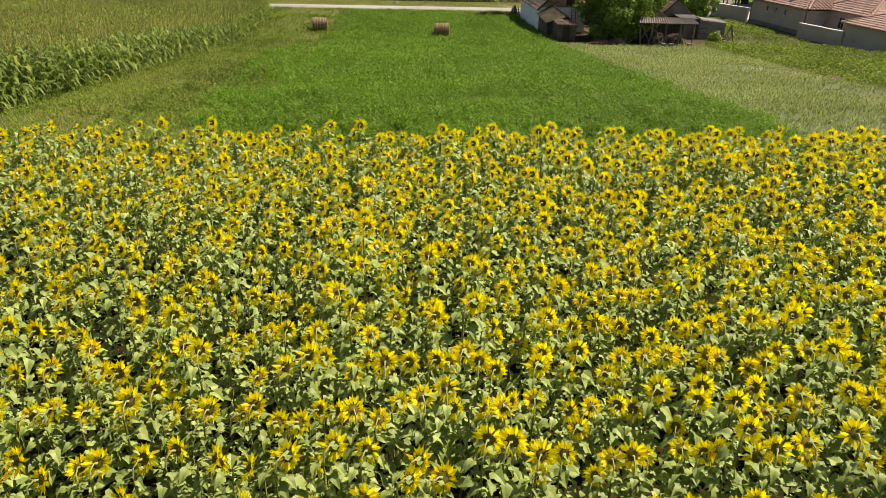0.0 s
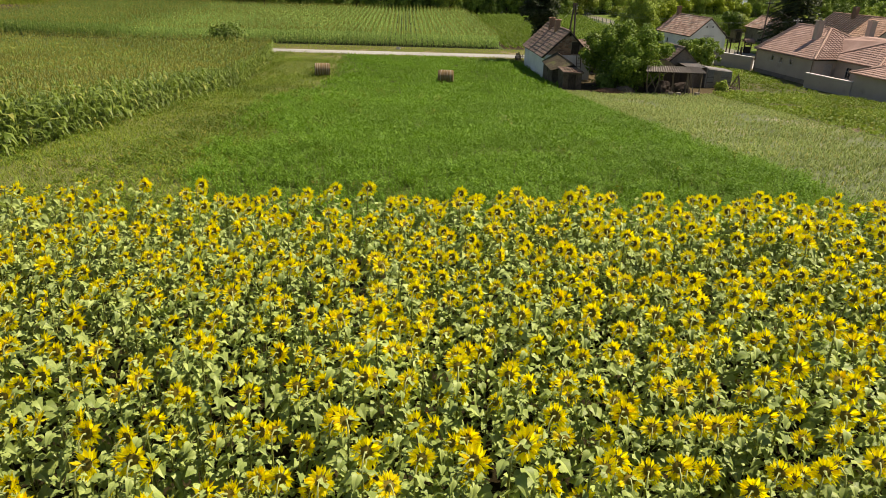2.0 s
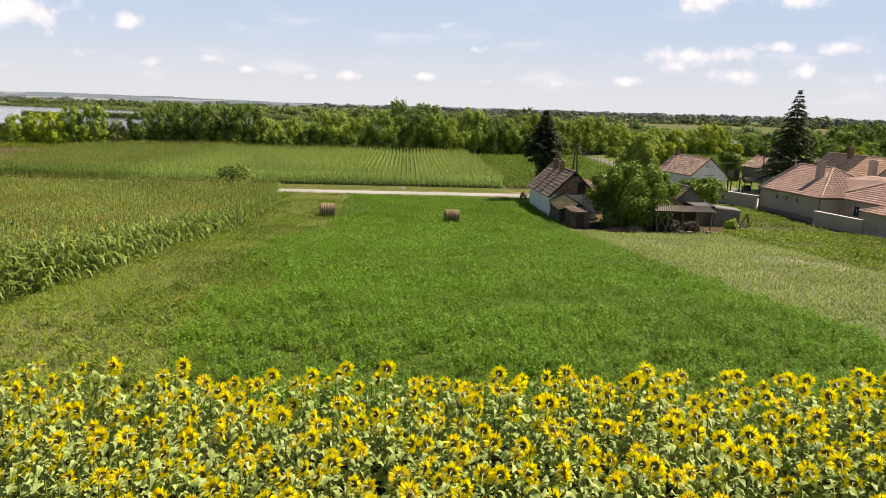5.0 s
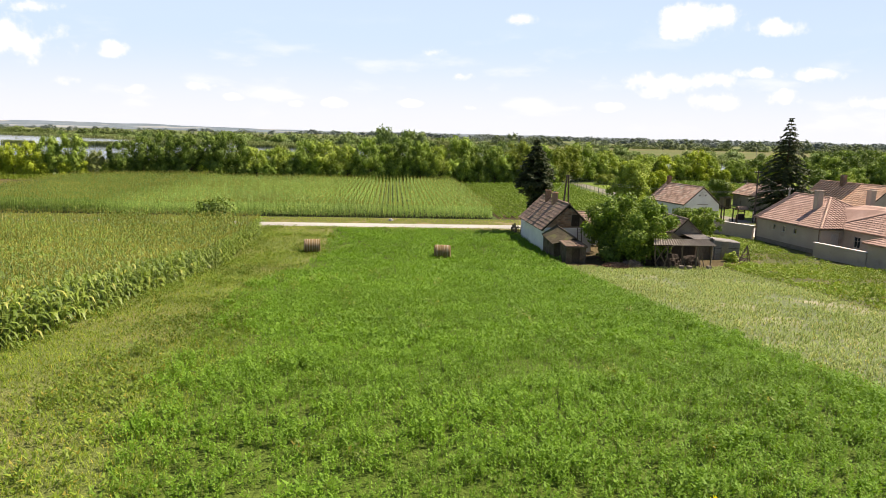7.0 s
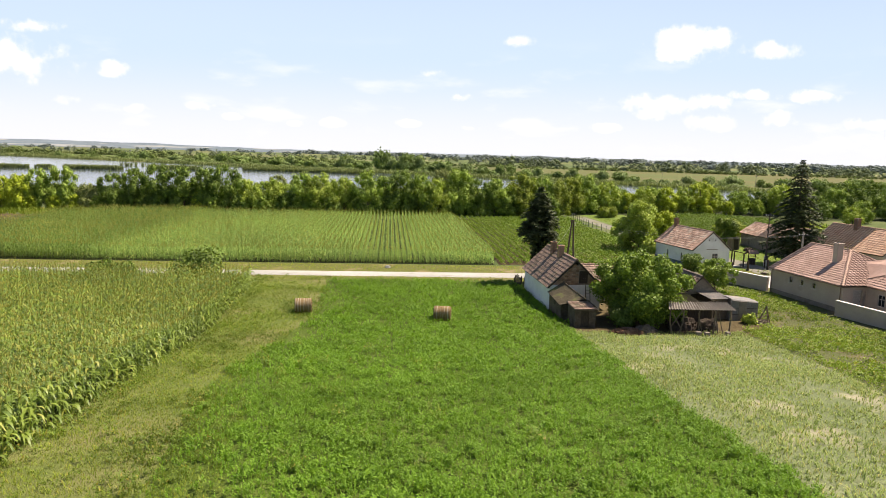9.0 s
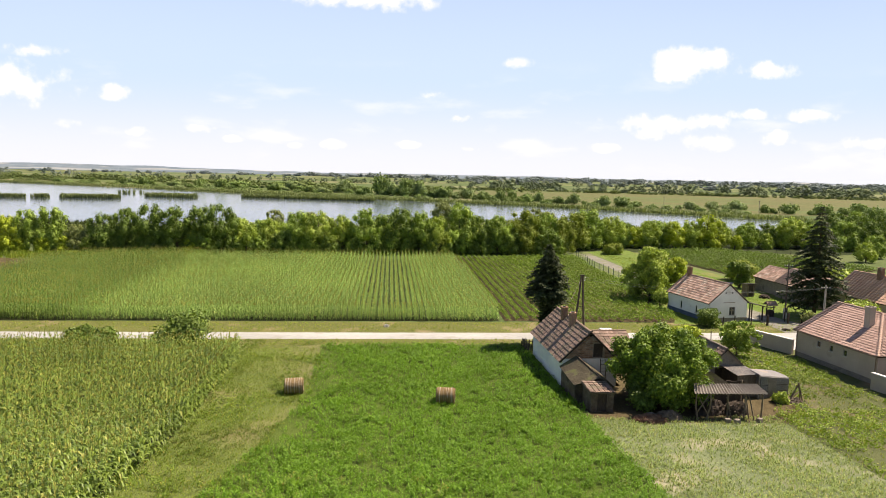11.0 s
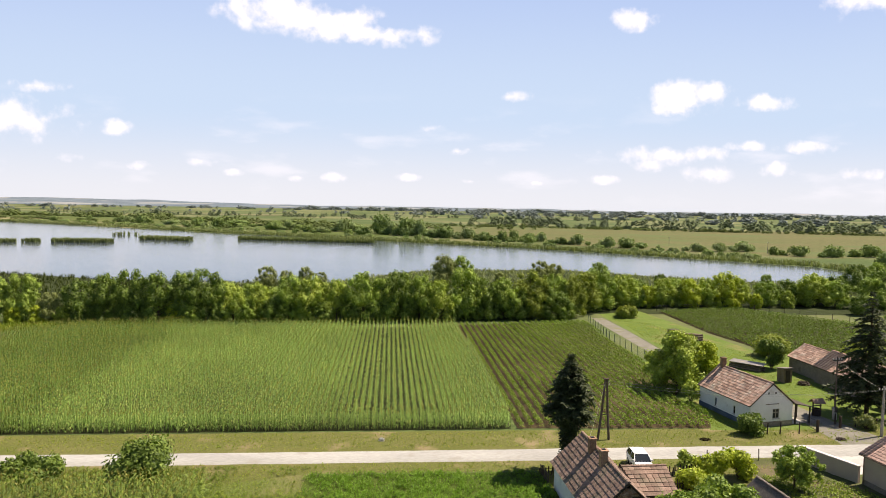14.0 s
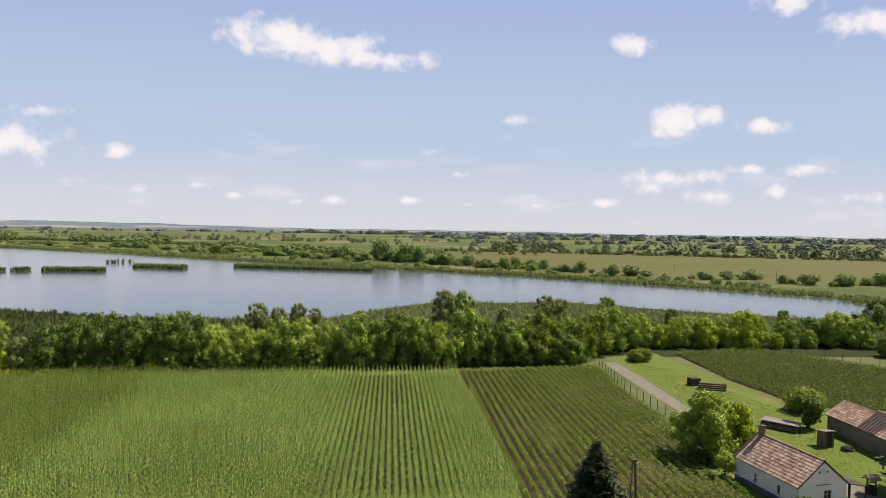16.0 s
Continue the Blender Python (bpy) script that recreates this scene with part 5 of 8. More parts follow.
def conifer(name, label, loc, H, profile, seed, tiers=30, boughs=11, gaps=0.0, droop=0.35):
    """A spruce: whorls of boughs set with many short needle sprays; profile gives the bough's length by height."""
    r = np.random.default_rng(seed)
    ob = thing(name, label, "tree", loc)
    bm = bmesh.new()
    tube(bm, [(0, 0, -0.05), (0.05, 0, H * 0.5), (0, 0, H * 0.99)], [H * 0.018, H * 0.012, 0.015], 7)
    quads = []
    us, ls = [p[0] for p in profile], [p[1] for p in profile]
    for k in range(tiers):
        u = us[0] + (1 - us[0]) * (k + r.uniform(-0.3, 0.3)) / (tiers - 1)
        u = min(max(u, us[0]), 0.995)
        L0 = float(np.interp(u, us, ls))
        for j in range(boughs):
            if r.random() < gaps:
                continue
            a = 2 * math.pi * j / boughs + k * 0.7 + r.normal(0, 0.2)
            L = L0 * r.uniform(0.55, 1.15)
            d = Vector((math.cos(a), math.sin(a), 0))
            s = Vector((-d.y, d.x, 0))
            p0 = Vector((0, 0, u * H))
            tip = p0 + d * L + Vector((0, 0, -L * r.uniform(0.4, 1.2) * droop))
            mid = (p0 + tip) / 2 + Vector((0, 0, L * 0.10))
            if L > 0.5:
                tube(bm, [p0, mid, tip], [0.03, 0.02, 0.006], 4, cap=False)
            m = max(4, int(12 * L))
            for q in range(m):
                t = 0.18 + 0.82 * (q + r.random()) / m
                c = p0.lerp(mid, t * 2) if t < 0.5 else mid.lerp(tip, t * 2 - 1)
                for sgn in (-1, 1):
                    wv = (s * sgn * r.uniform(0.4, 1.0) + d * r.uniform(0.1, 0.8) + Vector((0, 0, r.uniform(-0.8, 0.25)))).normalized()
                    ln = (0.26 + 0.05 * L) * r.uniform(0.7, 1.35)
                    th = wv.cross(Vector((r.normal(), r.normal(), 1.2))).normalized() * ln * 0.17
                    quads.append((c - th, c + th, c + wv * ln + th * 0.4, c + wv * ln - th * 0.4))
    part("trunk", bm, M_BARK, ob)
    V = np.array([[tuple(p) for p in q] for q in quads]).reshape(-1, 3)
    b = np.arange(len(quads))[:, None] * 4
    F = np.concatenate([b + np.array([[0, 1, 2]]), b + np.array([[0, 2, 3]])])
    crown = new("needle_crown", mesh_np("needle_crown", V, F, [M_NEEDLE]))
    crown.parent = ob
    return ob


TREE_LABEL = ["dark green broad-leaved tree in the shelter belt", "full green broad-leaved tree in the shelter belt", "light green acacia in the shelter belt",
              "lime-yellow acacia in the shelter belt", "olive-brown leaved tree in the shelter belt", "grey-green willow by the reeds"]
tree_rng = np.random.default_rng(77)
belt_masters = {}


def belt_tree(x, y, H, kind, variant, stretch=1.0):
    """One of a few master trees, copied, turned and scaled."""
    key = (kind, variant)
    m = Matrix.LocRotScale((x, y, 0), Euler((0, 0, tree_rng.uniform(0, 6.28))), None)
    if key not in belt_masters:
        belt_masters[key] = tree("tree", TREE_LABEL[kind], "tree", (0, 0, 0), 9.0, 4.5, TREE_MATS[kind], 500 + 10 * kind + variant, 3300, 0.30, 0.02, "shelter belt trees")
        ob = belt_masters[key]
        ob.matrix_basis = m
    else:
        ob = copy_thing(belt_masters[key], m)
    ob.scale = (H / 9.0 * stretch, H / 9.0 * stretch, H / 9.0)


# front row of the belt, from one end to the other: (x, kind, height)
FRONT = [(-104, 2, 6.5), (-98, 3, 6.0), (-92, 1, 7.0), (-86, 2, 6.5), (-82, 3, 7.0), (-77.4, 3, 7.4), (-74.0, 1, 8.4), (-69.6, 1, 9.0), (-64.5, 5, 5.8), (-59.3, 0, 8.0), (-55.5, 0, 9.0),
         (-50.4, 0, 9.8), (-45.0, 0, 9.5), (-40.8, 0, 9.3), (-36.5, 0, 10.0), (-31.2, 2, 7.0), (-26.6, 2, 7.2), (-20.2, 1, 8.7), (-16.4, 2, 9.0), (-11.6, 2, 8.5), (-6.3, 1, 9.5), (-2.0, 1, 8.6),
         (1.2, 0, 9.6), (5.0, 1, 9.3), (9.0, 2, 8.4), (14.3, 1, 10.4), (18.5, 0, 8.6), (22.5, 1, 8.8), (28.8, 4, 9.8), (34.0, 1, 9.4), (38.0, 4, 8.2)]
for k, (x, kind, H) in enumerate(FRONT):
    y = 160.5 + 0.05 * (x - 11) if x < 11 else 161.5 + 0.16 * (x - 11)
    belt_tree(x, y + 2.4 + tree_rng.normal(0, 0.8), H * tree_rng.uniform(0.97, 1.05), kind, k % 3, tree_rng.uniform(0.72, 0.92))
# undergrowth at the foot of the tall ones; mostly dark kinds, standing for shade there
for k, (x, kind, H) in enumerate([(-84, 3, 3.2), (-78, 3, 3.6), (-74.5, 3, 3.2), (-70, 3, 3.4), (-66, 3, 3.6), (-62, 2, 3.4), (-57, 0, 3.4), (-53, 0, 3.2), (-47.5, 0, 3.4), (-41.8, 3, 4.4), (-38.5, 1, 3.6), (-33.5, 0, 4.0),
                                  (-28.6, 1, 4.0), (-23.4, 0, 5.0), (-18.2, 1, 4.2), (-14, 0, 4.0), (-8.5, 0, 3.8), (-4, 0, 4.0), (3, 0, 3.6), (7, 0, 4.2), (11.6, 0, 4.0), (16.4, 0, 4.0), (20.6, 0, 3.8), (25.6, 0, 5.2), (31.4, 0, 4.0), (36.2, 1, 3.6)]):
    y = 160.5 + 0.05 * (x - 11) if x < 11 else 161.5 + 0.16 * (x - 11)
    belt_tree(x, y + 0.6 + tree_rng.normal(0, 0.4), H, kind, k % 3, 1.0)
for k, x in enumerate(np.arange(-108, 112, 6.5)):
    y0 = 167 if x < 38 else 186
    if x < -48:
        continue
    belt_tree(x + tree_rng.normal(0, 1), y0 + tree_rng.normal(0, 1.6) + 0.03 * x, tree_rng.uniform(5.0, 7.4), int(tree_rng.choice([0, 0, 1, 2, 4])) if x < 45 else int(tree_rng.choice([0, 1, 2])), k % 3, 1.15)
for k, (x, y, H, kind) in enumerate([(42, 175, 9.0, 4), (46.5, 178, 9.6, 1), (50, 181, 7.0, 0), (53.7, 181, 8.0, 2), (57, 183, 6.6, 1), (60.1, 182, 5.3, 3), (64.2, 183, 7.0, 2), (67.4, 185, 6.0, 1), (70.4, 183, 6.8, 3), (75.3, 184, 7.0, 2),
                                     (80, 184, 8.4, 3), (83.6, 185, 7.0, 2), (86.7, 182, 3.6, 3), (91, 185, 6.2, 1), (95.4, 183, 4.2, 2)]):
    belt_tree(x, y, H, kind, k % 3, tree_rng.uniform(0.85, 1.05))
for k, (x, y, H, kind) in enumerate([(98, 188, 6.4, 0), (103, 185, 8.2, 2), (108.3, 184, 6.6, 1), (112, 190, 7.4, 0), (116, 182, 7.6, 1), (121, 184, 9.4, 0), (106, 172, 4.6, 0), (112, 166, 5.4, 1), (118, 158, 6.4, 0), (104, 158, 4.5, 2), (128, 176, 8.6, 1), (134, 190, 9.4, 0)]):
    belt_tree(x, y, H, kind, k % 3, 1.05)
# willows and bushes that stand in the reeds
for k, (x, y, H, kind) in enumerate([(-33, 205, 6.8, 5), (-28, 206, 5.6, 5), (-24, 212, 6.0, 5), (-20, 214, 4.5, 5), (14, 216, 9.4, 5), (19, 218, 9.0, 1), (43, 222, 7.6, 5), (48, 224, 6.6, 5), (62, 226, 7.0, 1), (-8, 210, 4.5, 5), (0, 212, 4.6, 5),
                                     (30, 214, 5.0, 5), (78, 218, 4.6, 0), (108, 214, 5, 1), (134, 212, 8.5, 0), (142, 214, 9.0, 1), (150, 216, 9.5, 0), (160, 220, 8.5, 1)]):
    belt_tree(x, y, H, kind, k % 3, 0.85)

# bushes on the far bank
BANK_LABEL = "rounded dark bush on the far bank"
bank_rng = np.random.default_rng(9)
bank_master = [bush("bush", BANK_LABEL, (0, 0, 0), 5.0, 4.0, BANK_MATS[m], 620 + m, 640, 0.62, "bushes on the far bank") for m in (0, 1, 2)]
used_master = set()
bank = along([(p[0] + 12, p[1] + 12) for p in far_bank[2:-1]], -22, 0.15, bank_rng)
# single bushes and trees that stand out on the far bank: x, y, height, width
BUSHES = [(127, 415, 6.4, 10.5), (140, 418, 6.5, 11.8), (153, 402, 2.8, 2.8), (170, 391, 4.9, 6.6), (186, 395, 5.0, 8.8), (202, 398, 5.8, 11.2), (203, 370, 4.6, 6.2), (213, 364, 5.6, 10.1), (229, 360, 6.5, 10.5), (253, 364, 6.6, 11.2),
          (37, 506, 9.3, 14.4), (53, 496, 7.7, 11.2), (62, 475, 6.7, 9.4), (73, 468, 7.9, 6.6), (81, 470, 8.0, 6.7), (99, 505, 5.0, 8.6), (99, 468, 6.6, 7.9), (107, 445, 5.0, 7.5), (116, 441, 6.8, 8.7), (88, 452, 5.0, 8.0)]
BUSHES += [(-39, 591, 11.0, 13.5), (-22, 535, 7.6, 13.7), (-9, 561, 17.0, 17.0), (1, 545, 10.1, 10.9), (12, 534, 13.6, 14.0), (20, 530, 12.0, 12.0), (-356, 768, 5.5, 6.6), (-338, 809, 5.8, 7.0), (-281, 752, 6.5, 8.7), (-270, 742, 6.4, 8.6),
           (-255, 736, 8.5, 10.6), (-214, 700, 6.0, 16.1), (-176, 654, 8.4, 11.3), (-153, 637, 9.1, 14.6), (-145, 674, 6.8, 20), (-99, 611, 7.9, 12.2), (-88, 616, 8.8, 10.6), (-68, 580, 6.0, 12), (-55, 560, 5.0, 10)]
for x, y, H, wide in list(BUSHES):
    for side in (-1, 1):
        if bank_rng.random() < 0.75:
            h = H * bank_rng.uniform(0.35, 0.7)
            BUSHES.append((x + side * wide * bank_rng.uniform(0.5, 0.8), y + bank_rng.uniform(-5, 5), h, h * bank_rng.uniform(1.4, 2.4)))
for k in range(22):
    BUSHES.append((bank_rng.uniform(192, 330), bank_rng.uniform(225, 300), bank_rng.uniform(5, 9), bank_rng.uniform(8, 13)))
for p in bank:
    h = bank_rng.uniform(1.4, 3.6)
    BUSHES.append((p[0], p[1], h, h * bank_rng.uniform(1.4, 2.6)))
for k, (x, y, H, wide) in enumerate(BUSHES):
    i = int(bank_rng.integers(0, 3))
    m = Matrix.LocRotScale((x, y, 0), Euler((0, 0, bank_rng.uniform(0, 6.28))), None)
    if i in used_master:
        ob = copy_thing(bank_master[i], m)
    else:
        ob = bank_master[i]
        ob.matrix_basis = m
        used_master.add(i)
    ob.scale = (wide / 8, wide / 8, H / 5)


def far_tree(seed, shards, leaf):
    """A distant tree, 1 m high: lumps of foliage down to the ground, with leaf sprays round them."""
    r = np.random.default_rng(seed)
    tp = Template()
    lobes = []
    for k in range(6):
        a, z = k * 2.4 + r.normal(0, 0.4), 0.14 + 0.66 * k / 5
        rr = r.uniform(0.18, 0.27) * (1.15 - 0.4 * z)
        q = 0.30 * (1 - 0.6 * z)
        lobes.append((math.cos(a) * q, math.sin(a) * q, min(z, 0.97 - rr), rr))
    for x, y, z, rr in lobes:
        q = rr * 0.78
        tp.add([Vector((x + q, y, z)), Vector((x - q * 0.5, y + q * 0.87, z)), Vector((x - q * 0.5, y - q * 0.87, z)), Vector((x, y, z + q)), Vector((x, y, z - q))],
               [(0, 1, 3), (1, 2, 3), (2, 0, 3), (1, 0, 4), (2, 1, 4), (0, 2, 4)])
    for _ in range(shards):
        x, y, z, rr = lobes[int(r.integers(0, 6))]
        d = Vector((r.normal(), r.normal(), r.normal() + 0.4)).normalized()
        p = Vector((x, y, z)) + d * rr * r.uniform(0.6, 1.15)
        e = Vector((r.normal(), r.normal(), r.normal()))
        e = (e - d * e.dot(d) * 0.6).normalized()
        f = (d + Vector((r.normal(), r.normal(), r.normal())) * 0.5).cross(e).normalized()
        s = leaf * r.uniform(0.6, 1.4)
        tp.add([p - e * s, p + f * s, p + e * s - f * s * 0.5], [(0, 1, 2)])
    return tp


FT = [far_tree(700 + k, 120, 0.062) for k in range(8)]
fr = np.random.default_rng(31)


def tree_line(path, width, per_m, h0, h1, gap=-2.0):
    """Trees strewn along a line, in loose groups."""
    P = along(path, width, per_m, fr)
    g = np.sin(P[:, 0] * 0.043 + path[0][1]) + 0.7 * np.sin(P[:, 0] * 0.11 + 1.3)
    P = P[g > gap]
    return P, fr.uniform(h0, h1, len(P)) * (1 + 0.18 * np.sin(P[:, 0] * 0.06))


near_lines = [tree_line([(60, 790), (251, 738), (363, 707), (468, 677), (760, 600)], 7, 0.55, 2.2, 3.6),
              tree_line([(-540, 940), (-359, 915), (-258, 825), (-181, 765), (-103, 668), (-50, 610)], 60, 0.34, 2.5, 8.0, -0.9),
              tree_line([(-560, 1000), (-330, 930), (-150, 800), (-40, 700)], 9, 0.8, 2.2, 4.5), tree_line([(-420, 800), (-250, 700), (-120, 600)], 10, 0.30, 1.4, 2.8, -0.4),
              tree_line([(-560, 880), (-300, 790), (-120, 690), (0, 640)], 8, 0.45, 1.8, 3.4, -0.7),
              tree_line([(-40, 640), (60, 700), (150, 690)], 30, 0.16, 2.5, 6.0)]
mid_lines = [tree_line([(70, 830), (251, 770), (363, 740), (468, 712), (800, 630)], 22, 0.11, 8, 15, -0.5), tree_line([(70, 838), (251, 778), (363, 748), (468, 720), (800, 638)], 6, 0.30, 3, 6),
             tree_line([(-620, 1020), (-480, 1080), (-200, 1165), (80, 1000)], 12, 0.16, 4, 9, -0.3),
             tree_line([(80, 980), (400, 900), (900, 760)], 14, 0.20, 5, 11, -0.5), tree_line([(-900, 1180), (100, 1260), (1100, 1010)], 10, 0.16, 4, 8, -0.4)]
# the farther lines take the leaf colour with more haze in it
for words, mat, lines, wide in (("tree lines on the plain beyond the lake", M_FARTREE_HAZED, near_lines, 1.9), ("haze-tinted tree lines across the far plain", M_MIDTREE_HAZED, mid_lines, 1.25)):
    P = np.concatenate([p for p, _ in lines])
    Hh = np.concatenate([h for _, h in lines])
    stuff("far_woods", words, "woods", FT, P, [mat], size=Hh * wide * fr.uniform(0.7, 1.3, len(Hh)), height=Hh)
hz = [tree_line([(60, 1640), (700, 1800), (1500, 1760), (2400, 1480)], 30, 0.16, 8, 14, -0.9), tree_line([(-300, 2350), (800, 2550), (2000, 2330), (2800, 1900)], 30, 0.15, 10, 16, -1.3),
      tree_line([(150, 1240), (500, 1330), (800, 1350), (1400, 1120)], 14, 0.16, 5, 11, -0.2), tree_line([(500, 1060), (900, 1000), (1300, 860)], 14, 0.13, 6, 12, -0.2),
      tree_line([(-1700, 1900), (-800, 2200), (100, 2350)], 20, 0.13, 7, 12, -0.5), tree_line([(-1300, 1420), (-500, 1540), (200, 1640)], 14, 0.12, 4, 9, 0.0)]
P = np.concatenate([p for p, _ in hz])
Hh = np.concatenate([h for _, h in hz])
stuff("far_woods", "haze-tinted tree lines close to the horizon", "woods", [far_tree(720 + k, 44, 0.10) for k in range(5)], P, [M_HAZETREE], size=Hh * fr.uniform(1.4, 2.4, len(Hh)), height=Hh)

# single trees of the village
tree("walnut_tree", "large dense walnut tree beside the old farmhouse", "tree", (20.0, 67.8, 0), 5.9, 4.3, M_WALNUT, 801, 17000, 0.18, 0.10, rough=1.0)
tree("acacia_tree", "bright green tree behind the white house", "tree", (36.3, 111.5, 0), 7.7, 3.8, TREE_MATS[2], 802, 8500, 0.26, 0.05, rough=0.7)
tree("young_tree", "slender yellow-green tree beside the big acacia", "tree", (40.2, 112.2, 0), 6.2, 2.4, TREE_MATS[3], 803, 3600, 0.24, 0.08)
tree("fruit_tree", "small dark fruit tree in the vegetable garden", "tree", (33.2, 81.0, 0), 3.6, 1.8, TREE_MATS[1], 804, 3000, 0.18, 0.2, rough=1.0)
conifer("spruce_tree", "dark bluish spruce behind the farmhouse, thin below", (14.9, 85.2, 0), 10.6, [(0.06, 0.7), (0.22, 0.8), (0.38, 0.9), (0.46, 1.7), (0.54, 2.35), (0.66, 2.1), (0.82, 1.3), (1.0, 0.1)], 805, 46, 13, 0.05, 0.12)
conifer("spruce_tree", "very tall dark spruce in the yard", (53.9, 100.2, 0), 14.4, [(0.13, 3.0), (0.25, 3.9), (0.45, 3.3), (0.70, 2.2), (0.88, 1.1), (1.0, 0.1)], 806, 34, 10, 0.22, 0.35)
bush("lilac_bush", "round dark bush with pale blossoms at the white house", (36.9, 94.6, 0), 2.2, 1.5, TREE_MATS[0], 811, 1500, 0.2)
bush("roadside_bush", "dark bush at the roadside beside the corn", (-21.9, 85.4, 0), 3.2, 2.7, TREE_MATS[0], 812, 2200, 0.24)
bush("roadside_bush", "low wide green bush at the roadside", (-30.5, 86.0, 0), 1.8, 3.6, TREE_MATS[0], 813, 2200, 0.24)
bush("garden_bush", "bright yellow-green shrub in the front garden", (27.0, 83.4, 0), 3.4, 1.8, TREE_MATS[3], 814, 2200, 0.2)
bush("garden_bush", "round light green shrub in the front garden", (24.2, 81.2, 0), 1.9, 1.2, TREE_MATS[3], 815, 1100, 0.18)
bush("garden_bush", "loose green shrub in the front garden", (25.6, 84.8, 0), 2.3, 1.1, TREE_MATS[2], 816, 900, 0.2)
bush("garden_bush", "tall lime-green shrub in the front garden", (29.6, 83.4, 0), 3.0, 1.5, TREE_MATS[3], 817, 1800, 0.2)
bush("garden_bush", "tall green shrub behind the house wing", (25.0, 78.4, 0), 2.2, 1.7, TREE_MATS[2], 818, 1300, 0.2)
bush("elder_bush", "dark wild bush beside the open shed", (18.0, 66.2, 0), 1.6, 1.3, TREE_MATS[0], 819, 800, 0.2)
bush("elder_bush", "small green bush beside the water tank", (29.6, 67.6, 0), 1.1, 0.8, TREE_MATS[2], 820, 500, 0.16)
bush("yard_bush", "dark bushy tree among the log piles", (55.6, 122.4, 0), 4.8, 1.9, TREE_MATS[0], 821, 2600, 0.24)
bush("yard_bush", "broad green bush behind the barn", (60.5, 131.0, 0), 3.4, 2.9, TREE_MATS[4], 822, 2400, 0.28)
bush("yard_bush", "bright green bush behind the barn", (70.0, 121.0, 0), 6.0, 3.6, TREE_MATS[2], 823, 2400, 0.34)
bush("yard_bush", "yellow-green bush in front of the orange roofed house", (55.4, 93.6, 0), 3.2, 2.4, TREE_MATS[2], 824, 1800, 0.26)
bush("yard_bush", "pale grey bush by the yard fence", (50.6, 95.8, 0), 1.6, 1.1, TREE_MATS[5], 825, 700, 0.2)
bush("yard_bush", "olive bush at the end of the track", (49.5, 168.0, 0), 2.4, 3.4, TREE_MATS[4], 826, 1600, 0.34)
bush("yard_bush", "slim shrub at the white house corner", (35.6, 105.8, 0), 3.4, 1.3, TREE_MATS[2], 827, 900, 0.22)

# ---- buildings ----


def tile_mesh(w, l, thick=0.035):
    """A flat roof tile, slightly dished, with its lower edge thicker; x across, y up the slope."""
    me = bpy.data.meshes.new("tile")
    bm = bmesh.new()
    h = w * 0.5
    pts = [(-h, 0, thick * 1.5), (0, 0, thick * 2.0), (h, 0, thick * 1.5), (-h, l, thick * 0.4), (0, l, thick * 0.7), (h, l, thick * 0.4)]
    top = [bm.verts.new(p) for p in pts]
    low = [bm.verts.new((x, y, z - thick)) for x, y, z in pts]
    for q in ((0, 1, 4, 3), (1, 2, 5, 4)):
        bm.faces.new([top[i] for i in q])
    for a, b in ((0, 1), (1, 2)):
        bm.faces.new((top[b], top[a], low[a], low[b]))
    bm.faces.new((top[0], top[3], low[3], low[0]))
    bm.faces.new((top[5], top[2], low[2], low[5]))
    bm.to_mesh(me)
    bm.free()
    return me


TILES = {}


def tile_slope(parent, mat, eave_a, eave_b, ridge_a, ridge_b, w=0.5, l=0.42, seed=0, limit=300, lift=0.03):
    """Courses of single tiles on a slope given by its eave line a-b and ridge line a-b; each tile is a piece, past the limit they are joined."""
    r = np.random.default_rng(seed)
    ea, eb, ra, rb = (Vector(p) for p in (eave_a, eave_b, ridge_a, ridge_b))
    slope_len = ((ra + rb) / 2 - (ea + eb) / 2).length
    rows = max(1, round(slope_len / l))
    step = slope_len / rows
    key = (round(w, 2), round(step, 2), mat.name)
    if key not in TILES:
        TILES[key] = tile_mesh(w * 0.94, step * 1.06)
        TILES[key].materials.append(mat)
    me = TILES[key]
    mats = []
    for k in range(rows):
        u0 = k / rows
        a, b = ea.lerp(ra, u0), eb.lerp(rb, u0)
        n = max(1, round((b - a).length / w))
        ex = (b - a).normalized()
        up = ((ra + rb) / 2 - (ea + eb) / 2).normalized()
        nz = ex.cross(up).normalized()
        if nz.z < 0:
            nz, ex = -nz, -ex
        up = nz.cross(ex)
        for j in range(n):
            p = a.lerp(b, (j + 0.5) / n) + nz * (lift + r.normal(0, 0.004))
            rot = Matrix((ex, up, nz)).transposed().to_4x4() @ Matrix.Rotation(r.normal(0, 0.012), 4, "Z")
            mats.append(Matrix.Translation(p) @ rot)
    mats.sort(key=lambda m: m.translation.y)
    for m in mats[:limit]:
        shared("tile", me, parent, m)
    rest_m = mats[limit:]
    if rest_m:
        V0 = np.array([v.co for v in me.vertices])
        F0 = []
        for p in me.polygons:
            vs = list(p.vertices)
            F0 += [(vs[0], vs[i], vs[i + 1]) for i in range(1, len(vs) - 1)]
        F0 = np.array(F0)
        V = np.concatenate([(np.array(m.to_3x3()) @ V0.T).T + np.array(m.translation) for m in rest_m])
        F = np.concatenate([F0 + len(V0) * i for i in range(len(rest_m))])
        ob = new("tiling", mesh_np("tiling", V, F, [mat]))
        ob.parent = parent
        ob["kind"] = "stuff"


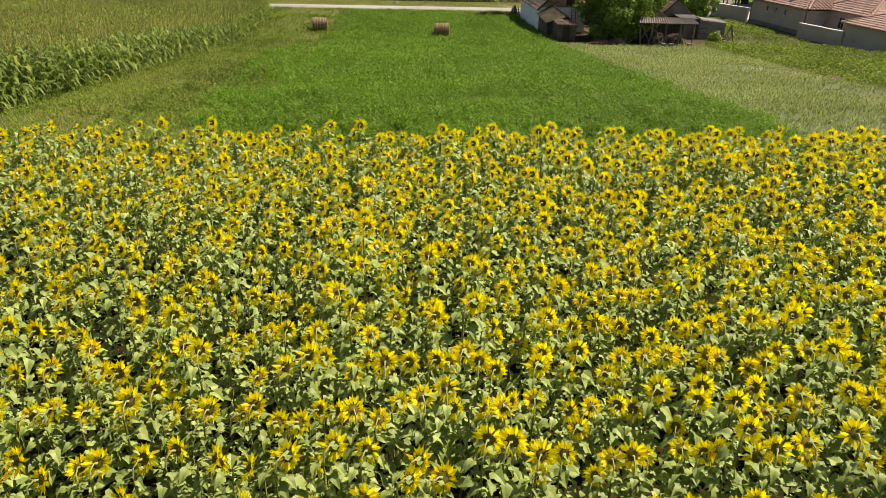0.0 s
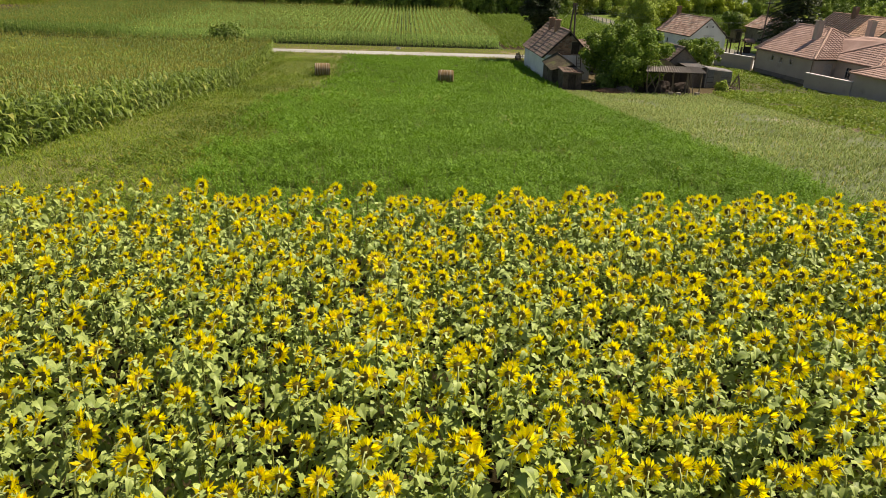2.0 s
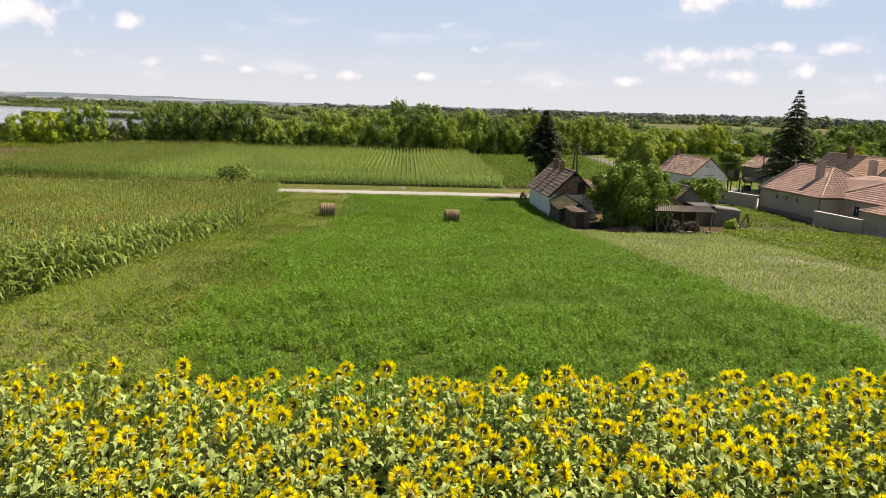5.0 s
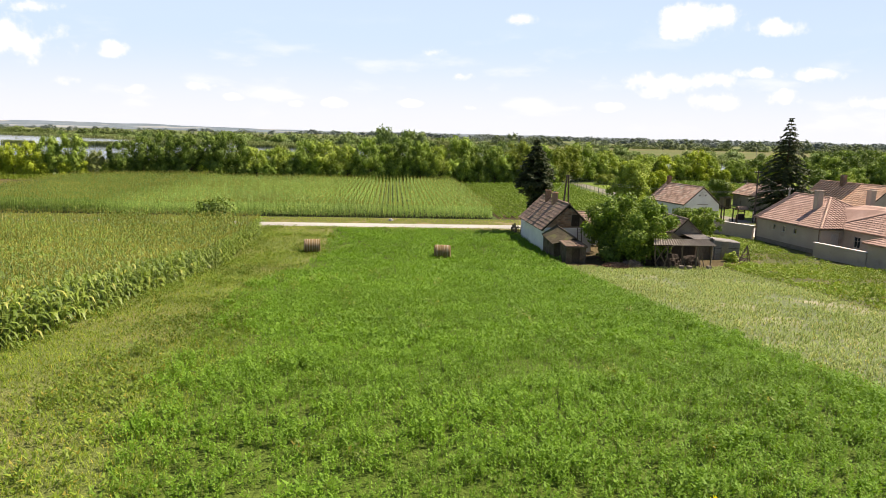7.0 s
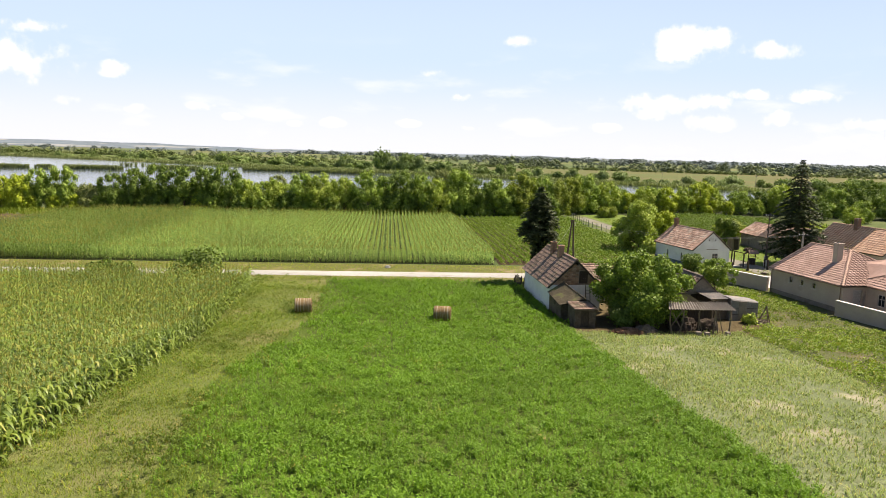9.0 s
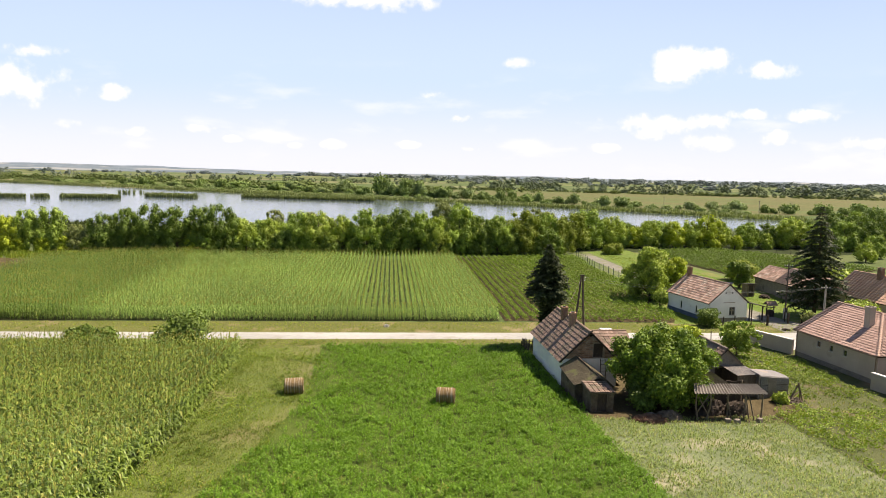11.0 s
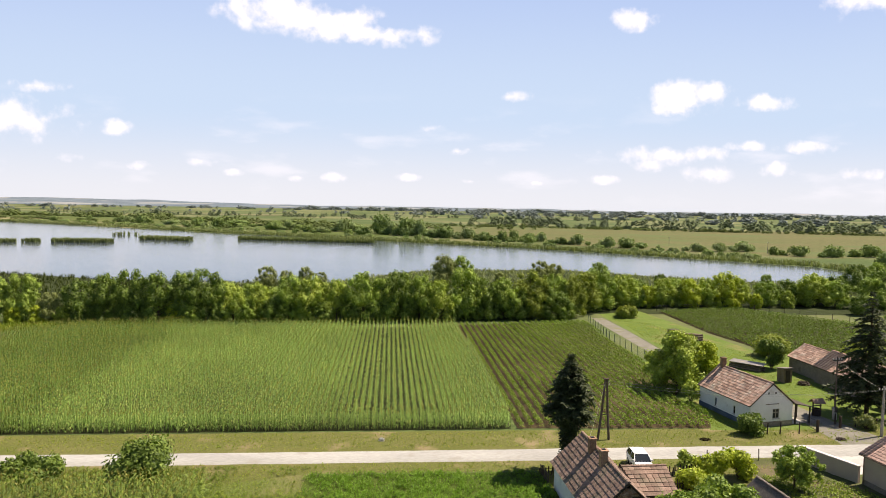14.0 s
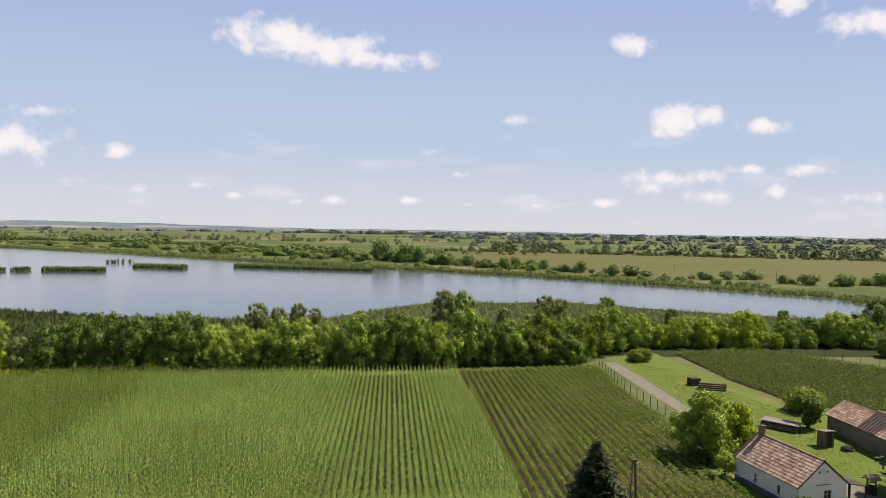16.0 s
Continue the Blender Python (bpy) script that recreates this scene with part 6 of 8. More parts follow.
def ridge_caps(parent, a, b, mat, r=0.11, step=0.4):
    a, b = Vector(a), Vector(b)
    n = max(1, round((b - a).length / step))
    d = (b - a) / n
    bm = bmesh.new()
    side = d.cross(Vector((0, 0, 1))).normalized()
    upv = side.cross(d).normalized()
    rings = []
    for k in range(n):
        for c, rr in ((a + d * k, r * 1.08), (a + d * (k + 0.96), r * 0.88)):
            rings.append([bm.verts.new(c + side * math.cos(t) * rr * 1.2 + upv * math.sin(t) * rr) for t in np.linspace(-0.35, math.pi + 0.35, 6)])
    for r0, r1 in zip(rings, rings[1:]):
        for i in range(5):
            bm.faces.new((r0[i], r0[i + 1], r1[i + 1], r1[i]))
    part("ridge_cap", bm, mat, parent)


def window_at(parent, axis, at, u0, u1, z0, z1, sign, bars=1, name="window", frame_mat=None, pane_mat=None):
    """Frame, cross bars and pane set into an opening of a wall; sign: which way is outside."""
    fm = frame_mat or M_FRAME
    t = 0.05

    def bx(bm, a, b, c, d, near, far):
        lo, hi = sorted((at + sign * near, at + sign * far))
        if axis == "x":
            box(bm, a, lo, c, b, hi, d)
        else:
            box(bm, lo, a, c, hi, b, d)

    bm = bmesh.new()
    bx(bm, u0, u1, z0, z0 + t, -0.12, -0.04)
    bx(bm, u0, u1, z1 - t, z1, -0.12, -0.04)
    bx(bm, u0, u0 + t, z0 + t, z1 - t, -0.12, -0.04)
    bx(bm, u1 - t, u1, z0 + t, z1 - t, -0.12, -0.04)
    for k in range(bars):
        m = u0 + (u1 - u0) * (k + 1) / (bars + 1)
        bx(bm, m - 0.02, m + 0.02, z0 + t, z1 - t, -0.11, -0.05)
    if bars and z1 - z0 > 0.8:
        zm = z0 + (z1 - z0) * 0.62
        bx(bm, u0 + t, u1 - t, zm - 0.02, zm + 0.02, -0.108, -0.052)
    w = part(name, bm, fm, parent)
    bm = bmesh.new()
    bx(bm, u0 + t, u1 - t, z0 + t, z1 - t, -0.09, -0.08)
    part("pane", bm, pane_mat or M_PANE, w)
    bm = bmesh.new()
    bx(bm, u0 - 0.06, u1 + 0.06, z0 - 0.06, z0 - 0.004, -0.10, 0.06)
    part("sill", bm, M_CONCRETE, w)
    return w


def gable_wall(w0, w1, y0, y1, z0, apex_x, apex_z, hole=None):
    """The triangle of wall under a roof; hole: an opening (x0, x1, z0, z1)."""
    bm = bmesh.new()

    def prism(pts):
        a = [bm.verts.new((x, y0, z)) for x, z in pts]
        b = [bm.verts.new((x, y1, z)) for x, z in pts]
        bm.faces.new(a)
        bm.faces.new(b[::-1])
        n = len(pts)
        for i in range(n):
            bm.faces.new((a[(i + 1) % n], a[i], b[i], b[(i + 1) % n]))

    if not hole:
        prism([(w0, z0), (w1, z0), (apex_x, apex_z)])
        return bm

    def top(x):
        return z0 + (apex_z - z0) * ((x - w0) / (apex_x - w0) if x < apex_x else (w1 - x) / (w1 - apex_x))

    h0, h1, hz0, hz1 = hole
    prism([(w0, z0), (h0, z0), (h0, top(h0))])
    prism([(h1, z0), (w1, z0), (h1, top(h1))])
    if hz0 > z0 + 0.01:
        prism([(h0, z0), (h1, z0), (h1, hz0), (h0, hz0)])
    pts = [(h0, hz1), (h1, hz1), (h1, top(h1))] + ([(apex_x, apex_z)] if h0 < apex_x < h1 else []) + [(h0, top(h0))]
    prism(pts)
    return bm


def chimney_parts(parent, x, y, z0, z1, w, mat, cap_mat):
    bm = boxes((x - w / 2, y - w / 2, z0, x + w / 2, y + w / 2, z1), (x - w / 2 - 0.05, y - w / 2 - 0.05, z1, x + w / 2 + 0.05, y + w / 2 + 0.05, z1 + 0.10), bevel=0.012)
    c = part("chimney", bm, mat, parent)
    part("flue", boxes((x - w / 4, y - w / 4, z1 + 0.09, x + w / 4, y + w / 4, z1 + 0.16)), M_IRON, c)
    return c


def brick_face(parent, w0, w1, z0, apex_x, apex_z, y, hole, bw=0.34, bh=0.17, limit=300):
    """Bricks laid on the gable triangle, each a piece proud of the mortar."""
    me = bpy.data.meshes.new("brick")
    bm = boxes((-bw * 0.46, -0.03, -bh * 0.43, bw * 0.46, 0.03, bh * 0.43), bevel=0.008)
    bm.to_mesh(me)
    bm.free()
    me.materials.append(M_BRICK)
    r = np.random.default_rng(5)
    n = 0
    for k in range(int((apex_z - z0) / bh)):
        z = z0 + bh * (k + 0.5)
        f = (z + bh * 0.5 - z0) / (apex_z - z0)
        xa, xb = w0 + (apex_x - w0) * f, w1 - (w1 - apex_x) * f
        x = xa + bw * (0.5 + 0.25 * (k % 2))
        while x < xb - bw * 0.4 and n < limit:
            if not (hole[0] - bw * 0.5 < x < hole[1] + bw * 0.5 and hole[2] - bh * 0.5 < z < hole[3] + bh * 0.5):
                shared("brick", me, parent, Matrix.Translation((x, y + r.normal(0, 0.004), z)))
                n += 1
            x += bw


def corrugated(quad, waves, amp=0.035, mat=None):
    """A wavy sheet on the quad a, b (lower edge), c, d (upper edge); the waves run up the slope."""
    a, b, c, d = (Vector(p) for p in quad)
    n = (b - a).cross(d - a).normalized()
    if n.z < 0:
        n = -n
    bm = bmesh.new()
    cols = waves * 4
    rows = []
    for k in range(cols + 1):
        u = k / cols
        o = n * (amp * math.cos(2 * math.pi * waves * u))
        p, q = a.lerp(b, u) + o, d.lerp(c, u) + o
        rows.append([bm.verts.new(v) for v in (p, q, p - n * 0.02, q - n * 0.02)])
    for r0, r1 in zip(rows, rows[1:]):
        bm.faces.new((r0[0], r1[0], r1[1], r0[1]))
        bm.faces.new((r0[3], r1[3], r1[2], r0[2]))
        bm.faces.new((r0[0], r0[2], r1[2], r1[0]))
        bm.faces.new((r1[1], r1[3], r0[3], r0[1]))
    for r in (rows[0], rows[-1]):
        bm.faces.new((r[0], r[1], r[3], r[2]))
    return bm


def farmhouse():
    """The old long farmhouse, its gable towards the meadow. Local x across, y away along the ridge."""
    W, L, E, R, T = 2.35, 10.1, 2.4, 4.66, 0.35
    ob = thing("farmhouse", "old whitewashed farmhouse with brown tiled roof and brick gable", "house", (15.45, 71.95, 0), 1.5)
    part("wall", wall_bm("y", 0, L, -W, -W + T, 0, E), M_WHITE, ob)
    part("wall", wall_bm("y", 0, L, W - T, W, 0, E, [(3.0, 4.0, 0.05, 2.0), (6.0, 6.9, 1.0, 2.0)]), M_WHITE, ob)
    part("wall", wall_bm("x", -W + T, W - T, 0, T, 0, E), M_WHITE, ob)
    part("wall", wall_bm("x", -W + T, W - T, L - T, L, 0, E, [(-1.3, -0.5, 0.9, 2.0), (0.5, 1.3, 0.9, 2.0)]), M_WHITE, ob)
    window_at(ob, "x", L, -1.3, -0.5, 0.9, 2.0, 1)
    window_at(ob, "x", L, 0.5, 1.3, 0.9, 2.0, 1)
    window_at(ob, "y", W, 6.0, 6.9, 1.0, 2.0, 1)
    door = part("door", boxes((W - 0.14, 3.02, 0.06, W - 0.08, 3.98, 1.98), bevel=0.01), M_WOOD, ob)
    part("handle", bar((W - 0.08, 3.12, 1.02), (W - 0.02, 3.12, 1.02), 0.015), M_IRON, door)
    hole = (0.30, 1.12, E + 0.12, E + 1.28)
    g = part("gable", gable_wall(-W, W, 0.03, 0.28, E, 0, R - 0.05, hole), M_MORTAR, ob, "weathered brick gable")
    brick_face(g, -W + 0.05, W - 0.05, E + 0.02, 0, R - 0.08, 0.03, hole)
    hatch = part("hatch", boxes(*[(0.32 + 0.2 * k, 0.08, E + 0.13, 0.32 + 0.2 * k + 0.185, 0.12, E + 1.27) for k in range(4)]), M_WOODDARK, g, "dark boarded loft hatch")
    part("brace", boxes((0.33, 0.045, E + 0.35, 1.1, 0.08, E + 0.45), (0.33, 0.045, E + 0.95, 1.1, 0.08, E + 1.05)), M_WOODDARK, hatch)
    part("gable", gable_wall(-W, W, L - 0.28, L - 0.02, E, 0, R - 0.05), M_WHITE, ob)
    o, y0, y1 = 0.28, -0.08, L + 0.2
    ez = E - o * (R - E) / W
    bm = bmesh.new()
    slab(bm, [(-W - o, y0, ez), (-W - o, y1, ez), (0, y1, R), (0, y0, R)], 0.10)
    slab(bm, [(W + o, y1, ez), (W + o, y0, ez), (0, y0, R), (0, y1, R)], 0.10)
    roof = part("roof", bm, M_WOODDARK, ob)
    tile_slope(roof, M_TILE_OLD, (-W - o, y0, ez), (-W - o, y1, ez), (0, y0, R), (0, y1, R), 0.52, 0.42, 1, 220)
    tile_slope(roof, M_TILE_OLD, (W + o, y0, ez), (W + o, y1, ez), (0, y0, R), (0, y1, R), 0.52, 0.42, 2, 60)
    ridge_caps(roof, (0, y0, R + 0.02), (0, y1, R + 0.02), M_TILE_OLD)
    for y in (4.1, 6.7):
        chimney_parts(ob, -0.35, y, R - 0.75, R + 0.72, 0.52, M_BRICK, M_GREYWALL)
    # side wing towards the yard
    wy0, wy1, wx = 4.6, 7.9, 5.2
    part("wall", wall_bm("x", W + 0.004, wx, wy0, wy0 + 0.3, 0, 2.0, [(3.6, 4.4, 0.05, 1.9)]), M_WHITE, ob)
    part("wall", wall_bm("y", wy0 + 0.3, wy1, wx - 0.3, wx, 0, 2.0), M_WHITE, ob)
    part("wall", wall_bm("x", W + 0.004, wx - 0.3, wy1 - 0.3, wy1, 0, 2.0), M_WHITE, ob)
    part("porch_post", boxes((wx - 0.02, wy0 - 0.75, 0, wx + 0.30, wy0 - 0.45, 1.85), bevel=0.02), M_WHITE, ob)
    part("door", boxes((3.62, wy0 + 0.1, 0.06, 4.38, wy0 + 0.16, 1.88), bevel=0.01), M_WOODDARK, ob)
    bm = bmesh.new()
    slab(bm, [(W - 0.6, wy0 - 0.85, 1.95), (wx + 0.35, wy0 - 0.85, 1.95), (wx + 0.35, wy0 + 1.7, 3.25), (W - 0.9, wy0 + 1.7, 3.25)], 0.08)
    slab(bm, [(wx + 0.35, wy1 + 0.4, 2.0), (W - 0.6, wy1 + 0.4, 2.0), (W - 0.9, wy0 + 1.7, 3.25), (wx + 0.35, wy0 + 1.7, 3.25)], 0.08)
    wr = part("wing_roof", bm, M_WOODDARK, ob)
    tile_slope(wr, M_TILE_OLD, (W + 0.1, wy0 - 0.85, 1.95), (wx + 0.35, wy0 - 0.85, 1.95), (W - 0.5, wy0 + 1.7, 3.25), (wx + 0.35, wy0 + 1.7, 3.25), 0.46, 0.4, 3, 90)
    tile_slope(wr, M_TILE_OLD, (wx + 0.35, wy1 + 0.4, 2.0), (W + 0.1, wy1 + 0.4, 2.0), (wx + 0.35, wy0 + 1.7, 3.25), (W - 0.5, wy0 + 1.7, 3.25), 0.46, 0.4, 4, 60)
    ridge_caps(wr, (W - 0.5, wy0 + 1.7, 3.28), (wx + 0.35, wy0 + 1.7, 3.28), M_TILE_OLD)
    part("gable", boxes((wx - 0.28, wy0 + 0.3, 2.0, wx - 0.05, wy1 - 0.3, 2.6)), M_WHITE, ob)
    return ob


farmhouse()


def ladder(loc, rot, H=2.6, lean=0.55):
    ob = thing("ladder", "old wooden ladder leaning on the gable wall", "ladder", loc, rot)
    for x in (-0.2, 0.2):
        part("rail", boxes((x - 0.03, -0.025, 0, x + 0.03, 0.025, H)), M_WOODDARK, ob)
    for k in range(8):
        part("rung", bar((-0.2, 0, 0.25 + k * 0.3), (0.2, 0, 0.25 + k * 0.3), 0.018), M_WOODDARK, ob)
    ob.rotation_euler = (radians(-math.degrees(math.asin(lean / H))), 0, radians(rot))
    return ob


ladder((16.5, 71.15, 0), 0, 2.5, 0.62)


def lean_to():
    ob = thing("lean_to", "low lean-to with dark corrugated roof against the farmhouse", "shed", (13.15, 67.9, 0), 1.5)
    part("wall", wall_bm("y", 0, 3.95, 0, 0.2, 0, 1.55), M_RUIN, ob)
    part("wall", wall_bm("x", 0.2, 2.9, 0, 0.2, 0, 1.45, [(1.3, 2.1, 0.05, 1.4)]), M_RUIN, ob)
    part("wall", wall_bm("y", 0.2, 3.95, 2.7, 2.9, 0, 1.35), M_RUIN, ob)
    part("door", boxes(*[(1.32 + 0.19 * k, 0.08, 0.06, 1.32 + 0.19 * k + 0.175, 0.13, 1.38) for k in range(4)]), M_WOODDARK, ob)
    r0, r1 = (1.95, -0.15, 1.98), (1.25, 4.0, 2.62)
    part("roof_sheet", corrugated([(-0.18, -0.2, 1.45), (-0.18, 3.95, 1.75), r1, r0], 22, 0.03), M_SHEETDARK, ob, "dark corrugated sheet")
    part("roof_sheet", corrugated([(3.05, 3.95, 1.40), (3.05, -0.2, 1.25), r0, r1], 22, 0.03), M_SHEETDARK, ob, "mossy corrugated sheet")
    part("ridge_board", bar((r0[0], r0[1], r0[2] + 0.03), (r1[0], r1[1], r1[2] + 0.03), 0.06), M_RUIN, ob)
    bm = bmesh.new()
    for p in ((0.2, 0.1, 1.45), ):
        v = [bm.verts.new(q) for q in ((0.02, 0.1, 1.45), (2.86, 0.1, 1.3), (1.95, 0.1, 1.93))]
        w = [bm.verts.new((q.co.x, 0.2, q.co.z)) for q in v]
        bm.faces.new(v)
        bm.faces.new(w[::-1])
        for i in range(3):
            bm.faces.new((v[i], w[i], w[(i + 1) % 3], v[(i + 1) % 3]))
    part("gable", bm, M_WOODDARK, ob)


lean_to()


def box_shed():
    ob = thing("small_shed", "crumbling plastered hut with reddish tile roof", "shed", (13.7, 65.6, 0), 2)
    part("wall", wall_bm("y", 0, 2.0, 0, 0.2, 0, 1.5), M_RUIN, ob)
    part("wall", wall_bm("y", 0, 2.0, 1.55, 1.75, 0, 1.5), M_RUIN, ob)
    part("wall", wall_bm("x", 0.2, 1.55, 0, 0.2, 0, 1.5, [(0.5, 1.2, 0.05, 1.4)]), M_RUIN, ob)
    part("wall", wall_bm("x", 0.2, 1.55, 1.8, 2.0, 0, 1.5), M_RUIN, ob)
    part("door", boxes(*[(0.51 + 0.17 * k, 0.08, 0.06, 0.51 + 0.17 * k + 0.16, 0.12, 1.38) for k in range(4)]), M_WOODDARK, ob)
    roof = part("roof", slab(bmesh.new(), [(-0.12, -0.12, 1.56), (1.87, -0.12, 1.52), (1.87, 2.12, 1.70), (-0.12, 2.12, 1.74)], 0.08), M_RUIN, ob)
    tile_slope(roof, M_TILE_OLD, (-0.1, -0.1, 1.56), (1.85, -0.1, 1.52), (-0.1, 2.1, 1.74), (1.85, 2.1, 1.70), 0.36, 0.36, 6, 60, 0.02)


box_shed()


def open_shed():
    """A shelter on crooked posts with a corrugated roof."""
    ob = thing("open_shed", "ramshackle open shed with grey corrugated roof on posts", "shed", (20.6, 63.5, 0), -1.5)
    part("roof_sheet", corrugated([(0, 0, 2.02), (5.45, 0, 1.98), (5.2, 1.25, 2.36), (0.45, 1.25, 2.36)], 24, 0.045), M_ASBESTOS, ob)
    r = np.random.default_rng(3)
    for k, (x, y) in enumerate([(0.25, 0.2), (1.3, 0.15), (2.6, 0.2), (3.9, 0.2), (5.15, 0.15), (1.1, 2.6), (2.6, 2.7), (4.8, 2.6)]):
        part("post", tube(bmesh.new(), [(x + r.normal(0, 0.10), y, -0.05), (x, y, 1.0), (x, y, 1.99 if y < 1 else 2.2)], [0.07, 0.06, 0.055], 6), M_WOOD, ob)
    for a, b in (((0.25, 0.15, 0.4), (1.2, 0.15, 1.9)), ((1.2, 0.12, 0.3), (0.4, 0.12, 1.7)), ((4.2, 0.12, 0.1), (3.9, 0.2, 1.9)), ((4.6, 0.1, 0.0), (4.15, 0.2, 1.8)), ((2.9, 0.1, 0.0), (2.5, 0.2, 1.7))):
        part("brace", bar(a, b, 0.04), M_WOOD, ob)
    part("beam", bar((0.1, 0.2, 1.95), (5.3, 0.2, 1.92), 0.06), M_WOODDARK, ob)
    for k in range(12):
        part("board", boxes((0.9 + 0.35 * k, 2.75, 0, 0.9 + 0.35 * k + 0.33, 2.8, 2.05 + 0.03 * (k % 3))), M_WOODDARK, ob)
    part("roof_sheet", corrugated([(1.0, 1.35, 2.25), (3.2, 1.35, 2.25), (2.6, 3.0, 2.72), (0.9, 3.0, 2.72)], 12, 0.04), M_SHEETDARK, ob, "second mossy sheet behind")
    part("post", bar((1.0, 2.9, 0), (1.0, 2.9, 2.68), 0.06), M_WOOD, ob)
    part("post", bar((2.6, 2.9, 0), (2.6, 2.9, 2.68), 0.06), M_WOOD, ob)


open_shed()


def gabled_shed():
    W, L, E, R = 1.55, 4.2, 2.1, 3.5
    ob = thing("outbuilding", "narrow plastered outbuilding with mossy corrugated roof", "shed", (26.75, 71.0, 0), 3)
    part("wall", wall_bm("y", 0, L, -W, -W + 0.25, 0, E, [(0.5, 1.0, 1.1, 1.6)]), M_WHITE, ob)
    window_at(ob, "y", -W, 0.5, 1.0, 1.1, 1.6, -1, 0)
    part("wall", wall_bm("y", 0, L, W - 0.25, W, 0, E), M_GREYWALL, ob)
    part("wall", wall_bm("x", -W + 0.25, W - 0.25, 0, 0.25, 0, E, [(-0.9, -0.1, 0.05, 1.9)]), M_GREYWALL, ob)
    part("door", boxes((-0.88, 0.08, 0.06, -0.12, 0.13, 1.88), bevel=0.01), M_WOODDARK, ob)
    part("wall", wall_bm("x", -W + 0.25, W - 0.25, L - 0.25, L, 0, E), M_GREYWALL, ob)
    for y in (0.0, L - 0.25):
        part("gable", gable_wall(-W, W, y, y + 0.25, E, 0, R - 0.03), M_GREYWALL, ob)
    o = 0.25
    ez = E - o * (R - E) / W
    part("roof_sheet", corrugated([(-W - o, 1.0, ez), (-W - o, L + 0.15, ez), (0, L + 0.15, R + 0.04), (0, 1.0, R + 0.04)], 22, 0.03), M_ASBESTOS, ob)
    part("roof_sheet", corrugated([(W + o, L + 0.15, ez), (W + o, -0.25, ez), (0, -0.25, R + 0.04), (0, L + 0.15, R + 0.04)], 26, 0.03), M_ASBESTOS, ob)
    roof = part("roof", slab(bmesh.new(), [(-W - o, -0.25, ez), (-W - o, 0.98, ez), (0, 0.98, R), (0, -0.25, R)], 0.06), M_WOODDARK, ob)
    tile_slope(roof, M_TILE_OLD, (-W - o, -0.25, ez), (-W - o, 0.98, ez), (0, -0.25, R), (0, 0.98, R), 0.4, 0.36, 8, 60)
    ridge_caps(ob, (0, -0.25, R + 0.06), (0, L + 0.15, R + 0.06), M_GREYWALL, 0.09)


gabled_shed()


def tank_hut():
    """Two joined huts: a rounded grey one and a boarded one."""
    ob = thing("trailer_hut", "grey sheet-roofed hut like an old trailer body", "shed", (28.55, 68.6, 0), 10)
    bm = bmesh.new()
    prof = [(0.0, 0.0), (0.0, 1.82), (0.06, 1.92), (0.5, 1.99), (1.1, 2.02), (1.7, 2.0), (2.14, 1.93), (2.2, 1.82), (2.2, 0.0)]
    a = [bm.verts.new((0, y, z)) for y, z in prof]
    b = [bm.verts.new((2.7, y, z * 0.84)) for y, z in prof]
    bm.faces.new(a[::-1])
    bm.faces.new(b)
    for i in range(len(prof) - 1):
        bm.faces.new((a[i], b[i], b[i + 1], a[i + 1]))
    part("body", bm, M_ZINC, ob)
    part("door", boxes((0.7, -0.03, 0.1, 1.5, 0.0, 1.7), bevel=0.008), M_GREYWALL, ob)
    for z in (0.55, 1.05):
        part("band", boxes((0.02, -0.025, z, 2.66, 0.002, z + 0.04)), M_WOODDARK, ob)
    part("pipe", bar((-0.10, 0.05, 0), (-0.10, 0.05, 1.9), 0.06), M_POLECON, ob)
    hut = thing("boarded_hut", "brown boarded hut with weathered flat roof", "shed", (26.75, 68.9, 0), 10)
    for k in range(9):
        part("board", boxes((0.2 * k, 0, 0, 0.2 * k + 0.19, 0.05, 1.85)), M_WOOD, hut)
    part("side_wall", boxes((0, 0.05, 0, 0.06, 2.0, 1.85)), M_WOODDARK, hut)
    part("side_wall", boxes((1.72, 0.05, 0, 1.78, 2.0, 1.85)), M_WOODDARK, hut)
    part("back_wall", boxes((0.06, 1.94, 0, 1.72, 2.0, 1.85)), M_WOODDARK, hut)
    part("roof_sheet", corrugated([(-0.15, -0.15, 1.9), (1.95, -0.15, 1.9), (1.95, 2.1, 2.12), (-0.15, 2.1, 2.12)], 10, 0.025), M_ZINC, hut)


tank_hut()


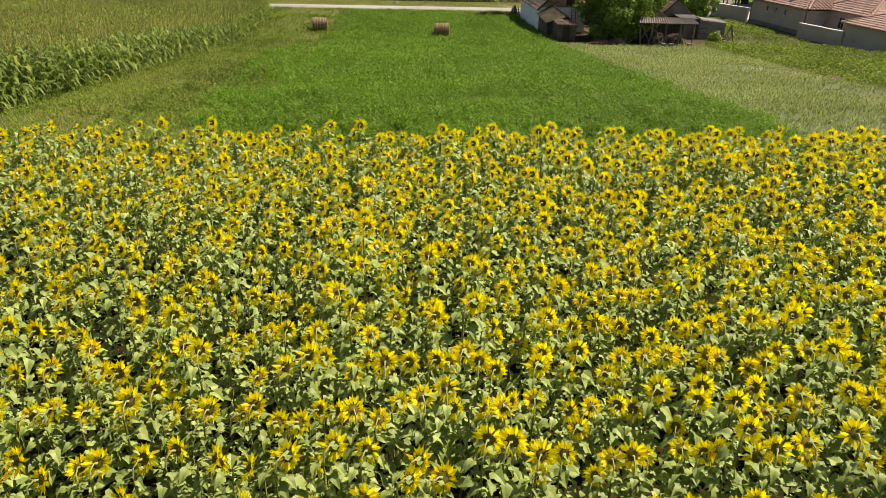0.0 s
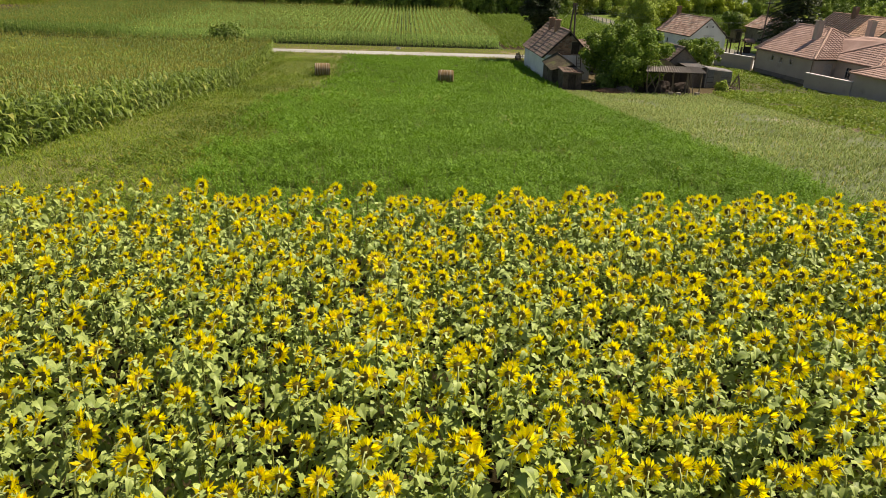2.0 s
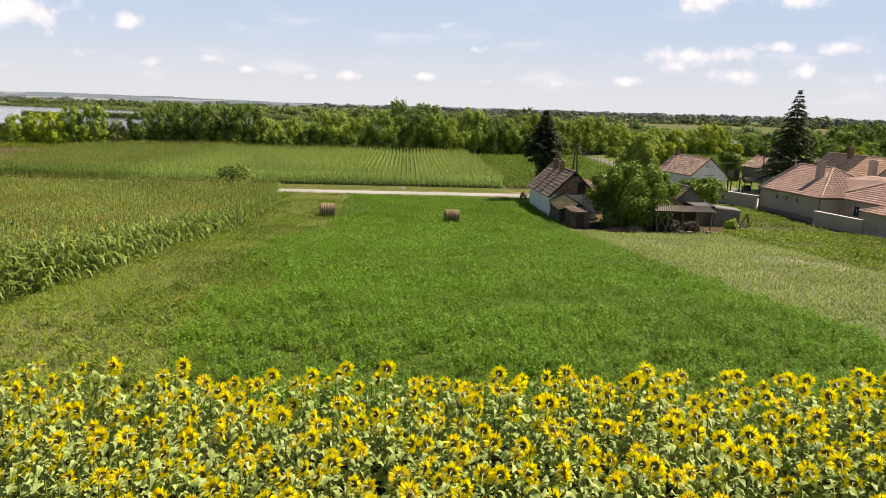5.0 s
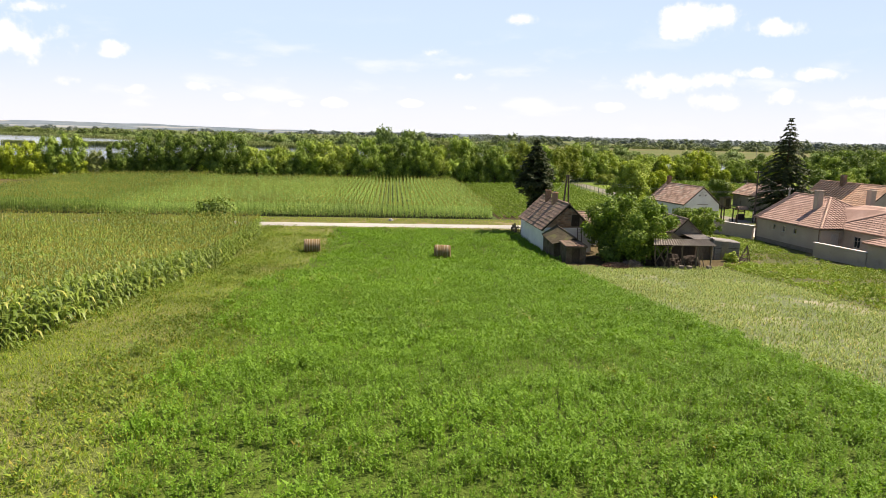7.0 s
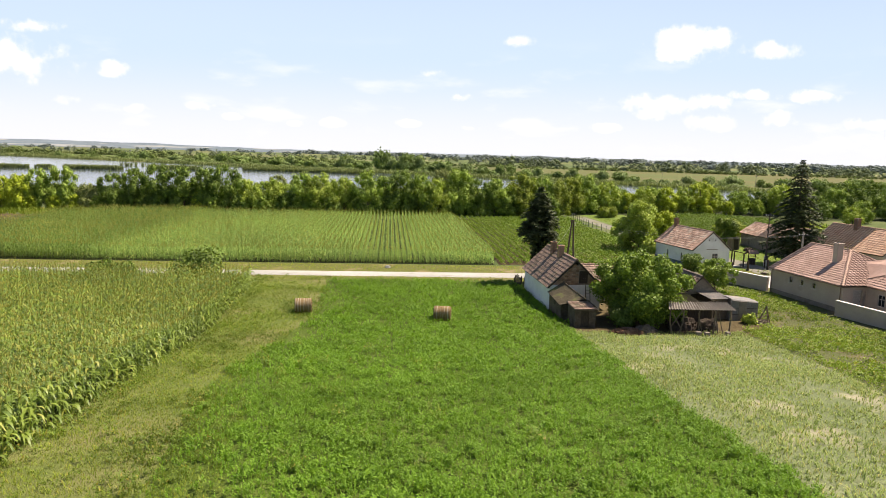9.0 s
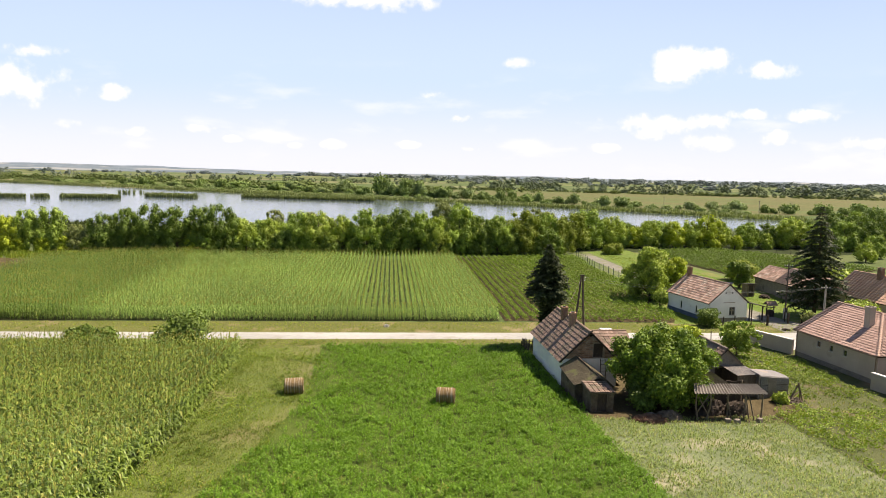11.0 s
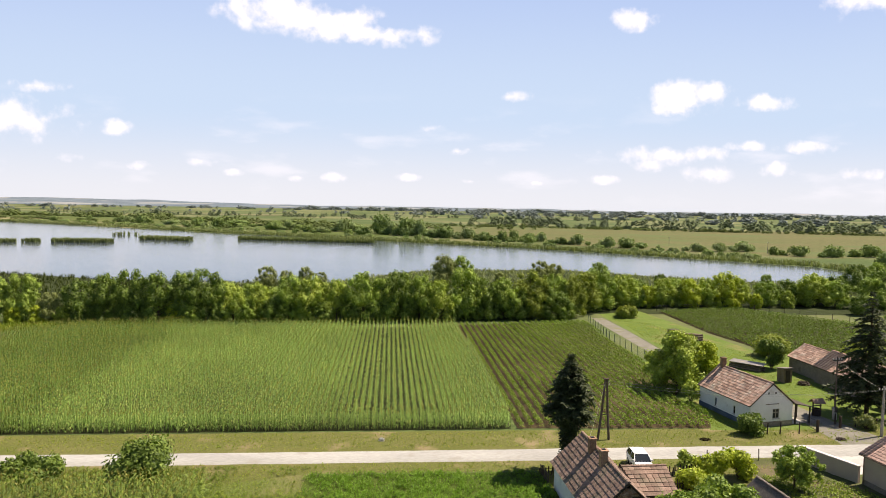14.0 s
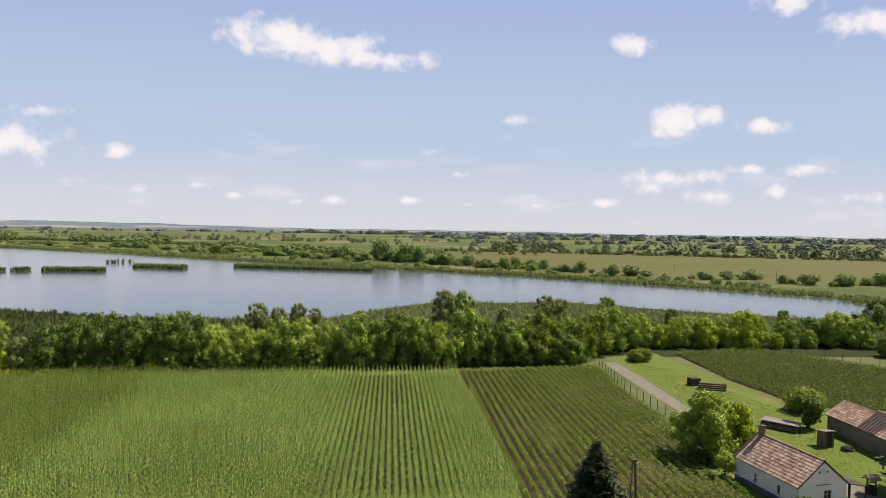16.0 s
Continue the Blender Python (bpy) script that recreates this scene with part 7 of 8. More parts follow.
def white_house():
    """The small white house with its gable to the road. Local x across, y away."""
    W, L, E, R, T = 2.7, 8.8, 2.55, 4.75, 0.35
    ob = thing("cottage", "small whitewashed cottage with blue plinth and terracotta roof", "house", (40.5, 96.9, 0), 10)
    part("wall", wall_bm("y", 0, L, -W, -W + T, 0.55, E, [(2.4, 2.75, 0.75, 1.7), (5.6, 5.95, 0.75, 1.7)]), M_WHITE, ob)
    part("plinth", boxes((-W - 0.03, -0.03, 0, -W + T, L + 0.03, 0.55)), M_BLUEBASE, ob, "blue painted plinth")
    # grey here stands for the shadow along the gable's foot
    part("plinth", boxes((-W + T, -0.03, 0, W + 0.03, T, 0.55)), M_GREYWALL, ob, "plinth under the gable, grey for its shade")
    part("plinth", boxes((W - T, T, 0, W + 0.03, L + 0.03, 0.55)), M_BLUEBASE, ob)
    part("plinth", boxes((-W + T, L - T, 0, W - T, L + 0.03, 0.55)), M_BLUEBASE, ob)
    for u in (2.4, 5.6):
        window_at(ob, "y", -W, u, u + 0.35, 0.75, 1.7, -1, 0)
    part("wall", wall_bm("x", -W + T, W - T, 0, T, 0.55, E, [(0.15, 1.0, 0.85, 1.9)]), M_WHITE, ob)
    window_at(ob, "x", 0, 0.15, 1.0, 0.85, 1.9, -1, 1)
    part("wall", wall_bm("y", 0, L, W - T, W, 0.55, E, [(1.6, 2.5, 0.56, 2.2), (4.0, 4.9, 0.9, 1.9)]), M_WHITE, ob)
    part("door", boxes((W - 0.14, 1.62, 0.57, W - 0.08, 2.48, 2.18), bevel=0.01), M_WOODDARK, ob)
    window_at(ob, "y", W, 4.0, 4.9, 0.9, 1.9, 1, 1)
    part("wall", wall_bm("x", -W + T, W - T, L - T, L, 0.55, E), M_WHITE, ob)
    g = part("gable", gable_wall(-W, W, 0, 0.3, E, 0, R - 0.06), M_WHITE, ob)
    for x in (-0.45, 0.45):
        part("vent", boxes((x - 0.09, -0.02, E + 1.0, x + 0.09, 0.004, E + 1.22)), M_IRON, g)
    part("ledge", boxes((-0.75, -0.06, E - 0.12, 0.85, 0.0, E - 0.05)), M_GREYWALL, g)
    part("gable", gable_wall(-W, W, L - 0.3, L, E, 0, R - 0.06), M_WHITE, ob)
    o, y0, y1 = 0.22, -0.12, L + 0.15
    ez = E - o * (R - E) / W
    bm = bmesh.new()
    slab(bm, [(-W - o, y0, ez), (-W - o, y1, ez), (0, y1, R), (0, y0, R)], 0.09)
    slab(bm, [(W + o, y1, ez), (W + o, y0, ez), (0, y0, R), (0, y1, R)], 0.09)
    roof = part("roof", bm, M_WOODDARK, ob)
    tile_slope(roof, M_TILE_TERRA, (-W - o, y0, ez), (-W - o, y1, ez), (0, y0, R), (0, y1, R), 0.42, 0.38, 11, 210)
    tile_slope(roof, M_TILE_TERRA, (W + o, y0, ez), (W + o, y1, ez), (0, y0, R), (0, y1, R), 0.42, 0.38, 12, 60)
    ridge_caps(roof, (0, y0, R + 0.02), (0, y1, R + 0.02), M_TILE_TERRA)
    chimney_parts(ob, -0.1, L - 0.7, R - 0.5, R + 0.95, 0.5, M_BRICK, M_CONCRETE)
    # porch roof on the yard side
    part("porch_roof", slab(bmesh.new(), [(W + 0.1, -0.05, 2.42), (W + 2.7, -0.05, 1.86), (W + 2.7, 5.8, 1.86), (W + 0.1, 5.8, 2.42)], 0.08), M_WOODDARK, ob, "dark boarded porch roof")
    for x, y in ((W + 0.5, 0.1), (W + 2.4, 0.1), (W + 2.4, 2.0), (W + 2.4, 3.8), (W + 2.4, 5.6)):
        part("porch_post", boxes((x, y, 0, x + 0.12, y + 0.12, 2.27 if x < W + 1 else 1.88)), M_WOODDARK, ob)
    part("porch_floor", boxes((W + 0.04, 0.2, 0, W + 1.9, 5.9, 0.12)), M_CONCRETE, ob)


white_house()


def big_house():
    """The modern beige house. Local x towards its inside, y along the garden wall, from the near corner to the road."""
    ob = thing("villa", "large beige rendered house with pinkish brown tiled roofs", "house", (40.95, 71.9, 0), 6.0)
    E, R = 2.75, 5.3
    part("wall", wall_bm("y", 0, 10.0, 0, 0.35, 0, E, [(3.45, 3.9, 1.6, 2.2), (5.15, 5.6, 1.6, 2.2), (6.75, 7.2, 1.6, 2.2)]), M_BEIGE, ob)
    for a, b in ((3.45, 3.9), (5.15, 5.6), (6.75, 7.2)):
        window_at(ob, "y", 0, a, b, 1.6, 2.2, -1, 0)
    part("wall", wall_bm("x", 0.35, 2.6, 0, 0.35, 0, E, [(1.2, 2.2, 0.1, 2.2)]), M_BEIGE, ob)
    door = part("door", boxes((1.22, 0.1, 0.1, 2.18, 0.16, 2.18), bevel=0.01), M_FRAME, ob, "pale entrance door")
    part("handle", bar((2.05, 0.09, 1.1), (2.05, 0.02, 1.1), 0.02), M_IRON, door)
    part("wall", wall_bm("y", -5.6, 0, 2.6, 2.95, 0, E, [(-2.2, -1.4, 1.0, 2.1)]), M_BEIGE, ob)
    window_at(ob, "y", 2.6, -2.2, -1.4, 1.0, 2.1, -1, 1)
    part("wall", wall_bm("x", 2.95, 10.5, -5.6, -5.25, 0, E, [(4.0, 5.2, 0.9, 2.1)]), M_BEIGE, ob)
    window_at(ob, "x", -5.6, 4.0, 5.2, 0.9, 2.1, -1, 1)
    part("wall", wall_bm("y", -5.25, 9.65, 10.15, 10.5, 0, E), M_BEIGE, ob)
    part("wall", wall_bm("x", 0.35, 10.5, 9.65, 10.0, 0, E), M_BEIGE, ob)
    # main roof: gable end at the road, hipped towards the garden
    o = 0.3
    xr = 4.6
    e = lambda x, y: (x, y, E - 0.12)
    r1, r2 = (xr, 10.25, R), (xr, 4.6, R)
    bm = bmesh.new()
    slab(bm, [e(-o, 10.25), e(-o, -o), r2, r1], 0.1)
    slab(bm, [e(-o, -o), e(9.5, -o), r2], 0.1)
    slab(bm, [e(9.5, -o), e(9.5, 10.25), r1, r2], 0.1)
    roof = part("roof", bm, M_WOODDARK, ob)
    tile_slope(roof, M_TILE_PINK, e(-o, -o), e(-o, 10.25), r2, r1, 0.42, 0.36, 21, 300)
    tile_slope(roof, M_TILE_PINK, e(-o, -o), e(9.5, -o), r2, (xr + 0.05, 4.6, R), 0.42, 0.36, 22, 0)
    tile_slope(roof, M_TILE_PINK, e(9.5, 10.25), e(9.5, -o), r1, r2, 0.42, 0.36, 23, 0)
    for a, b in ((r2, r1), (e(-o, -o), r2), (e(9.5, -o), r2)):
        ridge_caps(roof, Vector(a) + Vector((0, 0, 0.06)), Vector(b) + Vector((0, 0, 0.06)), M_RIDGE, 0.10)
    part("gable", gable_wall(0, 9.2, 9.7, 9.95, E, xr, R - 0.1), M_BEIGE, ob)
    # second roof over the projecting wing
    a0, a1 = 2.3, 10.8
    q1, q2 = (6.2, -3.0, R - 0.45), (7.4, -3.0, R - 0.45)
    bm = bmesh.new()
    slab(bm, [e(a0, 1.6), e(a0, -5.9), q1], 0.1)
    slab(bm, [e(a0, -5.9), e(a1, -5.9), q2, q1], 0.1)
    slab(bm, [e(a1, -5.9), e(a1, 1.6), q2], 0.1)
    slab(bm, [q1, q2, (7.4, 2.0, R - 0.5), (6.2, 2.0, R - 0.5)], 0.1)
    slab(bm, [e(a0, 1.6), q1, (6.2, 2.0, R - 0.5), (4.6, 3.2, R - 0.9)], 0.1)
    wing = part("wing_roof", bm, M_TILE_PINK, ob)
    tile_slope(wing, M_TILE_PINK, e(a0, -5.9), e(a0, 1.6), q1, (6.25, -2.9, R - 0.45), 0.42, 0.36, 24, 120)
    tile_slope(wing, M_TILE_PINK, e(a0, -5.9), e(a1, -5.9), q1, q2, 0.42, 0.36, 25, 120)
    for a, b in ((e(a0, -5.9), q1), (e(a1, -5.9), q2), (q1, q2), (e(a0, 1.6), q1)):
        ridge_caps(wing, Vector(a) + Vector((0, 0, 0.06)), Vector(b) + Vector((0, 0, 0.06)), M_RIDGE, 0.10)
    chimney_parts(ob, 2.7, 4.1, E + 0.9, R + 0.75, 0.62, M_BEIGE, M_CONCRETE)
    chimney_parts(ob, 8.2, 3.2, E + 0.9, R + 0.9, 0.62, M_BEIGE, M_CONCRETE)
    part("gutter", bar((-o - 0.06, -o, E - 0.16), (-o - 0.06, 10.2, E - 0.16), 0.06), M_TILE_OLD, ob)
    part("downpipe", bar((-0.10, 0.1, 0), (-0.10, 0.1, E - 0.2), 0.05), M_TILE_OLD, ob)
    part("downpipe", bar((-0.10, 9.9, 0), (-0.10, 9.9, E - 0.2), 0.05), M_TILE_OLD, ob)
    part("plinth", boxes((-0.03, 0, 0, 0.0, 10.0, 0.45)), M_GREYWALL, ob)


big_house()


def garden_wall(loc, rot, length, height, mat, label):
    ob = thing("garden_wall", label, "wall", loc, rot)
    part("wall", boxes((-0.15, 0, 0, 0.15, length, height)), mat, ob)
    part("coping", boxes((-0.2, -0.03, height, 0.2, length + 0.03, height + 0.07), bevel=0.015), M_WHITEPL, ob)
    return ob


garden_wall((37.55, 87.0, 0), 203, 5.4, 1.5, M_BEIGE, "beige rendered boundary wall by the road")
garden_wall((39.9, 71.0, 0), 193, 5.75, 1.4, M_BEIGE, "low beige garden wall with pale coping")


def garage():
    ob = thing("garage", "low beige garage with hipped tiled roof", "garage", (41.95, 59.9, 0.3), 8)
    part("wall", wall_bm("y", 0, 5.6, 0, 0.3, -0.5, 2.0), M_BEIGE, ob)
    part("wall", wall_bm("x", 0.3, 6.0, 0, 0.3, -0.5, 2.0), M_BEIGE, ob)
    part("wall", wall_bm("x", 0.3, 6.0, 5.3, 5.6, -0.5, 2.0), M_BEIGE, ob)
    part("wall", wall_bm("y", 0, 5.6, 6.0, 6.3, -0.5, 2.0, [(1.5, 4.1, 0.05, 1.9)]), M_BEIGE, ob)
    part("door", boxes((6.08, 1.52, 0.06, 6.14, 4.08, 1.88)), M_FRAME, ob)
    e, r = 1.95, 3.3
    c = [(-0.35, -0.35, e), (6.65, -0.35, e), (6.65, 5.95, e), (-0.35, 5.95, e)]
    p, q = (3.0, 2.8, r), (3.4, 2.8, r)
    bm = bmesh.new()
    slab(bm, [c[0], c[1], q, p], 0.08)
    slab(bm, [c[1], c[2], q], 0.08)
    slab(bm, [c[2], c[3], p, q], 0.08)
    slab(bm, [c[3], c[0], p], 0.08)
    roof = part("roof", bm, M_TILE_PINK, ob)
    tile_slope(roof, M_TILE_PINK, c[0], c[1], p, q, 0.42, 0.36, 26, 150)
    tile_slope(roof, M_TILE_PINK, c[0], c[3], p, (3.0, 2.85, r), 0.42, 0.36, 27, 120)
    for a, b in ((c[0], p), (c[1], q), (c[3], p), (p, q)):
        ridge_caps(roof, Vector(a) + Vector((0, 0, 0.06)), Vector(b) + Vector((0, 0, 0.06)), M_RIDGE, 0.10)


garage()


def plain_house(name, label, loc, rot, W, L, E, R, wall_mat, tile, seed, chimneys=(), tw=0.5, limit=120, cat="house", windows=()):
    """A long gabled house or barn."""
    ob = thing(name, label, cat, loc, rot)
    T = 0.3
    part("wall", wall_bm("y", 0, L, -W, -W + T, 0, E, [(u, u + 0.7, 0.9, 1.8) for u in windows]), wall_mat, ob)
    for u in windows:
        window_at(ob, "y", -W, u, u + 0.7, 0.9, 1.8, -1, 1)
    part("wall", wall_bm("y", 0, L, W - T, W, 0, E), wall_mat, ob)
    part("wall", wall_bm("x", -W + T, W - T, 0, T, 0, E), wall_mat, ob)
    part("wall", wall_bm("x", -W + T, W - T, L - T, L, 0, E), wall_mat, ob)
    for y in (0, L - T):
        part("gable", gable_wall(-W, W, y, y + T, E, 0, R - 0.05), wall_mat, ob)
    o = 0.25
    ez = E - o * (R - E) / W
    bm = bmesh.new()
    slab(bm, [(-W - o, -o, ez), (-W - o, L + o, ez), (0, L + o, R), (0, -o, R)], 0.09)
    slab(bm, [(W + o, L + o, ez), (W + o, -o, ez), (0, -o, R), (0, L + o, R)], 0.09)
    roof = part("roof", bm, M_WOODDARK, ob)
    tile_slope(roof, tile, (-W - o, -o, ez), (-W - o, L + o, ez), (0, -o, R), (0, L + o, R), tw, 0.4, seed, limit)
    tile_slope(roof, tile, (W + o, -o, ez), (W + o, L + o, ez), (0, -o, R), (0, L + o, R), tw, 0.4, seed + 1, 0)
    ridge_caps(roof, (0, -o, R + 0.03), (0, L + o, R + 0.03), tile)
    for x, y in chimneys:
        chimney_parts(ob, x, y, R - 0.9, R + 1.0, 0.6, M_BRICK, M_CONCRETE)
    return ob


plain_house("barn", "low plastered barn with worn terracotta roof", (60.5, 115.4, 0), 1, 2.4, 6.5, 2.2, 3.8, M_GREYWALL, M_TILE_TERRA, 31, cat="barn")
plain_house("barn", "taller plastered barn with worn terracotta roof", (60.2, 105.4, 0), 1, 2.6, 9.7, 2.4, 4.3, M_GREYWALL, M_TILE_TERRA, 33, limit=120, cat="barn")
plain_house("village_house", "orange tiled village house behind the spruce", (63.5, 92.0, 0), 8, 3.6, 12.0, 2.9, 5.6, M_BEIGE, M_TILE_ORANGE, 35, ((-0.5, 7.5),), limit=120, windows=(2.0, 5.0))
plain_house("village_house", "pink tiled house beyond the spruce", (66.5, 92.0, 0), -82, 3.2, 8.0, 2.9, 5.3, M_BEIGE, M_TILE_PINK, 37, ((0.4, 3.0),), limit=60)

# ---- things ----


def round_bale(loc, rot, label):
    """A cylinder of straw, lying, with wrap bands round it."""
    ob = thing("hay_bale", label, "bale", loc, rot, "round bales")
    R, L, N = 0.63, 1.4, 28
    r = np.random.default_rng(int(abs(loc[0] * 10)))
    bm = bmesh.new()
    rings = []
    for x in np.linspace(-L / 2, L / 2, 13):
        edge = 0.94 if abs(abs(x) - L / 2) < 1e-6 else 1.0
        rings.append([bm.verts.new((x + r.normal(0, 0.008), math.cos(a) * R * edge * (1 + r.normal(0, 0.012)), max(0.0, R * 0.95 + math.sin(a) * R * edge * (1 + r.normal(0, 0.012)))))
                      for a in np.linspace(0, 2 * math.pi, N, endpoint=False)])
    for a, b in zip(rings, rings[1:]):
        for i in range(N):
            bm.faces.new((a[i], a[(i + 1) % N], b[(i + 1) % N], b[i]))
    part("straw_roll", bm, M_STRAW, ob)
    for s in (-1, 1):
        bm = bmesh.new()
        c = bm.verts.new((s * (L / 2 + 0.03), 0, R * 0.95))
        prev = None
        for q in (0.25, 0.5, 0.75, 0.95):
            ring = [bm.verts.new((s * (L / 2 + 0.03 * (1 - q) + 0.012 * ((i * 7) % 3)), math.cos(a) * R * q, max(0.0, R * 0.95 + math.sin(a) * R * q))) for i, a in enumerate(np.linspace(0, 2 * math.pi, N, endpoint=False))]
            for i in range(N):
                if prev is None:
                    bm.faces.new((c, ring[i], ring[(i + 1) % N]))
                else:
                    bm.faces.new((prev[i], ring[i], ring[(i + 1) % N], prev[(i + 1) % N]))
            prev = ring
        part("end_face", bm, M_STRAWEND, ob, "coiled straw end")
    for x in np.linspace(-L / 2 + 0.1, L / 2 - 0.1, 7) + r.normal(0, 0.05, 7):
        bm = bmesh.new()
        w = r.uniform(0.008, 0.045)
        lo, hi = -0.9 + r.uniform(0, 1.1), math.pi + 0.9 - r.uniform(0, 1.1)
        a0 = [[bm.verts.new((x + dx + 0.015 * math.sin(a * 3 + x * 9), math.cos(a) * (R + 0.018), R * 0.95 + math.sin(a) * (R + 0.018))) for a in np.linspace(lo, hi, 22)] for dx in (-w, w)]
        for i in range(21):
            bm.faces.new((a0[0][i], a0[0][i + 1], a0[1][i + 1], a0[1][i]))
        part("wrap_band", bm, M_NET, ob)


round_bale((-8.75, 70.5, 0), 4, "round straw bale with pale wrap bands on dry grass")
round_bale((3.05, 67.9, 0), -8, "round straw bale with pale wrap bands in the alfalfa")


def car():
    """A small white hatchback, its nose towards the field. Local y to the nose (negative), x across."""
    ob = thing("parked_car", "small white hatchback parked by the farmhouse fence", "car", (21.7, 85.9, 0), -4)
    W = 0.82
    # side outline: y, z lower, z upper
    st = [(-1.80, 0.30, 0.62), (-1.72, 0.22, 0.76), (-1.2, 0.20, 0.86), (-0.86, 0.20, 0.92), (0.0, 0.20, 0.94), (1.0, 0.20, 0.97), (1.60, 0.22, 0.98), (1.80, 0.30, 0.90)]
    bm = bmesh.new()
    rings = []
    for y, z0, z1 in st:
        w = W * (0.86 if abs(y) > 1.75 else (0.96 if abs(y) > 1.5 else 1.0))
        rings.append([bm.verts.new(p) for p in ((-w * 0.92, y, z0), (-w, y, (z0 + z1) / 2), (-w * 0.95, y, z1 - 0.04), (-w * 0.6, y, z1 + 0.01), (w * 0.6, y, z1 + 0.01), (w * 0.95, y, z1 - 0.04), (w, y, (z0 + z1) / 2), (w * 0.92, y, z0))])
    for a, b in zip(rings, rings[1:]):
        for i in range(8):
            bm.faces.new((a[i], a[(i + 1) % 8], b[(i + 1) % 8], b[i]))
    bm.faces.new(rings[0])
    bm.faces.new(rings[-1][::-1])
    body = part("body", bm, M_CARPAINT, ob, smooth=False)
    # cabin: dark glass all round under a white roof
    lo = [(-0.74, -0.88, 0.92), (0.74, -0.88, 0.92), (0.76, 1.70, 0.96), (-0.76, 1.70, 0.96)]
    hi = [(-0.60, -0.22, 1.40), (0.60, -0.22, 1.40), (0.60, 1.42, 1.42), (-0.60, 1.42, 1.42)]
    for i, nm in enumerate(("windscreen", "side_window", "rear_window", "side_window")):
        bm = bmesh.new()
        k = (i + 1) % 4
        quad = [Vector(lo[i]), Vector(lo[k]), Vector(hi[k]), Vector(hi[i])]
        slab(bm, quad, 0.02)
        part(nm, bm, M_PANE, body, "dark tinted glass")
    part("roof", boxes((-0.62, -0.24, 1.39, 0.62, 1.44, 1.45), bevel=0.02), M_CARPAINT, ob)
    for x in (-1, 1):
        for (y0, z0, y1, z1) in ((-0.90, 0.93, -0.22, 1.41), (0.45, 0.94, 0.45, 1.41), (1.70, 0.97, 1.42, 1.42)):
            part("pillar", bar((x * 0.76, y0, z0), (x * 0.61, y1, z1), 0.035), M_CARPAINT, body)
        part("mirror", boxes((x * 0.80 - 0.03 if x > 0 else -0.98, -0.72, 0.95, 0.98 if x > 0 else -0.77, -0.60, 1.08), bevel=0.02), M_CARPAINT, ob)
        part("headlight", boxes((x * 0.62 - 0.14, -1.79, 0.60, x * 0.62 + 0.14, -1.68, 0.74), bevel=0.02), M_LAMP, ob)
        part("tail_light", boxes((x * 0.66 - 0.08, 1.74, 0.66, x * 0.66 + 0.08, 1.82, 0.90), bevel=0.02), M_RUST, ob)
        for y in (-1.16, 1.12):
            bm = bmesh.new()
            tube(bm, [(x * 0.66, y, 0.29), (x * 0.83, y, 0.29)], [0.29, 0.29], 18)
            wheel = part("wheel", bm, M_TYRE, ob)
            bm = bmesh.new()
            tube(bm, [(x * 0.82, y, 0.29), (x * 0.845, y, 0.29)], [0.19, 0.17], 14)
            part("rim", bm, M_RIM, wheel)
    part("bumper", boxes((-0.74, -1.86, 0.30, 0.74, -1.74, 0.50), bevel=0.03), M_CARPAINT, ob)
    part("grille", boxes((-0.40, -1.865, 0.52, 0.40, -1.77, 0.62), bevel=0.01), M_BLACKPL, ob)
    part("wiper", bar((-0.4, -0.86, 0.96), (0.1, -0.70, 1.05), 0.012), M_BLACKPL, ob)


car()


def a_pole():
    ob = thing("power_pole", "dark wooden A-shaped power pole with white insulators", "pole", (20.7, 93.3, 0))
    top = Vector((0.15, 0.1, 6.2))
    for x in (-0.58, 0.58):
        part("leg", tube(bmesh.new(), [(x, 0, -0.1), ((x + top.x) / 2, 0.05, 3.1), (top.x + x * 0.16, 0.1, 6.2)], [0.13, 0.12, 0.10], 8), M_POLE, ob)
    part("tie", bar((-0.32, 0.04, 2.6), (0.42, 0.04, 2.6), 0.05), M_POLE, ob)
    part("cap", boxes((-0.12, -0.05, 6.15, 0.42, 0.25, 6.28), bevel=0.01), M_POLE, ob)
    for k, z in enumerate((5.9, 5.6)):
        part("insulator", tube(bmesh.new(), [(0.28, 0.1, z), (0.50, 0.1, z), (0.50, 0.1, z + 0.12)], [0.02, 0.03, 0.06], 6), M_INSUL, ob)


a_pole()


def pole(loc, H, r, mat, label, box_on=False):
    ob = thing("power_pole", label, "pole", loc, 0, "power poles")
    part("mast", tube(bmesh.new(), [(0, 0, -0.1), (0, 0, H * 0.5), (0, 0, H)], [r * 1.25, r, r * 0.75], 9), mat, ob)
    arm = part("cross_arm", boxes((-0.55, -0.05, H - 0.45, 0.55, 0.05, H - 0.35)), M_IRON, ob)
    for x in (-0.5, -0.18, 0.18, 0.5):
        part("insulator", tube(bmesh.new(), [(x, 0, H - 0.35), (x, 0, H - 0.2)], [0.03, 0.05], 6), M_INSUL, arm)
    if box_on:
        part("meter_box", boxes((-0.16, -0.28, 0.9, 0.16, -0.1, 1.5), bevel=0.01), M_IRON, ob)
        part("foot", boxes((-0.18, -0.18, 0, 0.18, 0.18, 1.4), bevel=0.02), M_CONCRETE, ob)
    return ob


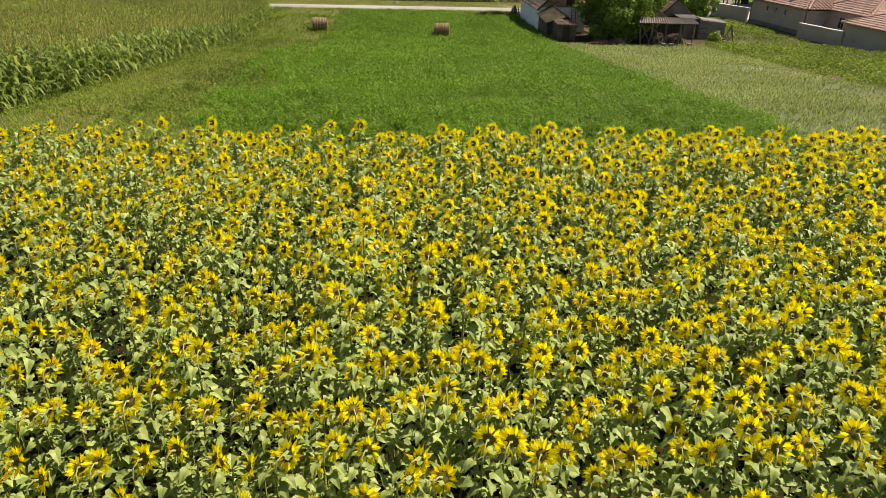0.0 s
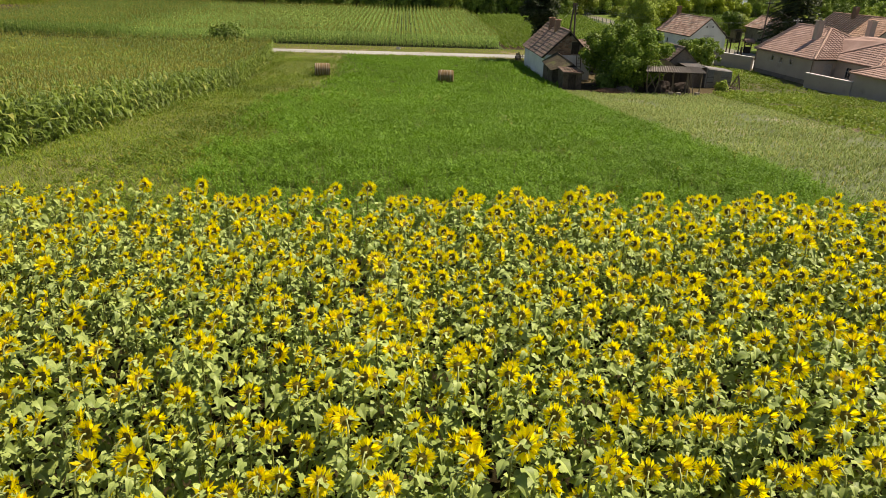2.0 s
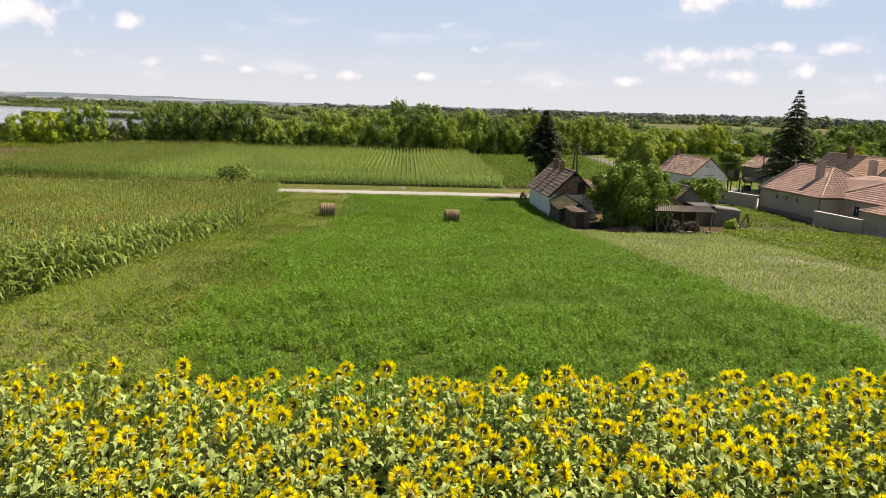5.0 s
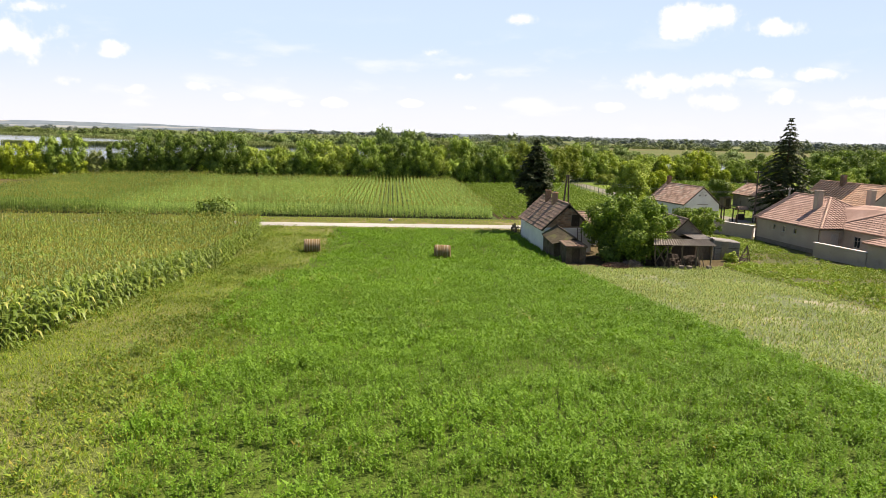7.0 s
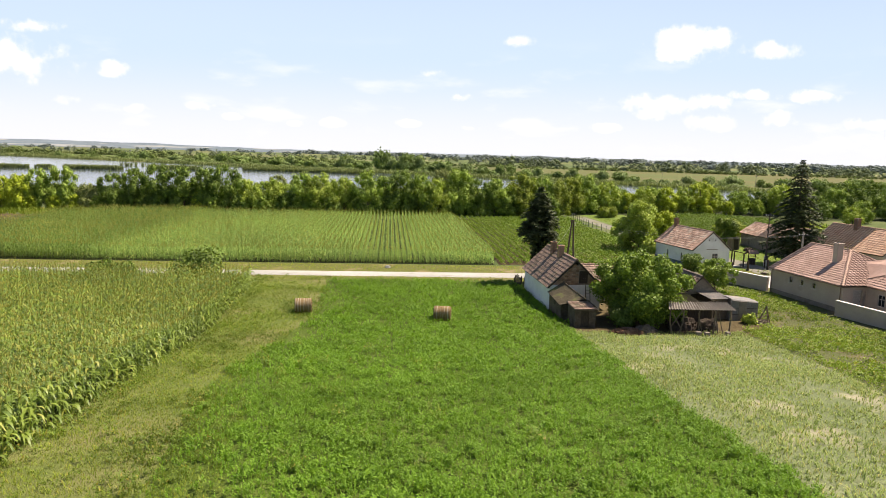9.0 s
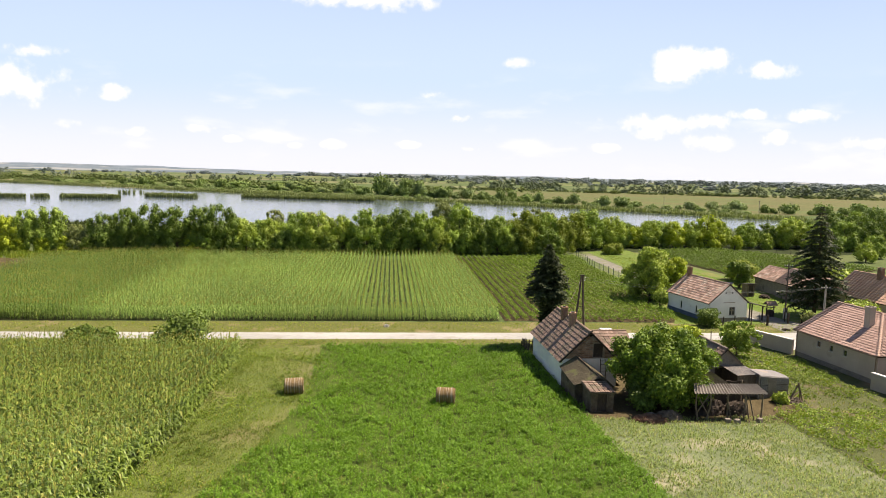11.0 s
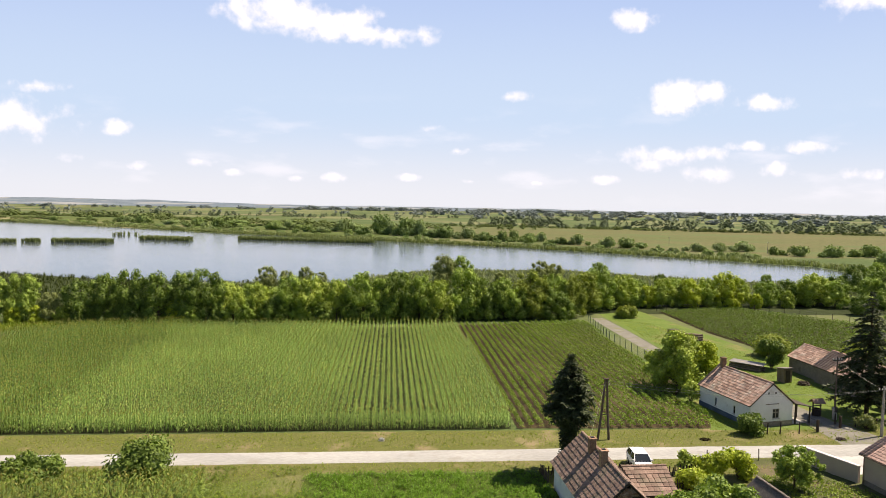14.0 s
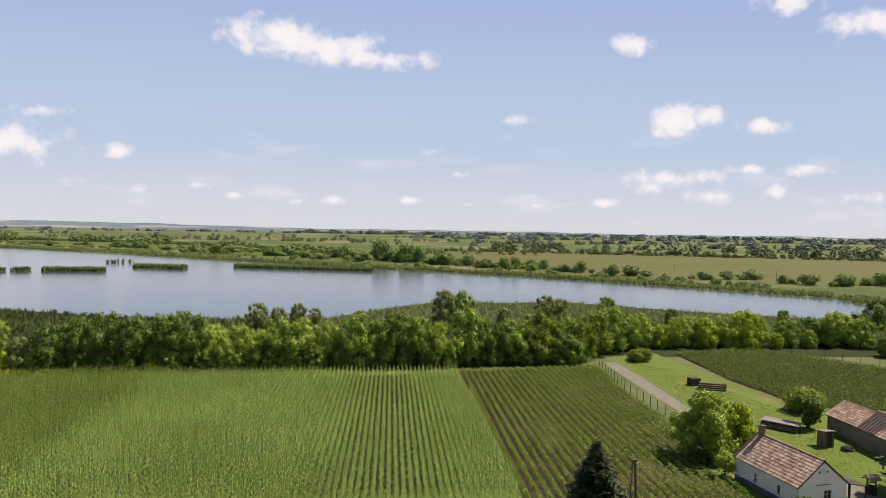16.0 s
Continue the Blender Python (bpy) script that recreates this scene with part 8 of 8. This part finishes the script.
pole((50.6, 93.5, 0), 5.3, 0.13, M_POLECON, "grey concrete power pole at the yard gate")
pole((182, 456, 0), 5.4, 0.14, M_POLECON, "thin far power pole in the meadow beyond the lake")
pole((206, 381, 0), 6.4, 0.14, M_POLECON, "thin far power pole in the meadow beyond the lake")
pole((49.2, 99.0, 0), 7.2, 0.09, M_POLE, "slim dark pole beside the well", True)


def wire(a, b, sag, r=0.010):
    a, b = Vector(a), Vector(b)
    n = 14
    pts = [a.lerp(b, k / n) + Vector((0, 0, -sag * 4 * (k / n) * (1 - k / n))) for k in range(n + 1)]
    ob = part("wire", tube(bmesh.new(), pts, [r] * (n + 1), 4), M_WIRE)
    return tagged(ob, "thin overhead power wire between two poles", "wire", "overhead wires")


for dz, dx in ((6.02, 0.0), (5.72, 0.0)):
    wire((21.2, 93.4, dz), (50.6 - 0.3 + dx, 93.5, 4.95 - (6.02 - dz) * 0.3), 0.9)
wire((50.6, 93.5, 4.9), (49.2, 99.0, 6.8), 0.15)
wire((50.9, 93.5, 4.95), (64.0, 94.0, 4.2), 0.3)
wire((20.7, 93.4, 5.72), (15.2, 80.5, 4.6), 0.35)


def post_fence(label, path, spacing, height, r, mat, wires=2, cat="fence", mesh_mat=None, name="fence"):
    """Posts along a line, with wires strung between."""
    P = [Vector((*p, 0)) for p in path]
    ob = thing(name, label, cat, P[0])
    base = P[0]
    rr = np.random.default_rng(len(path) + int(height * 100))
    tops = []
    for a, b in zip(P, P[1:]):
        n = max(1, round((b - a).length / spacing))
        for k in range(n + (1 if b is P[-1] else 0)):
            p = a.lerp(b, k / n) - base
            h = height * rr.uniform(0.92, 1.05)
            t = p + Vector((rr.normal(0, 0.03), rr.normal(0, 0.03), h))
            part("post", tube(bmesh.new(), [p - Vector((0, 0, 0.05)), t], [r, r * 0.9], 6), mat, ob)
            tops.append((p, h))
    for w in range(wires):
        line = [p + Vector((0, 0, 0.3 + (h - 0.4) * w / max(1, wires - 1))) for p, h in tops]
        bm = tube(bmesh.new(), line, [0.008] * len(line), 3)
        part("strand", bm, M_WIRE, ob)
    return ob


post_fence("green post and wire fence beside the farm track", [(38.9, 126.5), (38.2, 144.0), (40.0, 163.0)], 2.5, 1.45, 0.06, M_GREENPOST, 5)
post_fence("wire fence with dark posts in front of the yard", [(37.2, 94.4), (40.1, 94.5), (42.2, 94.5)], 1.6, 1.25, 0.07, M_WOODDARK, 3)
post_fence("wire fence with dark posts round the yard", [(48.2, 97.4), (51.6, 95.6), (56.5, 94.6)], 1.9, 1.2, 0.09, M_WOODDARK, 3)
post_fence("thin post and wire fence of the garden plot", [(60, 176.5), (80, 183), (97, 163)], 3.2, 1.4, 0.06, M_WOODDARK, 2)
post_fence("wire fence with slim posts along the front garden", [(26.2, 87.2), (31.0, 87.3), (36.4, 87.4)], 2.3, 1.1, 0.05, M_WOODDARK, 3)


def gate_posts():
    ob = thing("yard_gate", "open wire gate on two thick dark posts", "gate", (44.5, 94.9, 0), 20)
    for x in (0.0, 3.6):
        part("gate_post", boxes((x - 0.11, -0.11, 0, x + 0.11, 0.11, 1.35), bevel=0.02), M_WOODDARK, ob)
    part("gate_frame", tube(bmesh.new(), [(0.1, 0, 0.15), (0.1, 0, 1.15), (0.5, 1.6, 1.15), (0.5, 1.6, 0.15), (0.1, 0, 0.15)], [0.025] * 5, 6), M_IRON, ob)
    for k in range(4):
        part("gate_bar", bar((0.1 + 0.08 * (k + 1), 0.32 * (k + 1), 0.15), (0.1 + 0.08 * (k + 1), 0.32 * (k + 1), 1.15), 0.012), M_IRON, ob)


gate_posts()


def paling(label, a, b, height, seed):
    a, b = Vector((*a, 0)), Vector((*b, 0))
    ob = thing("paling_fence", label, "fence", a)
    d = b - a
    n = int(d.length / 0.24)
    r = np.random.default_rng(seed)
    ang = math.atan2(d.y, d.x)
    for k in range(n + 1):
        p = d * (k / n)
        h = height * r.uniform(0.75, 1.1)
        bm = boxes((-0.05, -0.015, 0, 0.05, 0.015, h))
        bmesh.ops.transform(bm, matrix=Matrix.Translation(p) @ Matrix.Rotation(ang, 4, "Z") @ Matrix.Rotation(r.normal(0, 0.05), 4, "Y"), verts=bm.verts)
        part("slat", bm, M_WOODDARK, ob)
    for z in (0.3, height * 0.7):
        part("rail", bar(Vector((0, 0, z)), d + Vector((0, 0, z)), 0.03), M_WOODDARK, ob)


paling("rough dark paling fence at the farmhouse corner", (12.5, 82.4), (12.3, 84.6), 1.25, 1)
paling("dark paling gate beside the parked car", (20.9, 80.4), (23.4, 80.8), 1.1, 2)
paling("grey paling fence between the car and the garden", (23.0, 84.2), (26.4, 84.0), 1.0, 5)
paling("rough paling fence along the farmhouse front", (12.3, 84.6), (20.6, 84.9), 0.9, 3)


def red_shelter():
    """A low rusty sheet roof behind the wing."""
    ob = thing("coal_bin", "low bin with rusty red sheet lid", "bin", (21.0, 77.6, 0), 5)
    part("body", boxes((0, 0, 0, 1.6, 1.6, 0.8), bevel=0.02), M_GREYWALL, ob)
    part("lid", boxes((-0.1, -0.1, 0.8, 1.7, 1.7, 0.86), bevel=0.01), M_RUST, ob)


red_shelter()


def well():
    ob = thing("draw_well", "old draw well with small shingled roof", "well", (48.15, 100.6, 0), 8)
    bm = bmesh.new()
    N = 12
    for z0, z1, ra in ((0, 0.8, 0.5), ):
        o0 = [bm.verts.new((math.cos(a) * ra, math.sin(a) * ra, z0)) for a in np.linspace(0, 6.283, N, endpoint=False)]
        o1 = [bm.verts.new((math.cos(a) * ra, math.sin(a) * ra, z1)) for a in np.linspace(0, 6.283, N, endpoint=False)]
        i1 = [bm.verts.new((math.cos(a) * ra * 0.75, math.sin(a) * ra * 0.75, z1)) for a in np.linspace(0, 6.283, N, endpoint=False)]
        i0 = [bm.verts.new((math.cos(a) * ra * 0.75, math.sin(a) * ra * 0.75, z0 + 0.1)) for a in np.linspace(0, 6.283, N, endpoint=False)]
        for i in range(N):
            j = (i + 1) % N
            bm.faces.new((o0[i], o0[j], o1[j], o1[i]))
            bm.faces.new((o1[i], o1[j], i1[j], i1[i]))
            bm.faces.new((i1[i], i1[j], i0[j], i0[i]))
        bm.faces.new(i0)
    part("ring", bm, M_WOODDARK, ob)
    for x in (-0.52, 0.52):
        part("upright", boxes((x - 0.05, -0.05, 0, x + 0.05, 0.05, 1.7)), M_WOODDARK, ob)
    part("windlass", bar((-0.6, 0, 1.15), (0.6, 0, 1.15), 0.06), M_WOOD, ob)
    for s in (-1, 1):
        part("roof_board", slab(bmesh.new(), [(-0.75, s * 0.55, 1.5), (0.75, s * 0.55, 1.5), (0.75, 0, 1.98), (-0.75, 0, 1.98)], 0.05), M_TILE_OLD, ob)


well()


def privy():
    ob = thing("privy", "small grey boarded privy with sloping roof", "hut", (52.6, 114.4, 0), 8)
    part("body", boxes((0, 0, 0, 1.3, 1.3, 1.9), bevel=0.01), M_WOOD, ob)
    part("door", boxes((0.3, -0.04, 0.08, 1.0, 0.0, 1.75), bevel=0.008), M_WOODDARK, ob)
    part("roof", slab(bmesh.new(), [(-0.15, -0.2, 2.12), (1.45, -0.2, 2.12), (1.45, 1.5, 1.86), (-0.15, 1.5, 1.86)], 0.07), M_ASBESTOS, ob)


privy()


def log_pile(loc, rot, L, label, rows=3, cover=True):
    ob = thing("log_pile", label, "log pile", loc, rot)
    r = np.random.default_rng(int(loc[1]))
    for k in range(rows):
        for j in range(6 - k):
            y = (j - (5 - k) / 2) * 0.34
            rad = 0.155 * r.uniform(0.9, 1.1)
            part("log", tube(bmesh.new(), [(r.normal(0, 0.12), y, 0.155 + k * 0.28), (L + r.normal(0, 0.12), y + r.normal(0, 0.02), 0.155 + k * 0.28)], [rad, rad * 0.9], 8), M_WOOD, ob)
    if cover:
        part("cover_sheet", slab(bmesh.new(), [(-0.2, -1.0, 0.98), (L + 0.2, -1.0, 0.98), (L + 0.2, 1.0, 1.06), (-0.2, 1.0, 1.06)], 0.04), M_ZINC, ob)
    return ob


log_pile((50.4, 124.0, 0), -48, 4.4, "long stack of logs under old sheets")
log_pile((51.2, 144.6, 0), -20, 4.0, "stack of weathered timber beside the track", 4, False)
bm = boxes((0, 0, 0, 1.7, 1.5, 1.3), bevel=0.03)
crate = thing("timber_crate", "dark square timber stack beside the logs", "crate", (50.6, 146.2, 0), 8)
part("body", bm, M_WOODDARK, crate)
for z in (0.3, 0.65, 1.0):
    part("batten", boxes((-0.03, -0.03, z, 1.73, 0.0, z + 0.12)), M_WOOD, crate)


def heap(name, label, cat, loc, R, H, mat, seed):
    ob = thing(name, label, cat, loc)
    bm = bmesh.new()
    bmesh.ops.create_icosphere(bm, subdivisions=3, radius=1.0)
    for v in bm.verts:
        n = noise.noise(v.co * 2.3 + Vector((seed, 0, 0))) * 0.35 + noise.noise(v.co * 6 + Vector((0, seed, 0))) * 0.12
        v.co = Vector((v.co.x * R * (1 + n), v.co.y * R * 0.7 * (1 + n), max(-0.02, v.co.z * H * (1 + n))))
    part("mound", bm, mat, ob)
    # loose bits on the heap
    r = np.random.default_rng(seed)
    tp = Template()
    for _ in range(int(260 * R)):
        a, q = r.uniform(0, 6.28), math.sqrt(r.random()) * 1.15
        c = Vector((math.cos(a) * q * R, math.sin(a) * q * R * 0.7, max(0.02, H * math.sqrt(max(0.0, 1 - q * q * 0.8)) * 0.98)))
        e = Vector((r.normal(), r.normal(), r.normal() * 0.5)).normalized() * r.uniform(0.06, 0.16)
        f = e.cross(Vector((r.normal(), r.normal(), 1.5))).normalized() * r.uniform(0.02, 0.06)
        tp.add([c - e, c + f, c + e, c - f], [(0, 1, 2, 3)])
    V, F, _ = tp.arrays()
    litter = new("litter", mesh_np("litter", V, F, [mat]))
    litter.parent = ob
    return ob


heap("dirt_heap", "reddish brown heap of earth and leaves", "heap", (17.4, 63.4, 0), 1.2, 0.45, M_DIRT, 3)
heap("brush_heap", "grey heap of brushwood beside the shed", "heap", (19.0, 63.9, 0), 0.9, 0.6, M_WOOD, 8)
# guessed clutter in dark wood, added to deepen the shed's shaded inside
heap("brush_heap", "dark pile of old timber in the open shed", "heap", (22.6, 65.2, 0), 1.1, 1.2, M_WOODDARK, 21)
heap("brush_heap", "dark jumble of clutter in the open shed", "heap", (24.6, 65.0, 0), 0.9, 1.0, M_WOODDARK, 22)
heap("rubble_heap", "small heap of rubble in the grass", "heap", (17.8, 64.2, 0), 0.6, 0.35, M_GREYWALL, 12)
heap("dirt_heap", "small brown clod heap on the verge", "heap", (31.2, 93.0, 0), 0.5, 0.12, M_SOIL, 4)
heap("culvert", "pale stone culvert marker on the verge", "stone", (-1.6, 93.6, 0), 0.28, 0.3, M_CONCRETE, 5)
heap("culvert", "dark culvert mouth on the verge", "stone", (45.5, 92.6, 0), 0.5, 0.2, M_WOODDARK, 6)
heap("brush_heap", "dark burnt stump in the yard", "heap", (54.8, 113.4, 0), 0.8, 0.6, M_WOODDARK, 7)


def trestle(loc, rot):
    ob = thing("sawhorse", "broken wooden trestle with leaning poles", "trestle", loc, rot)
    for a, b in (((0, 0, 0), (0.9, 0.1, 1.5)), ((0.4, 0.5, 0), (0.95, 0.1, 1.45)), ((1.3, 0, 0), (0.9, 0.1, 1.5)), ((-0.3, 0.2, 0.0), (1.2, 0.3, 0.75)), ((0.9, -0.2, 0), (0.9, 0.1, 1.55))):
        part("pole", bar(a, b, 0.05), M_WOOD, ob)


trestle((30.4, 67.6, 0), 10)
heap("brush_heap", "tangle of sticks under the trestle", "heap", (30.8, 67.9, 0), 0.8, 0.35, M_WOOD, 15)


def crate_row(x, y, k):
    ob = thing("concrete_block", "grey concrete block beside the shed posts", "block", (x, y, 0), 12 * k)
    part("body", boxes((-0.2, -0.15, 0, 0.2, 0.15, 0.32), bevel=0.02), M_GREYWALL, ob)


for k, (x, y) in enumerate(((22.9, 62.9), (23.5, 62.7), (25.3, 62.9))):
    crate_row(x, y, k)


def greenhouse():
    ob = thing("poly_tunnel", "small pale plastic tunnel beyond the village", "greenhouse", (74.0, 116.0, 0), 60)
    bm = bmesh.new()
    N = 10
    arcs = [[bm.verts.new((y, math.cos(a) * 2.2, max(0, math.sin(a) * 1.9))) for a in np.linspace(0, math.pi, N)] for y in (0, 3, 6, 9)]
    for a, b in zip(arcs, arcs[1:]):
        for i in range(N - 1):
            bm.faces.new((a[i], a[i + 1], b[i + 1], b[i]))
    bm.faces.new(arcs[0])
    bm.faces.new(arcs[-1][::-1])
    part("film", bm, M_ZINC, ob)
    for y in (0, 3, 6, 9):
        part("hoop", tube(bmesh.new(), [(y, math.cos(a) * 2.23, max(0, math.sin(a) * 1.93)) for a in np.linspace(0, math.pi, N)], [0.03] * N, 5), M_IRON, ob)


greenhouse()
